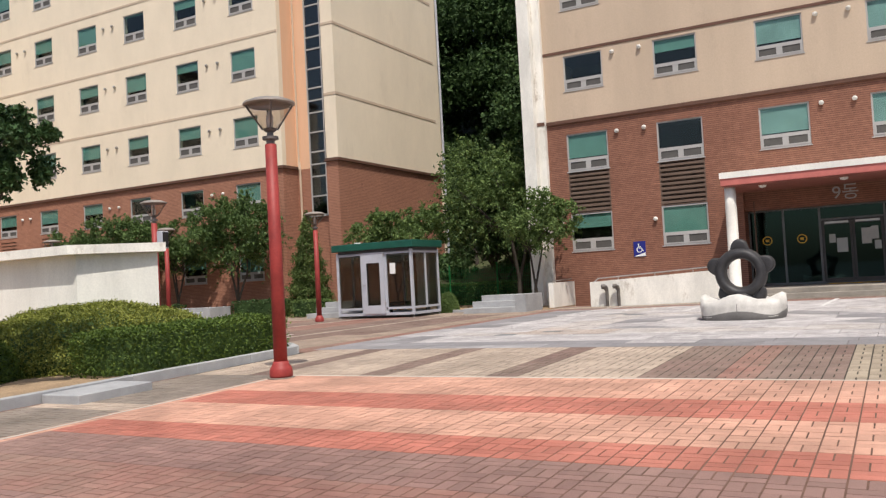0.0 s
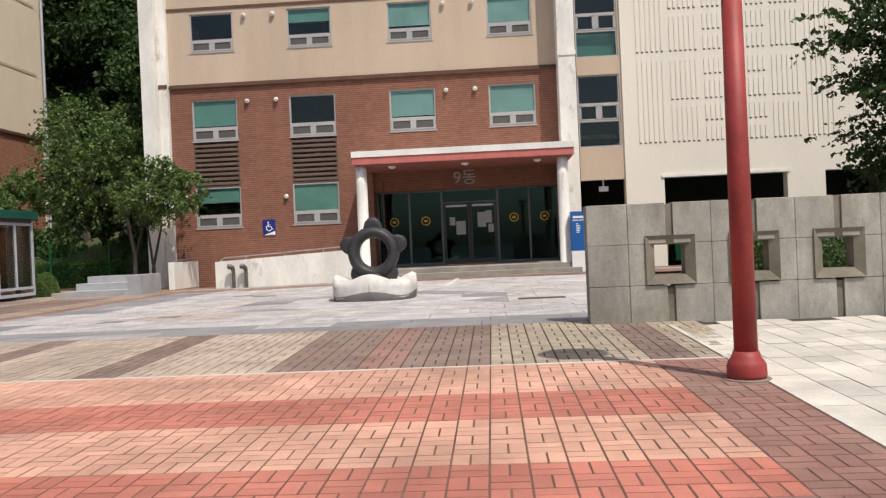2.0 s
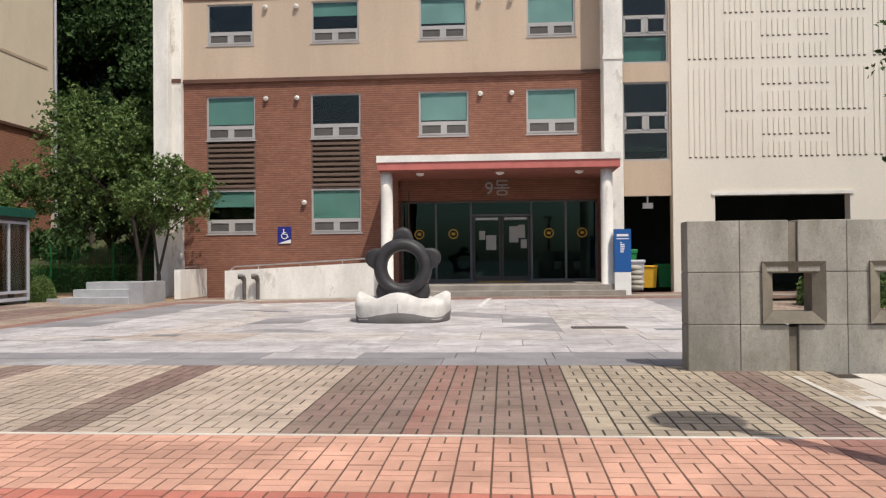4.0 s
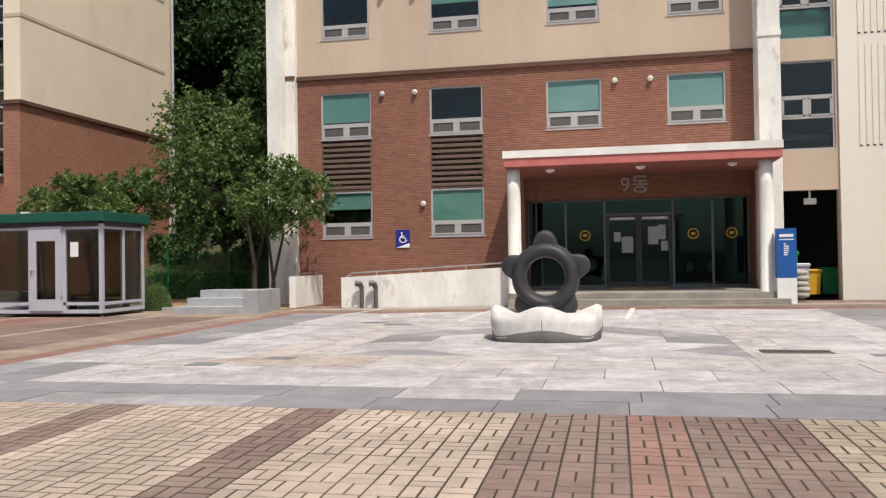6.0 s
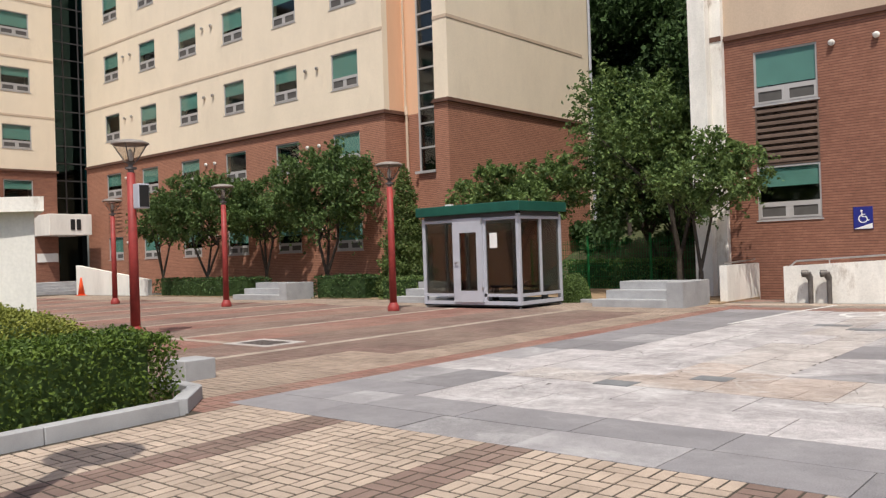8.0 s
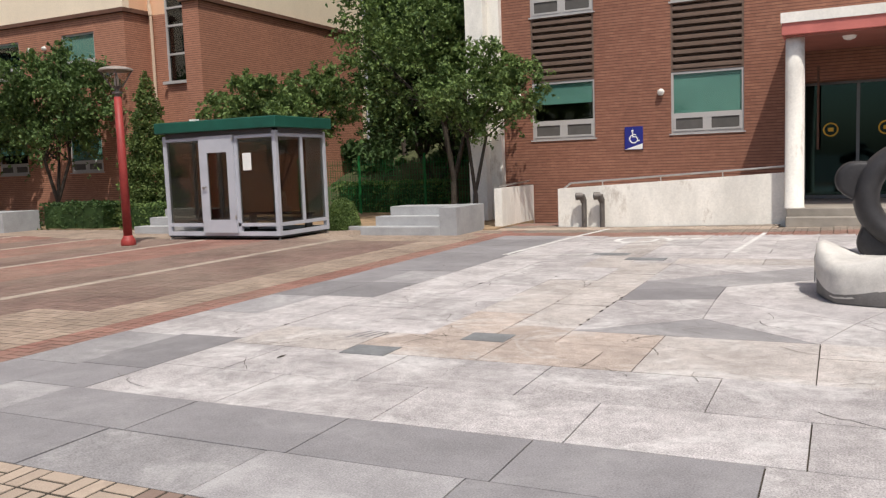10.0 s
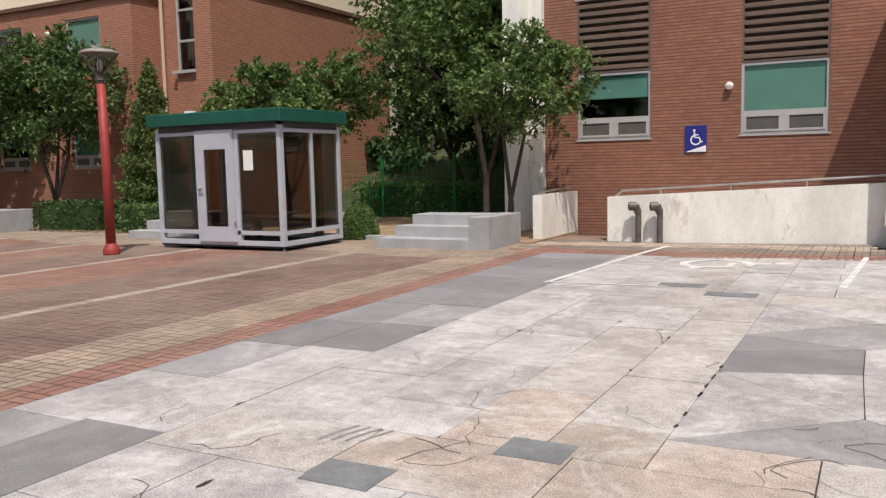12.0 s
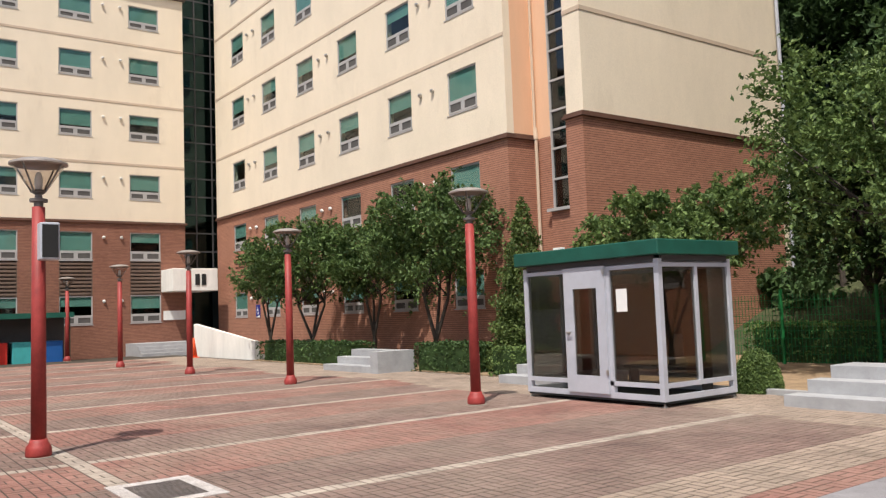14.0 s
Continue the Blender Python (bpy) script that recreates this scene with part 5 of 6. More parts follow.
wheelie_bin(3.7, 30.6, 0.18, 0.5, 0.5, 0.95, ALU, "grey plastic litter bin beside the porch")
wheelie_bin(3.45, 31.9, 0.18, 0.9, 0.7, 1.3, GREENPLASTIC, "green plastic waste bin in the passage")
wheelie_bin(4.4, 32.6, 0.18, 0.6, 0.6, 0.75, YELLOW, "yellow plastic bin in the passage")
wheelie_bin(5.1, 33.0, 0.18, 0.6, 0.6, 0.8, GREENPLASTIC, "green plastic bin in the passage")
wheelie_bin(6.6, 33.6, 0.18, 0.6, 0.6, 0.8, YELLOW, "yellow plastic bin in the parking bay")
wheelie_bin(7.5, 33.8, 0.18, 0.7, 0.6, 0.9, GREENPLASTIC, "green plastic bin in the parking bay")
wheelie_bin(8.5, 33.8, 0.18, 0.7, 0.6, 0.9, REDPLASTIC, "red plastic bin in the parking bay")
sacks = thing("sack_pile", Matrix.Translation((3.55, 29.6, 0.18)), "pile of beige paper sacks by the name board", "sacks")
for k in range(5):
    bm = bmesh.new()
    bmesh.ops.create_icosphere(bm, subdivisions=2, radius=0.2)
    bmesh.ops.scale(bm, vec=(1.2, 1.0, 0.5), verts=bm.verts)
    part("sack", bm, CONCRETE, sacks, smooth=True).matrix_local = Matrix.Translation((0.05 * (k % 2), 0.05 * k, 0.1 + 0.15 * k))
# recycling shelter at the far end
shel = thing("recycling_shelter", Matrix.Translation((-48.6, 17.2, 0)), "green roofed recycling shelter with coloured bins", "shelter")
for y in (0.1, 3.3, 6.5):
    part("post", box(-0.05, 0.05, y - 0.05, y + 0.05, -0.05, 2.1), GREEN_ROOF, shel)
part("roof", box(-1.6, 0.15, -0.1, 6.7, 2.1, 2.35), GREEN_ROOF, shel)
part("back_panel", box(-1.6, -1.5, 0, 6.6, -0.05, 2.1), DARKFRAME, shel)
for k, mt in enumerate((BLACK, DARKFRAME, REDPLASTIC, TEALPLASTIC, TOWERBLUE)):
    part("bin", box(-1.2, -0.3, 0.5 + 1.2 * k, 1.5 + 1.2 * k, -0.05, 1.0, bevel=0.03), mt, shel)

# ---- green mesh fence ----
fence = thing("mesh_fence", Matrix.Translation((0, 34.6, 0)), "green wire mesh fence in front of the woods", "fence")
for x in (-20.53, -18.03, -15.53, -13.03):
    part("post", rod(bmesh.new(), (x, 0, -0.1), (x, 0, 2.0), 0.045), FENCEGREEN, fence)
wires = bmesh.new()
x = -20.5
while x < -12.0:
    bx(wires, x - 0.005, x + 0.005, -0.004, 0.004, 0.05, 1.85)
    x += 0.1
for z in [0.1 + 0.2 * k for k in range(9)]:
    bx(wires, -20.5, -12.0, -0.004, 0.004, z - 0.005, z + 0.005)
part("wire_mesh", wires, FENCEGREEN, fence)


# ---- plants ----
def leaf_mesh(name, centres, size, seed, material, up=0.4):
    """Many single folded leaves round given places."""
    g = np.random.default_rng(seed)
    n = len(centres)
    d = g.normal(size=(n, 3))
    d /= np.linalg.norm(d, axis=1, keepdims=True)
    nrm = g.normal(size=(n, 3)) + np.array([0, 0, up * 2])
    e = np.cross(d, nrm)
    e /= np.linalg.norm(e, axis=1, keepdims=True) + 1e-9
    s = (size * g.uniform(0.6, 1.3, size=(n, 1)))
    f = np.cross(e, d) * s * 0.15
    c = np.asarray(centres)
    v = np.stack([c - d * s * 0.5, c + e * s * 0.32 + f, c + d * s * 0.5, c - e * s * 0.32 + f], axis=1).reshape(-1, 3)
    k = np.arange(n) * 4
    faces = np.concatenate([np.stack([k, k + 1, k + 2], 1), np.stack([k, k + 2, k + 3], 1)])
    me = bpy.data.meshes.new(name)
    me.from_pydata(v.tolist(), [], faces.tolist())
    me.materials.append(material)
    return me


def crown_points(g, blobs, per):
    """Places for leaves: mostly near the skin of many overlapping clumps."""
    out = []
    for c, r in blobs:
        d = g.normal(size=(per, 3))
        d /= np.linalg.norm(d, axis=1, keepdims=True)
        rad = r * np.clip(g.normal(0.85, 0.22, size=(per, 1)), 0.1, 1.35)
        out.append(np.array(c) + d * rad * np.array([1.1, 1.1, 0.55]))
    return np.concatenate(out)


def shoot_points(g, blobs, per, middle):
    """Places for leaves along young shoots that spread from each clump, outwards and a little upwards."""
    out = []
    shoots = 9
    each = max(3, per // shoots)
    for c, r in blobs:
        c = np.array(c)
        away = c - np.array(middle)
        away /= np.linalg.norm(away) + 1e-6
        for k in range(shoots):
            d = g.normal(size=3) * 0.75 + away * 0.75 + np.array([0, 0, 0.25])
            d /= np.linalg.norm(d)
            ln = r * g.uniform(0.9, 2.1)
            u = g.uniform(0.0, 1.0, (each, 1)) ** 0.8
            droop = np.array([0, 0, -0.28 * ln]) * u * u
            out.append(c + d * ln * u + droop + g.normal(0, 0.055, (each, 3)) * (1.25 - 0.7 * u))
    return np.concatenate(out)


def tree(x, y, h, rx, rz, z0, label, seed, leaf=0.14, per=190, nblob=80, material=None, stems=3, z=0.0, name="tree", lean=(0, 0)):
    """A broad-leaved tree: forked tapered trunk, limbs and a loose crown between z0 and h."""
    g = np.random.default_rng(seed)
    t = thing(name, Matrix.Translation((x, y, z)), label, "tree")
    cz = (z0 + h) / 2
    blobs = []
    for i in range(nblob):
        d = g.normal(size=3)
        d /= np.linalg.norm(d)
        rad = g.uniform(0.12, 0.92) ** 0.6
        p = (d[0] * rx * rad + lean[0] * rad, d[1] * rx * 0.9 * rad + lean[1] * rad, cz + d[2] * rz * rad)
        blobs.append((p, g.uniform(0.2, 0.42) * min(rx, rz) * 0.85))
    wood = bmesh.new()
    fork = Vector((0, 0, z0 * 0.35))
    rod(wood, (0, 0, -0.1), fork, 0.075 * h / 4, 0.06 * h / 4, 9)
    for i in range(stems):
        a = 2 * math.pi * i / stems + g.uniform(0, 1)
        mid = Vector((math.cos(a) * rx * 0.22, math.sin(a) * rx * 0.2, z0 * 0.95))
        rod(wood, fork, mid, 0.045 * h / 4, 0.032 * h / 4, 8)
        picks = g.choice(len(blobs), size=6, replace=False)
        for k in picks:
            rod(wood, mid, blobs[k][0], 0.022 * h / 4, 0.006, 6)
    part("trunk", wood, BARK, t, "grey-brown forked trunk and limbs")
    spots = np.concatenate([shoot_points(g, blobs, per, (lean[0] * 0.5, lean[1] * 0.5, cz - rz * 0.4)), crown_points(g, blobs[::3], per // 3)])
    cr = new("crown", leaf_mesh("crown", spots, leaf, seed + 1, material or LEAF, 0.9))
    cr.parent = t
    return t


tree(-13.5, 32.5, 7.2, 2.3, 2.1, 3.1, "broad green tree between the two dormitories", 11, per=126, nblob=92, lean=(-1.7, -0.4))
tree(-11.65, 29.75, 4.45, 1.5, 1.1, 2.35, "small green tree beside the brick corner", 12, leaf=0.12, per=126, nblob=80, lean=(0.4, -0.3))
tree(-18.5, 30.6, 4.85, 2.5, 1.15, 2.1, "low spreading green tree behind the glass booth", 13, per=126, nblob=100, lean=(0.5, 0))
tree(-27.1, 29.9, 5.9, 2.5, 1.7, 2.3, "round green tree in front of the brick wing", 14, per=126, nblob=140, material=LEAF_DEEP)
tree(-34.9, 29.6, 5.5, 2.6, 1.55, 2.3, "round green tree in front of the brick wing", 15, per=126, nblob=140, material=LEAF_DEEP)
tree(-38.3, 29.4, 4.9, 1.9, 1.3, 2.4, "round green tree in front of the brick wing", 16, per=126, nblob=55, material=LEAF_DEEP)
tree(-31.6, 30.4, 5.0, 1.9, 1.35, 2.5, "smaller green tree in front of the brick wing", 17, per=126, nblob=85, material=LEAF_DEEP)
tree(13.0, 24.5, 9.5, 3.0, 3.9, 1.4, "dense dark green tree beside the parking wall", 18, leaf=0.18, per=240, nblob=190, material=LEAF_DARK)
gc = np.random.default_rng(19)
conifer = thing("conifer", Matrix.Translation((-22.65, 29.75, 0)), "conical green evergreen beside the booth", "tree")
part("trunk", rod(bmesh.new(), (0, 0, -0.1), (0, 0, 4.2), 0.07, 0.015), BARK, conifer)
hh = 4.7 * (1 - np.sqrt(gc.uniform(0.0, 1.0, 20000)))
an = gc.uniform(0, 2 * math.pi, 20000)
rr = np.clip(1 - hh / 4.75, 0, 1) ** 0.75 * 0.98 * np.clip(gc.normal(0.84, 0.18, 20000), 0.2, 1.2) * (1 + 0.16 * np.sin(an * 5 + hh * 3) + 0.14 * np.sin(hh * 9 + an))
cl = new("crown", leaf_mesh("crown", np.column_stack([rr * np.cos(an), rr * np.sin(an), hh + 0.15]), 0.10, 20, LEAF_CONIFER))
cl.parent = conifer
tree(-16.6, 37.6, 8.5, 2.8, 3.0, 2.0, "dark green tree behind the mesh fence", 20, leaf=0.18, per=220, nblob=110, material=LEAF_DARK)
tree(-13.4, 37.2, 5.0, 1.9, 1.9, 1.0, "dark green young tree behind the mesh fence", 22, leaf=0.16, per=200, nblob=70, material=LEAF_DARK)
tree(-11.55, 7.3, 4.5, 1.45, 0.75, 2.7, "dark green pine over the hedge bed", 21, leaf=0.09, per=420, nblob=60, material=LEAF_PINE, name="pine_tree")


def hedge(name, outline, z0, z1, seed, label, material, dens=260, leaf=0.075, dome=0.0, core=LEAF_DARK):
    """A clipped hedge over a plan outline: a core coloured dark for the shade inside, and a skin of small leaves."""
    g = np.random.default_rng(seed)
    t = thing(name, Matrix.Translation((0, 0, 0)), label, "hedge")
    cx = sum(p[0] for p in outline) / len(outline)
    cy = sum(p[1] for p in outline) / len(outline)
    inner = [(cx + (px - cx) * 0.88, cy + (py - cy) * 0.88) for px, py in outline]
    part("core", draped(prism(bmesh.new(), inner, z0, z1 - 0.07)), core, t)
    pts = []
    m = len(outline)
    for i in range(m):
        a, b = np.array(outline[i]), np.array(outline[(i + 1) % m])
        ln = np.linalg.norm(b - a)
        k = int(ln * (z1 - z0) * dens * 0.8)
        u = g.uniform(0, 1, (k, 1))
        xy = a + (b - a) * u + g.normal(0, 0.055, (k, 2))
        pts.append(np.column_stack([xy, g.uniform(z0, z1, k)]))
    poly = outline
    lo, hi = np.min(poly, axis=0), np.max(poly, axis=0)
    k = int((hi[0] - lo[0]) * (hi[1] - lo[1]) * dens * 1.5)
    xy = g.uniform(lo, hi, (k, 2))
    inside = np.zeros(k, bool)
    for i in range(m):
        (ax, ay), (bx_, by) = poly[i], poly[(i + 1) % m]
        cond = ((ay > xy[:, 1]) != (by > xy[:, 1])) & (xy[:, 0] < (bx_ - ax) * (xy[:, 1] - ay) / (by - ay + 1e-12) + ax)
        inside ^= cond
    xy = xy[inside]
    top = z1 + g.normal(0, 0.03, len(xy)) + 0.03 * np.sin(xy[:, 0] * 5) * np.cos(xy[:, 1] * 4)
    pts.append(np.column_stack([xy, top]))
    spots = np.concatenate(pts)
    spots[:, 2] += [rise(-20.0, py) for py in spots[:, 1]]
    lv = new("leaves", leaf_mesh("leaves", spots, leaf, seed + 1, material, 0.8))
    lv.parent = t
    return t


def mound(name, x, y, rx, ry, h, seed, label, material, n=9000, leaf=0.08):
    """A rounded clipped shrub, its core coloured dark for the shade behind the leaves."""
    g = np.random.default_rng(seed)
    t = thing(name, Matrix.Translation((x, y, rise(-20.0, y))), label, "shrub")
    core = bmesh.new()
    bmesh.ops.create_icosphere(core, subdivisions=3, radius=0.93)
    bmesh.ops.scale(core, vec=(rx, ry, h), verts=core.verts)
    for v in core.verts:
        v.co.z = max(v.co.z, -0.05)
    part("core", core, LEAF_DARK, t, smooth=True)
    d = g.normal(size=(n, 3))
    d[:, 2] = np.abs(d[:, 2])
    d /= np.linalg.norm(d, axis=1, keepdims=True)
    p = d * np.array([rx, ry, h]) * (1 + g.normal(0, 0.025, (n, 1))) * (1 + 0.03 * np.sin(d[:, :1] * 9) * np.cos(d[:, 1:2] * 8))
    lv = new("leaves", leaf_mesh("leaves", p, leaf, seed + 1, material, 0.8))
    lv.parent = t
    return t


hedge("hedge", [(-10.7, 8.75), (-9.98, 9.4), (-9.92, 11.4), (-10.05, 12.72), (-11.3, 12.85), (-11.5, 10.5), (-11.5, 8.9)], 0.06, 0.74, 31, "clipped green hedge along the granite kerb", LEAF_HEDGE, 1700, 0.05)
mound("round_shrub", -13.5, 11.0, 2.5, 2.6, 1.2, 33, "broad mounded olive shrub behind the hedge", LEAF_MOUND, 45000, 0.055)
mound("round_shrub", -13.6, 7.7, 1.5, 1.6, 0.98, 35, "rounded clipped shrub in the planting bed", LEAF_HEDGE, 20000, 0.055)
hedge("hedge", [(-37.6, 28.55), (-30.1, 28.55), (-30.1, 29.5), (-37.6, 29.5)], -0.05, 0.75, 37, "low clipped hedge before the brick wing", LEAF_DARK, 160, 0.11)
hedge("hedge", [(-26.2, 28.4), (-23.4, 28.5), (-23.4, 29.5), (-26.2, 29.5)], -0.05, 0.8, 39, "low clipped hedge before the brick wing", LEAF_DARK, 200, 0.1)
hedge("hedge", [(-22.7, 28.4), (-20.9, 28.4), (-20.9, 29.3), (-22.7, 29.3)], -0.05, 0.72, 41, "low clipped hedge beside the stone seat", LEAF, 220, 0.1)
mound("round_shrub", -14.95, 28.6, 0.42, 0.5, 0.78, 43, "small round shrub behind the booth", LEAF, 6500, 0.06)
hedge("hedge", [(-19.5, 35.1), (-15.3, 35.1), (-15.3, 36.2), (-19.5, 36.2)], -0.05, 1.05, 45, "clipped hedge behind the mesh fence", LEAF, 200, 0.11)
mound("round_shrub", 9.4, 24.6, 2.6, 1.3, 1.75, 47, "dark green shrub behind the screen wall", LEAF, 9000, 0.11)
# wooded hillside beyond
hill = bmesh.new()
hv = [[hill.verts.new((-60 + 5 * i, 37 + 4 * j, -0.1 + (0 if j == 0 else 1.1 * (j - 0.4) * 1.9 + 0.5 * math.sin(i * 1.7 + j)))) for j in range(14)] for i in range(20)]
for i in range(19):
    for j in range(13):
        hill.faces.new((hv[i][j], hv[i + 1][j], hv[i + 1][j + 1], hv[i][j + 1]))
tagged(part("hillside", hill, GRASS_SOIL), "dark overgrown hillside behind the dormitories", "hill", kind="structure")
g = np.random.default_rng(77)
blobs = []
for i in range(520):
    y = g.uniform(46, 72)
    x = g.uniform(-44, -2)
    zb = (y - 42) * 0.6
    blobs.append(((x, y, zb + g.uniform(0.5, 19.0)), g.uniform(1.1, 2.6)))
for i in range(130):
    y = g.uniform(54, 70)
    blobs.append(((g.uniform(-42, -22), y, (y - 42) * 0.6 + g.uniform(4, 18)), g.uniform(1.4, 2.6)))
for i in range(40):
    y = g.uniform(40.5, 46)
    blobs.append(((g.uniform(-24, -9), y, (y - 38) * 0.42 + g.uniform(0.0, 1.2)), g.uniform(0.6, 1.1)))
woods = new("woodland", leaf_mesh("woodland", crown_points(g, blobs, 420), 0.36, 78, LEAF_WOODS))
tagged(woods, "dark green woodland on the hillside", "woods", kind="stuff")
tr = bmesh.new()
for i in range(26):
    y = g.uniform(42, 56)
    x = g.uniform(-28, -8)
    zb = (y - 40) * 0.5
    rod(tr, (x, y, zb - 0.5), (x + g.uniform(-0.6, 0.6), y, zb + 4.5), 0.14, 0.07)
tagged(part("woodland_trunks", tr, BARK), "grey trunks in the woodland", "woods", kind="stuff")

# ---- planting beds and kerbs ----
def bed(name, outline, z, label):
    t = part(name, draped(prism(bmesh.new(), outline, -0.08, z)), EARTH)
    return tagged(t, label, "planting bed", kind="structure")


bed("planting_bed", [(-9.74, 2.0), (-9.74, 12.5), (-10.35, 13.05), (-16.0, 13.1), (-24.0, 9.0), (-24.0, 2.0)], 0.06, "dry bare soil of the hedge bed")
bed("planting_bed", [(-38.0, 28.4), (-10.6, 28.4), (-10.6, 31.2), (-22.4, 31.8), (-38.0, 31.9)], 0.03, "dry soil along the brick wing")
bed("planting_bed", [(-22.4, 31.2), (-11.2, 31.2), (-11.2, 37.4), (-22.4, 37.4)], 0.032, "shaded soil between the dormitories")


def kerb_run(pts, w, h, label, piece=1.0):
    """Granite kerb stones laid end to end along a line."""
    t = thing("kerb", Matrix(), label, "kerb", kind="structure")
    for (ax, ay), (bx_, by) in zip(pts, pts[1:]):
        a, b = Vector((ax, ay)), Vector((bx_, by))
        ln = (b - a).length
        k = max(1, round(ln / piece))
        for i in range(k):
            p = a + (b - a) * (i / k)
            q = box(0.003, ln / k - 0.003, -w / 2, w / 2, -0.08, h, bevel=0.008)
            ob = part("kerb_stone", q, GRANITE, t)
            down = rise(-20.0, p.y + (by - ay) / k) - rise(-20.0, p.y)
            ob.matrix_local = Matrix.Translation((p.x, p.y, rise(-20.0, p.y))) @ Matrix.Rotation(math.atan2(by - ay, bx_ - ax), 4, "Z") @ Matrix.Rotation(-down * k / ln, 4, "Y")
    return t


kerb_run([(-9.68, 2.0), (-9.68, 12.5)], 0.16, 0.15, "grey granite kerb of the hedge bed", 1.3)
kerb_run([(-9.70, 12.56), (-10.3, 13.12), (-11.3, 13.2)], 0.16, 0.15, "grey granite kerb at the end of the hedge", 1.4)
step_slab = part("kerb_slab", box(-0.38, 0.38, -0.62, 0.62, -0.08, 0.12, bevel=0.01), GRANITE)
step_slab.matrix_world = Matrix.Translation((-9.21, 7.62, rise(-20.0, 7.62))) @ TILT
tagged(step_slab, "wide grey granite kerb slab at the bed", "kerb", kind="structure")
kerb_run([(-20.8, 28.55), (-13.6, 28.35)], 0.14, 0.1, "low grey kerb behind the booth", 1.0)
end_stone = part("end_stone", box(-0.45, 0.0, -0.1, 0.35, -0.08, 0.26, bevel=0.01), GRANITE)
end_stone.matrix_world = Matrix.Translation((-11.5, 13.85, 0))
tagged(end_stone, "short granite block past the hedge end", "stone", kind="structure")


# ---- paving ----
M = 0.23


OX_ = 0.135
OY_ = 9.72


def paver_kind(x, y):
    """The colour of the paving at a place, or None where there is none."""
    if y < 9.72:
        if x < -9.58 or x > 2.43:
            return None
        if x < -7.62:
            return P_GREY if (y * 0.6) % 2 > 0.35 else P_CREAM
        if x < -7.38:
            return P_SALMON
        if x > 1.8:
            return P_DARKRED
        k = (9.72 - y) / M
        for lim, mat in ((6, P_SALMON), (10, P_RED), (15, P_SALMON), (18, P_RED), (22, P_PLUM), (26, P_DARKRED), (30, P_PLUM), (34, P_RED)):
            if k < lim:
                return mat
        return P_PLUM
    if y < 13.17:
        if x < -9.58:
            return P_DARKRED if y > 12.72 and x > -30 else None
        if x > 2.95:
            return None
        k = math.floor((x - OX_) / M)
        if -10 <= k < 0:
            return P_DARKRED if k in (-5, -6) else P_BROWN
        u = k if k >= 0 else -11 - k
        return P_BROWN if u % 9 >= 7 else P_MOSSY if k >= 0 else P_CREAM
    if -9.755 < x < 4.815 or x < -50 or x > 15.5 or y > 28.4:
        return None
    k = -43 - math.floor((x - OX_) / M) if x < 0 else math.floor((x - OX_) / M) - 20
    if k < 3:
        return P_DARKRED
    if k < 7 or y > 25.9 + 0.4 * math.sin(0.7 * x):
        return P_BUFF
    if k < 11 and y < 17:
        return P_BUFF
    if k < 16:
        return P_BROWN
    u = (k - 16) % 16
    if u == 0 or (abs(y - 16.95) < 0.12 and x < -14.5):
        return P_PALE
    return P_BROWN if u < 8 else P_DARKRED


def paver_boxes(x0, x1, y0, y1):
    """The bricks of a stretch in basket weave: place, whether laid across, and the middle of their square."""
    i0, i1 = math.floor((x0 - OX_) / M), math.ceil((x1 - OX_) / M)
    j0, j1 = math.floor((y0 - OY_) / M), math.ceil((y1 - OY_) / M)
    for i in range(i0, i1):
        for j in range(j0, j1):
            cx, cy = OX_ + (i + 0.5) * M, OY_ + (j + 0.5) * M
            for k in (-1, 1):
                if (i + j) % 2:
                    yield cx, cy + k * M / 4, True, cx, cy
                else:
                    yield cx + k * M / 4, cy, False, cx, cy


base = thing("brick_paving", Matrix(), "basket-weave brick paving in coloured stripes on the square", "paving", kind="structure")
for x0, x1, y0, y1, nm in ((-9.6, 2.45, -3.0, 9.72, "bedding"), (-9.6, 2.95, 9.72, 13.17, "bedding"), (-50.0, -9.755, 13.17, 28.6, "bedding"), (4.815, 15.6, 13.17, 26.9, "bedding"), (-30.0, -9.6, 12.6, 13.17, "bedding")):
    part(nm, draped(box(x0, x1, y0, y1, -0.085, -0.0035)), JOINT_RED if y1 < 10 else JOINT, base)

NEAR = (-3.45, 0.46, 9.74, 11.6)
grng = np.random.default_rng(3)
piece_mesh = {}
joined = {}


GAP = 0.0068


def paver_mesh(mat, across):
    key = (mat.name, across)
    if key not in piece_mesh:
        a, b = (M / 2 - GAP, M / 4 - GAP) if across else (M / 4 - GAP, M / 2 - GAP)
        bm = bmesh.new()
        lo = [bm.verts.new((sx * a, sy * b, -0.03)) for sx, sy in ((-1, -1), (1, -1), (1, 1), (-1, 1))]
        mi = [bm.verts.new((sx * a, sy * b, -0.004)) for sx, sy in ((-1, -1), (1, -1), (1, 1), (-1, 1))]
        hi = [bm.verts.new((sx * (a - 0.004), sy * (b - 0.004), 0.0)) for sx, sy in ((-1, -1), (1, -1), (1, 1), (-1, 1))]
        bm.faces.new(hi)
        for r, s in ((lo, mi), (mi, hi)):
            for i in range(4):
                bm.faces.new((r[i], r[(i + 1) % 4], s[(i + 1) % 4], s[i]))
        ob = part("paver", bm, mat)
        piece_mesh[key] = ob.data
        bpy.data.objects.remove(ob)
    return piece_mesh[key]


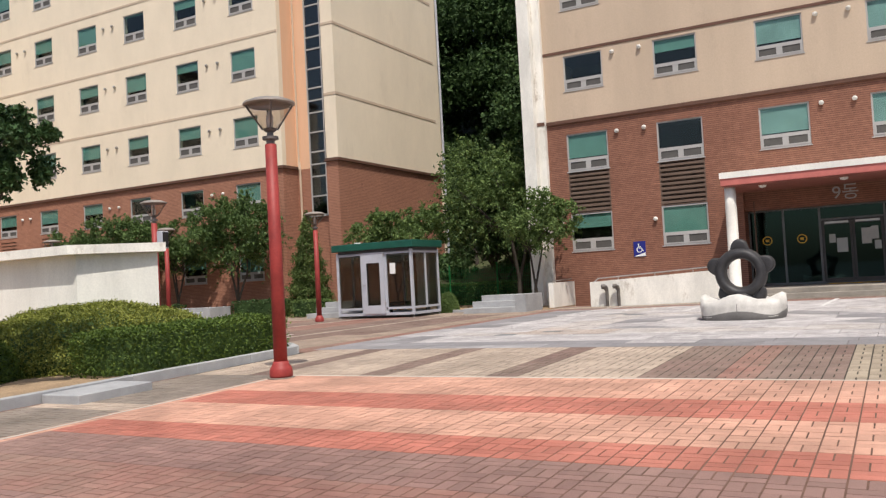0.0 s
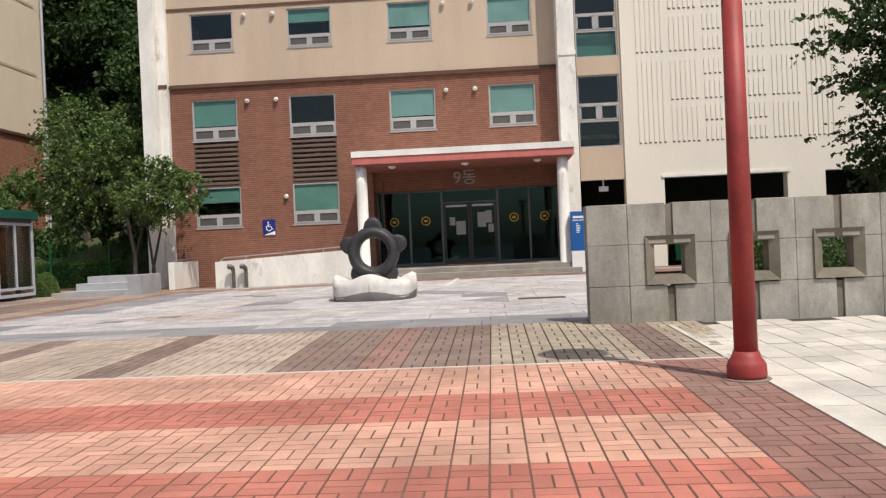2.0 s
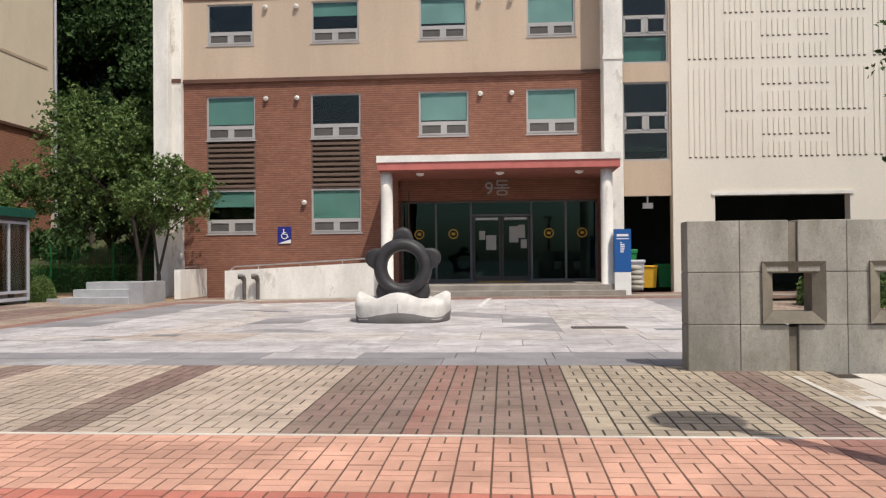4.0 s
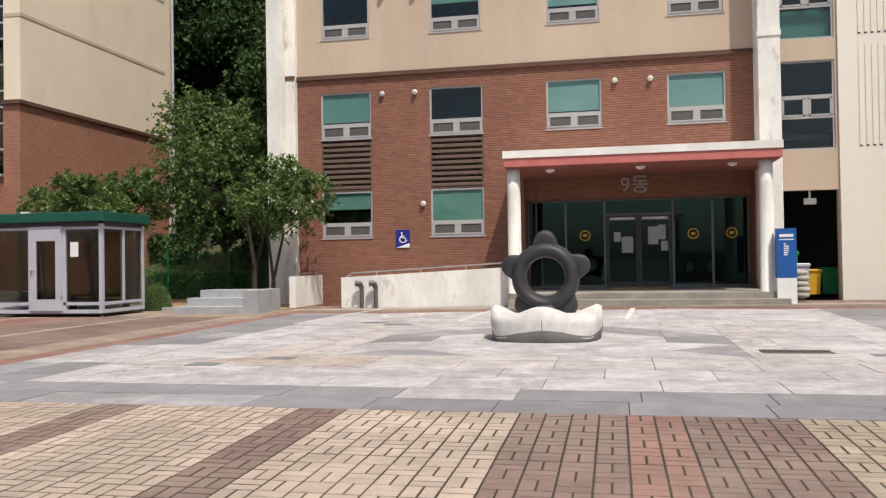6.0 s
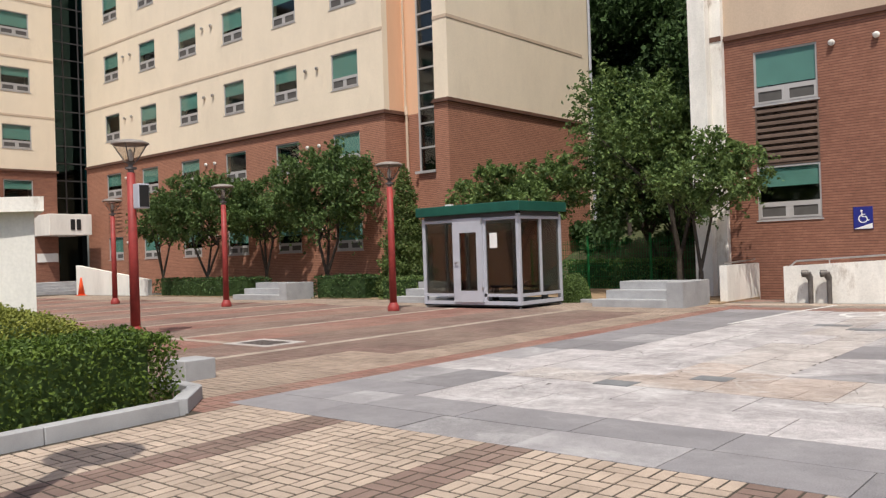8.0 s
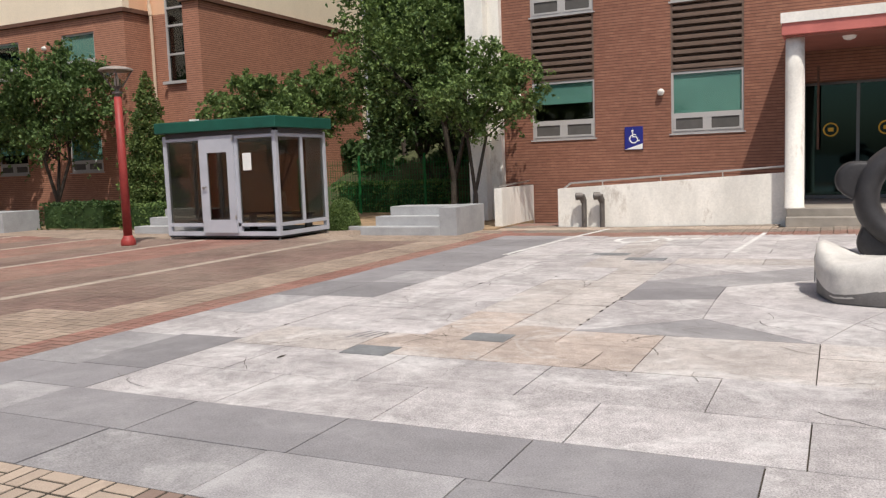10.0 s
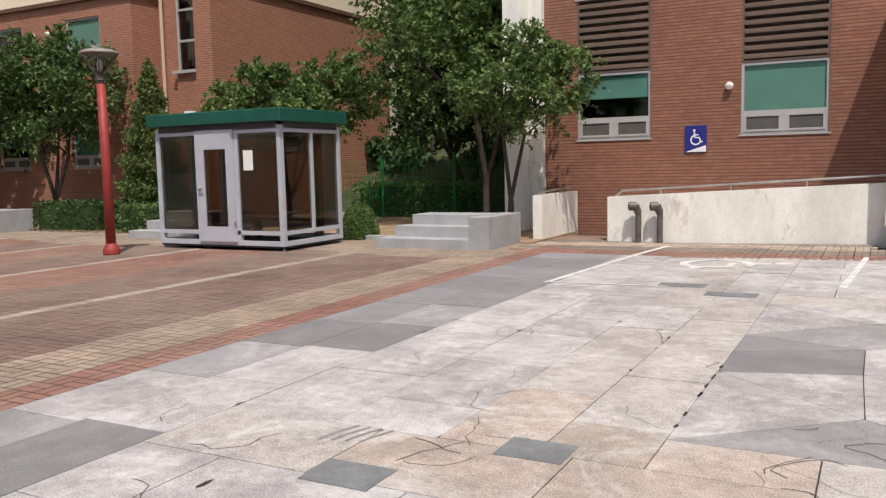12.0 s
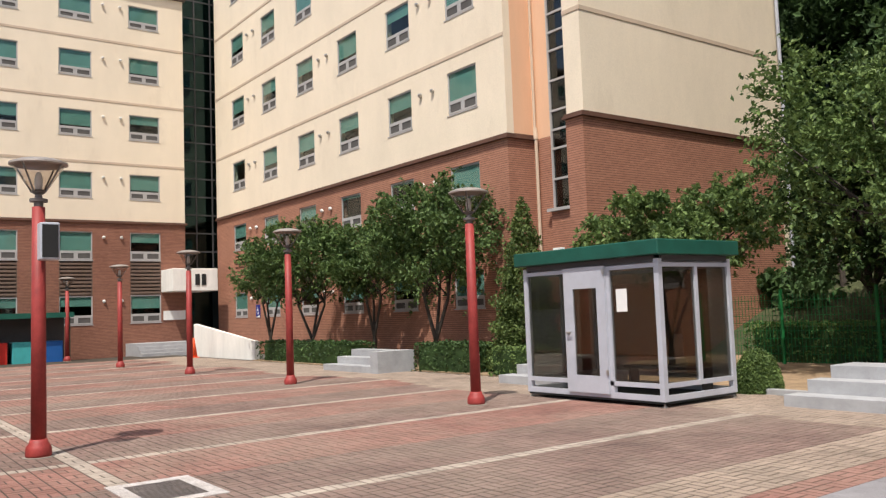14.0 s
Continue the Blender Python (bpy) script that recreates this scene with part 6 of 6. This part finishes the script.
for X0, X1, Y0, Y1 in ((-9.6, 2.45, -1.2, 9.72), (-30.0, 2.95, 9.72, 13.17), (-46.0, -9.755, 13.17, 28.3), (4.815, 15.5, 13.17, 26.9)):
    for x, y, across, cx, cy in paver_boxes(X0, X1, Y0, Y1):
        if not (X0 + 0.05 < x < X1 - 0.05 and Y0 + 0.04 < y < Y1 - 0.04):
            continue
        mat = paver_kind(cx, cy)
        if mat is None:
            continue
        dz = float(grng.normal(0, 0.0009))
        if NEAR[0] < x < NEAR[1] and NEAR[2] < y < NEAR[3]:
            share("paver", paver_mesh(mat, across), base, Matrix.Translation((x, y, dz + rise(-20.0, y))) @ TILT)
        else:
            joined.setdefault((mat.name, X0), [mat, []])[1].append((x, y, dz, across))
for mat, items in joined.values():
    arr = np.array([(x, y, z) for x, y, z, a in items])
    ac = np.array([a for x, y, z, a in items])
    gap = 0.0042 if arr[0][1] < 9.72 else GAP
    hx = np.where(ac, M / 2, M / 4) - gap
    hy = np.where(ac, M / 4, M / 2) - gap
    n = len(items)
    sg = ((-1, -1), (1, -1), (1, 1), (-1, 1))
    v = np.zeros((n, 8, 3))
    for i, (sx, sy) in enumerate(sg):
        v[:, i] = arr + np.stack([sx * (hx - 0.003), sy * (hy - 0.003), np.zeros(n)], 1)
        v[:, 4 + i] = arr + np.stack([sx * hx, sy * hy, np.full(n, -0.025)], 1)
    v[:, :, 2] += np.minimum(0.0, -0.02 * (13.17 - v[:, :, 1]))
    tpl = [(0, 1, 2, 3)] + [(4 + i, 4 + (i + 1) % 4, (i + 1) % 4, i) for i in range(4)]
    fc = (np.array(tpl)[None] + (np.arange(n) * 8)[:, None, None]).reshape(-1, 4)
    me = bpy.data.meshes.new("pavers")
    me.from_pydata(v.reshape(-1, 3).tolist(), [], fc.tolist())
    me.materials.append(mat)
    ob = new("pavers", me)
    ob.parent = base
    tagged(ob, kind="stuff")
for x0, x1, y0, y1 in ((-7.6, 2.45, 9.69, 9.74), (-7.63, -7.58, -1.0, 9.69), (2.45, 2.51, -3.0, 9.69), (2.45, 2.51, 9.74, 12.4)):
    part("edging", draped(box(x0, x1, y0, y1, -0.05, 0.004)), SLAB_WHITE, base, "thin pale edging strip")

# ---- granite slabs of the square ----
square = thing("granite_paving", Matrix(), "granite slab paving of the square, cracked and stained", "paving", kind="structure")
bm = bmesh.new()
for i in range(6):
    for j in range(8):
        x0, x1 = -9.755 + i * 2.4283, -9.755 + (i + 1) * 2.4283
        y0, y1 = 13.17 + j * 1.7163, 13.17 + (j + 1) * 1.7163
        q = [bm.verts.new((x, y, rise(x, y) - 0.012)) for x, y in ((x0, y0), (x1, y0), (x1, y1), (x0, y1))]
        bm.faces.new(q)
bmesh.ops.remove_doubles(bm, verts=bm.verts, dist=0.001)
part("bedding", bm, JOINT, square)


def slab(pts, mat, dz=0.0):
    cx = sum(p[0] for p in pts) / len(pts)
    cy = sum(p[1] for p in pts) / len(pts)
    bm = bmesh.new()
    g = 0.004
    hi = []
    lo = []
    for px, py in pts:
        d = Vector((cx - px, cy - py)).normalized() * g * 1.4
        qx, qy = px + d.x, py + d.y
        z = rise(qx, qy) + dz
        hi.append(bm.verts.new((qx, qy, z)))
        lo.append(bm.verts.new((qx, qy, z - 0.04)))
    bm.faces.new(hi)
    for i in range(len(pts)):
        j = (i + 1) % len(pts)
        bm.faces.new((lo[i], lo[j], hi[j], hi[i]))
    return part("slab", bm, mat, square)


def rect(x0, x1, y0, y1):
    return [(x0, y0), (x1, y0), (x1, y1), (x0, y1)]


srng = random.Random(9)


def run_x(x0, x1, y0, y1, length, mat_of, shift=0.0):
    x = x0 - shift
    while x < x1 - 0.01:
        a, b = max(x, x0), min(x + length, x1)
        if b - a > 0.05:
            slab(rect(a, b, y0, y1), mat_of((a + b) / 2, (y0 + y1) / 2), srng.gauss(0, 0.0015))
        x += length


def run_y(x0, x1, y0, y1, length, mat_of, shift=0.0):
    y = y0 - shift
    while y < y1 - 0.01:
        a, b = max(y, y0), min(y + length, y1)
        if b - a > 0.05:
            slab(rect(x0, x1, a, b), mat_of((x0 + x1) / 2, (a + b) / 2), srng.gauss(0, 0.0015))
        y += length


def light(x, y):
    return SLAB_LIGHT


def dark(x, y):
    if -4.1 < x < -2.7 and y > 13.83:
        return SLAB_LIGHT
    if x < -9.03 and 16.4 < y < 17.4 or -9.03 < x < -8.3 and 16.7 < y < 18.5:
        return SLAB_LIGHT
    return SLAB_MID if srng.random() < 0.12 else SLAB_DARK


def pink(x, y):
    if -7.0 < x < -4.6 and y < 17.9:
        return SLAB_BEIGE
    return SLAB_PINK if srng.random() < 0.8 else SLAB_LIGHT


RIGHT = 4.815
# two dark courses along the front and the outer side
run_x(-9.755, RIGHT, 13.17, 13.83, 1.22, dark)
run_x(-9.03, 4.09, 13.83, 14.49, 1.22, dark, 0.6)
run_y(-9.755, -9.03, 13.83, 26.9, 1.22, dark)
run_y(-9.03, -8.3, 14.49, 26.9, 1.22, dark, 0.6)
run_y(4.09, RIGHT, 13.83, 26.9, 1.22, dark)
run_y(3.36, 4.09, 14.49, 26.9, 1.22, dark, 0.6)
# pale courses
for k, (y0, y1) in enumerate(((14.49, 15.3), (15.3, 16.15), (16.15, 16.95))):
    run_x(-8.3, 3.36, y0, y1, 1.24, light if k < 2 else pink, 0.6 * (k % 2))
for k, (x0, x1) in enumerate(((-8.3, -7.45), (-7.45, -6.67), (-6.67, -6.04), (-6.04, -5.42))):
    run_y(x0, x1, 16.95, 26.9, 1.24, light if k < 2 else pink, 0.6 * (k % 2))
C = (-2.47, 19.97)
H, HY = 2.95, 2.5
run_x(-5.42, 0.48, 16.95, 17.47, 1.24, pink, 0.4)
for k in range(7):
    run_x(-5.42, 3.36, 22.47 + 0.66 * k, 23.13 + 0.66 * k if k < 6 else 26.9, 1.24, light if k else pink, 0.6 * (k % 2))
for k, (x0, x1) in enumerate(((0.48, 1.10), (1.10, 1.73), (1.73, 2.51), (2.51, 3.36))):
    run_y(x0, x1, 16.95, 22.47, 1.24, light if k > 1 else pink, 0.6 * (k % 2))
# grey eight-sided figure round the sculpture, in facets
SIDE = 0.30
octo = [(C[0] + u * H, C[1] + v * HY) for u, v in ((1, -SIDE), (1, SIDE), (SIDE, 1), (-SIDE, 1), (-1, SIDE), (-1, -SIDE), (-SIDE, -1), (SIDE, -1))]
inner = [(C[0] + (px - C[0]) * 0.66, C[1] + (py - C[1]) * 0.60) for px, py in octo]
tones = (SLAB_DARK, SLAB_MID, SLAB_LIGHT, SLAB_MID, SLAB_DARK, SLAB_LIGHT, SLAB_LIGHT, SLAB_LIGHT)
for k in range(8):
    m = (k + 1) % 8
    mid_o = ((octo[k][0] + octo[m][0]) / 2, (octo[k][1] + octo[m][1]) / 2)
    slab([octo[k], mid_o, inner[k]], tones[k])
    slab([mid_o, octo[m], inner[m], inner[k]], tones[k])
    slab([inner[k], inner[m], C], SLAB_LIGHT)
for u, v, a, b in ((1, 1, 1, 2), (-1, 1, 3, 4), (-1, -1, 5, 6), (1, -1, 7, 0)):
    c = (C[0] + u * H, C[1] + v * HY)
    foot_mid = ((octo[a][0] + octo[b][0]) / 2, (octo[a][1] + octo[b][1]) / 2)
    slab([c, octo[a], foot_mid], SLAB_LIGHT)
    slab([c, foot_mid, octo[b]], SLAB_LIGHT if v > 0 else SLAB_MID)
# covers and grate let into the slabs
for nm, x, y, w, d in (("access_cover", -6.83, 16.22, 0.43, 0.32), ("access_cover", -6.05, 16.98, 0.41, 0.32), ("access_cover", -6.6, 23.6, 0.6, 0.3), ("access_cover", -5.9, 23.0, 0.6, 0.3), ("access_cover", 2.3, 17.9, 0.5, 0.3)):
    z = rise(x, y)
    ob = part(nm, box(-w / 2, w / 2, -d / 2, d / 2, -0.02, 0.006), COVER, square, "dark metal access cover")
    ob.matrix_local = Matrix.Translation((x, y, z))
gr = bmesh.new()
for k in range(14):
    bx(gr, 0.02 + 0.066 * k, 0.05 + 0.066 * k, 0.0, 0.36, 0.0, 0.008)
for y in (0.0, 0.36):
    bx(gr, 0.0, 0.95, y - 0.02, y + 0.02, 0.001, 0.01)
part("drain_grate", gr, LAMPMETAL, square, "dark iron drain grate").matrix_local = Matrix.Translation((0.68, 18.05, rise(1, 18) + 0.002))
# flat black plate that stands for the dark of the pit below the bars
part("drain_pit", box(0.0, 0.95, 0.0, 0.36, 0.0, 0.003), BLACK, square).matrix_local = Matrix.Translation((0.68, 18.05, rise(1, 18)))
# cracks, thickest round the covers
for k in range(80):
    x, y = (srng.gauss(-5.3, 1.1), srng.gauss(17.2, 0.9)) if k < 26 else (srng.uniform(-8.4, 1.0), srng.uniform(14.5, 23.5))
    pts = [(x, y)]
    a = srng.uniform(0, 6.3)
    for i in range(srng.randint(3, 9)):
        a += srng.gauss(0, 0.55)
        s = srng.uniform(0.03, 0.13)
        pts.append((pts[-1][0] + s * math.cos(a), pts[-1][1] + s * math.sin(a)))
    bm = bmesh.new()
    strip(bm, pts, srng.uniform(0.002, 0.007), lambda u, v: (u, v, rise(u, v) + 0.004))
    part("crack", bm, JOINT, square)
# broken corners filled with dirt
for k in range(20):
    x, y = (-5.42, srng.uniform(16.6, 19.4)) if k < 8 else (srng.choice((-8.3, -7.45, -6.67, -6.04)), srng.uniform(15.0, 22.0))
    bm = bmesh.new()
    n = srng.randint(5, 8)
    w, d = srng.uniform(0.008, 0.022), srng.uniform(0.03, 0.10)
    bm.faces.new([bm.verts.new((x + w * srng.uniform(0.4, 1) * math.cos(6.283 * i / n), y + d * srng.uniform(0.4, 1) * math.sin(6.283 * i / n), rise(x, y) + 0.005)) for i in range(n)])
    part("chip", bm, JOINT, square)
# scuffed tyre marks beside a cover
scuff = bmesh.new()
for k in range(4):
    strip(scuff, [(-7.32 + 0.085 * k, 16.62 + 0.02 * k), (-7.30 + 0.085 * k, 16.78), (-7.24 + 0.085 * k, 16.95)], 0.035 - 0.004 * k, lambda u, v: (u, v, rise(u, v) + 0.005))
part("tyre_mark", scuff, SLAB_DARK, square, "faint dark scuff marks on the granite")
# painted parking lines and wheelchair figure
pl = bmesh.new()
for a, b, w in (((-8.38, 23.3), (-8.1, 26.9), 0.085), ((-8.38, 23.36), (-6.75, 23.45), 0.06), ((-4.72, 23.9), (-4.5, 27.2), 0.085), ((-1.1, 23.9), (-0.9, 27.2), 0.12), ((-8.1, 26.9), (-7.9, 28.6), 0.10)):
    strip(pl, [a, ((a[0] + b[0]) / 2, (a[1] + b[1]) / 2), b], w, lambda u, v: (u, v, rise(u, v) + 0.006))
part("parking_line", pl, LINE, square, "worn white parking line")
sy = bmesh.new()
wheel_symbol(sy, 0, 0, 0.78, lambda u, v: (-6.35 + v, 25.95 - u, rise(-6.35 + v, 25.95 - u) + 0.006))
part("parking_symbol", sy, LINE, square, "worn white wheelchair figure painted on the paving")
# strip of pavers before the ramp and the steps
band = thing("brick_paving", Matrix(), "weathered brick paving before the ramp and steps", "paving", kind="structure")
bm = bmesh.new()
q = [bm.verts.new((x, y, rise(x, y) - 0.06)) for x, y in ((-11.0, 26.9), (-4.4, 26.9), (-1.0, 26.9), (9.0, 26.9), (16.0, 26.9), (16.0, 31.2), (9.0, 31.2), (-1.0, 31.2), (-4.4, 31.2), (-11.0, 31.2))]
bm.faces.new(q)
bmesh.ops.triangulate(bm, faces=bm.faces)
part("bedding", bm, JOINT, band)
v, f = [], {}
for x, y, across, cx, cy in paver_boxes(-10.7, 9.0, 26.95, 30.4):
    if not -10.6 < x < 9.0 or (x > -4.4 and x < 3.1 and y > 28.4) or (-9.3 < x < -4.4 and y > 29.25):
        continue
    mat = (P_DARKRED, P_GREY, P_CREAM, P_GREY)[int((y - 26.9) / 0.7 + 0.2 * math.sin(x)) % 4]
    f.setdefault(mat.name, [mat, []])[1].append((x, y, rise(x, y), across))
for mat, items in f.values():
    bm_v, bm_f = [], []
    for x, y, z, across in items:
        a, b = (M / 2 - GAP, M / 4 - GAP) if across else (M / 4 - GAP, M / 2 - GAP)
        k = len(bm_v)
        bm_v += [(x - a, y - b, z), (x + a, y - b, z), (x + a, y + b, z), (x - a, y + b, z), (x - a, y - b, z - 0.02), (x + a, y - b, z - 0.02), (x + a, y + b, z - 0.02), (x - a, y + b, z - 0.02)]
        bm_f += [(k, k + 1, k + 2, k + 3)] + [(k + 4 + i, k + 4 + (i + 1) % 4, k + (i + 1) % 4, k + i) for i in range(4)]
    me = bpy.data.meshes.new("pavers")
    me.from_pydata(bm_v, [], bm_f)
    me.materials.append(mat)
    ob = new("pavers", me)
    ob.parent = band
    tagged(ob, kind="stuff")
# white slabs beside the screen wall
pale = thing("white_paving", Matrix(), "white granite slab paving with dark joints", "paving", kind="structure")
part("bedding", draped(box(2.51, 16.0, -3.0, 12.6, -0.085, -0.008)), JOINT, pale)
wmesh = [part("slab", box(-a, a, -c, c, -0.03, 0.0), SLAB_WHITE, pale) for a, c in ((0.145, 0.295), (0.145, 0.145))]
first = [True, True]
for i in range(27):
    y = 2.1 - 0.3 * (i % 2)
    while y < 12.55:
        k = 1 if srng.random() < 0.3 else 0
        ln = 0.3 if k else 0.6
        m = Matrix.Translation((2.66 + 0.3 * i, y + ln / 2, srng.gauss(0, 0.0015) + rise(-20.0, y + ln / 2))) @ TILT
        if y + ln < 12.6:
            if first[k]:
                wmesh[k].matrix_local = m
                first[k] = False
            elif i < 16:
                share("slab", wmesh[k].data, pale, m)
        y += ln
part("slab_field", draped(box(7.32, 16.0, 2.0, 12.55, -0.03, 0.0)), SLAB_WHITE, pale)
# drain with a pale border in the brick paving
dg = thing("drain", Matrix.Translation((-14.5, 17.25, 0)), "iron drain grate with a pale stone border in the paving", "drain", kind="structure")
fr = bmesh.new()
for a in ((-0.62, 0.62, -0.45, -0.30), (-0.62, 0.62, 0.30, 0.45), (-0.62, -0.46, -0.30, 0.30), (0.46, 0.62, -0.30, 0.30)):
    bx(fr, a[0], a[1], a[2], a[3], -0.03, 0.008)
part("border", fr, SLAB_PINK, dg)
gr = bmesh.new()
for k in range(16):
    bx(gr, -0.45 + 0.058 * k, -0.42 + 0.058 * k, -0.3, 0.3, -0.02, 0.006)
part("grate", gr, LAMPMETAL, dg)
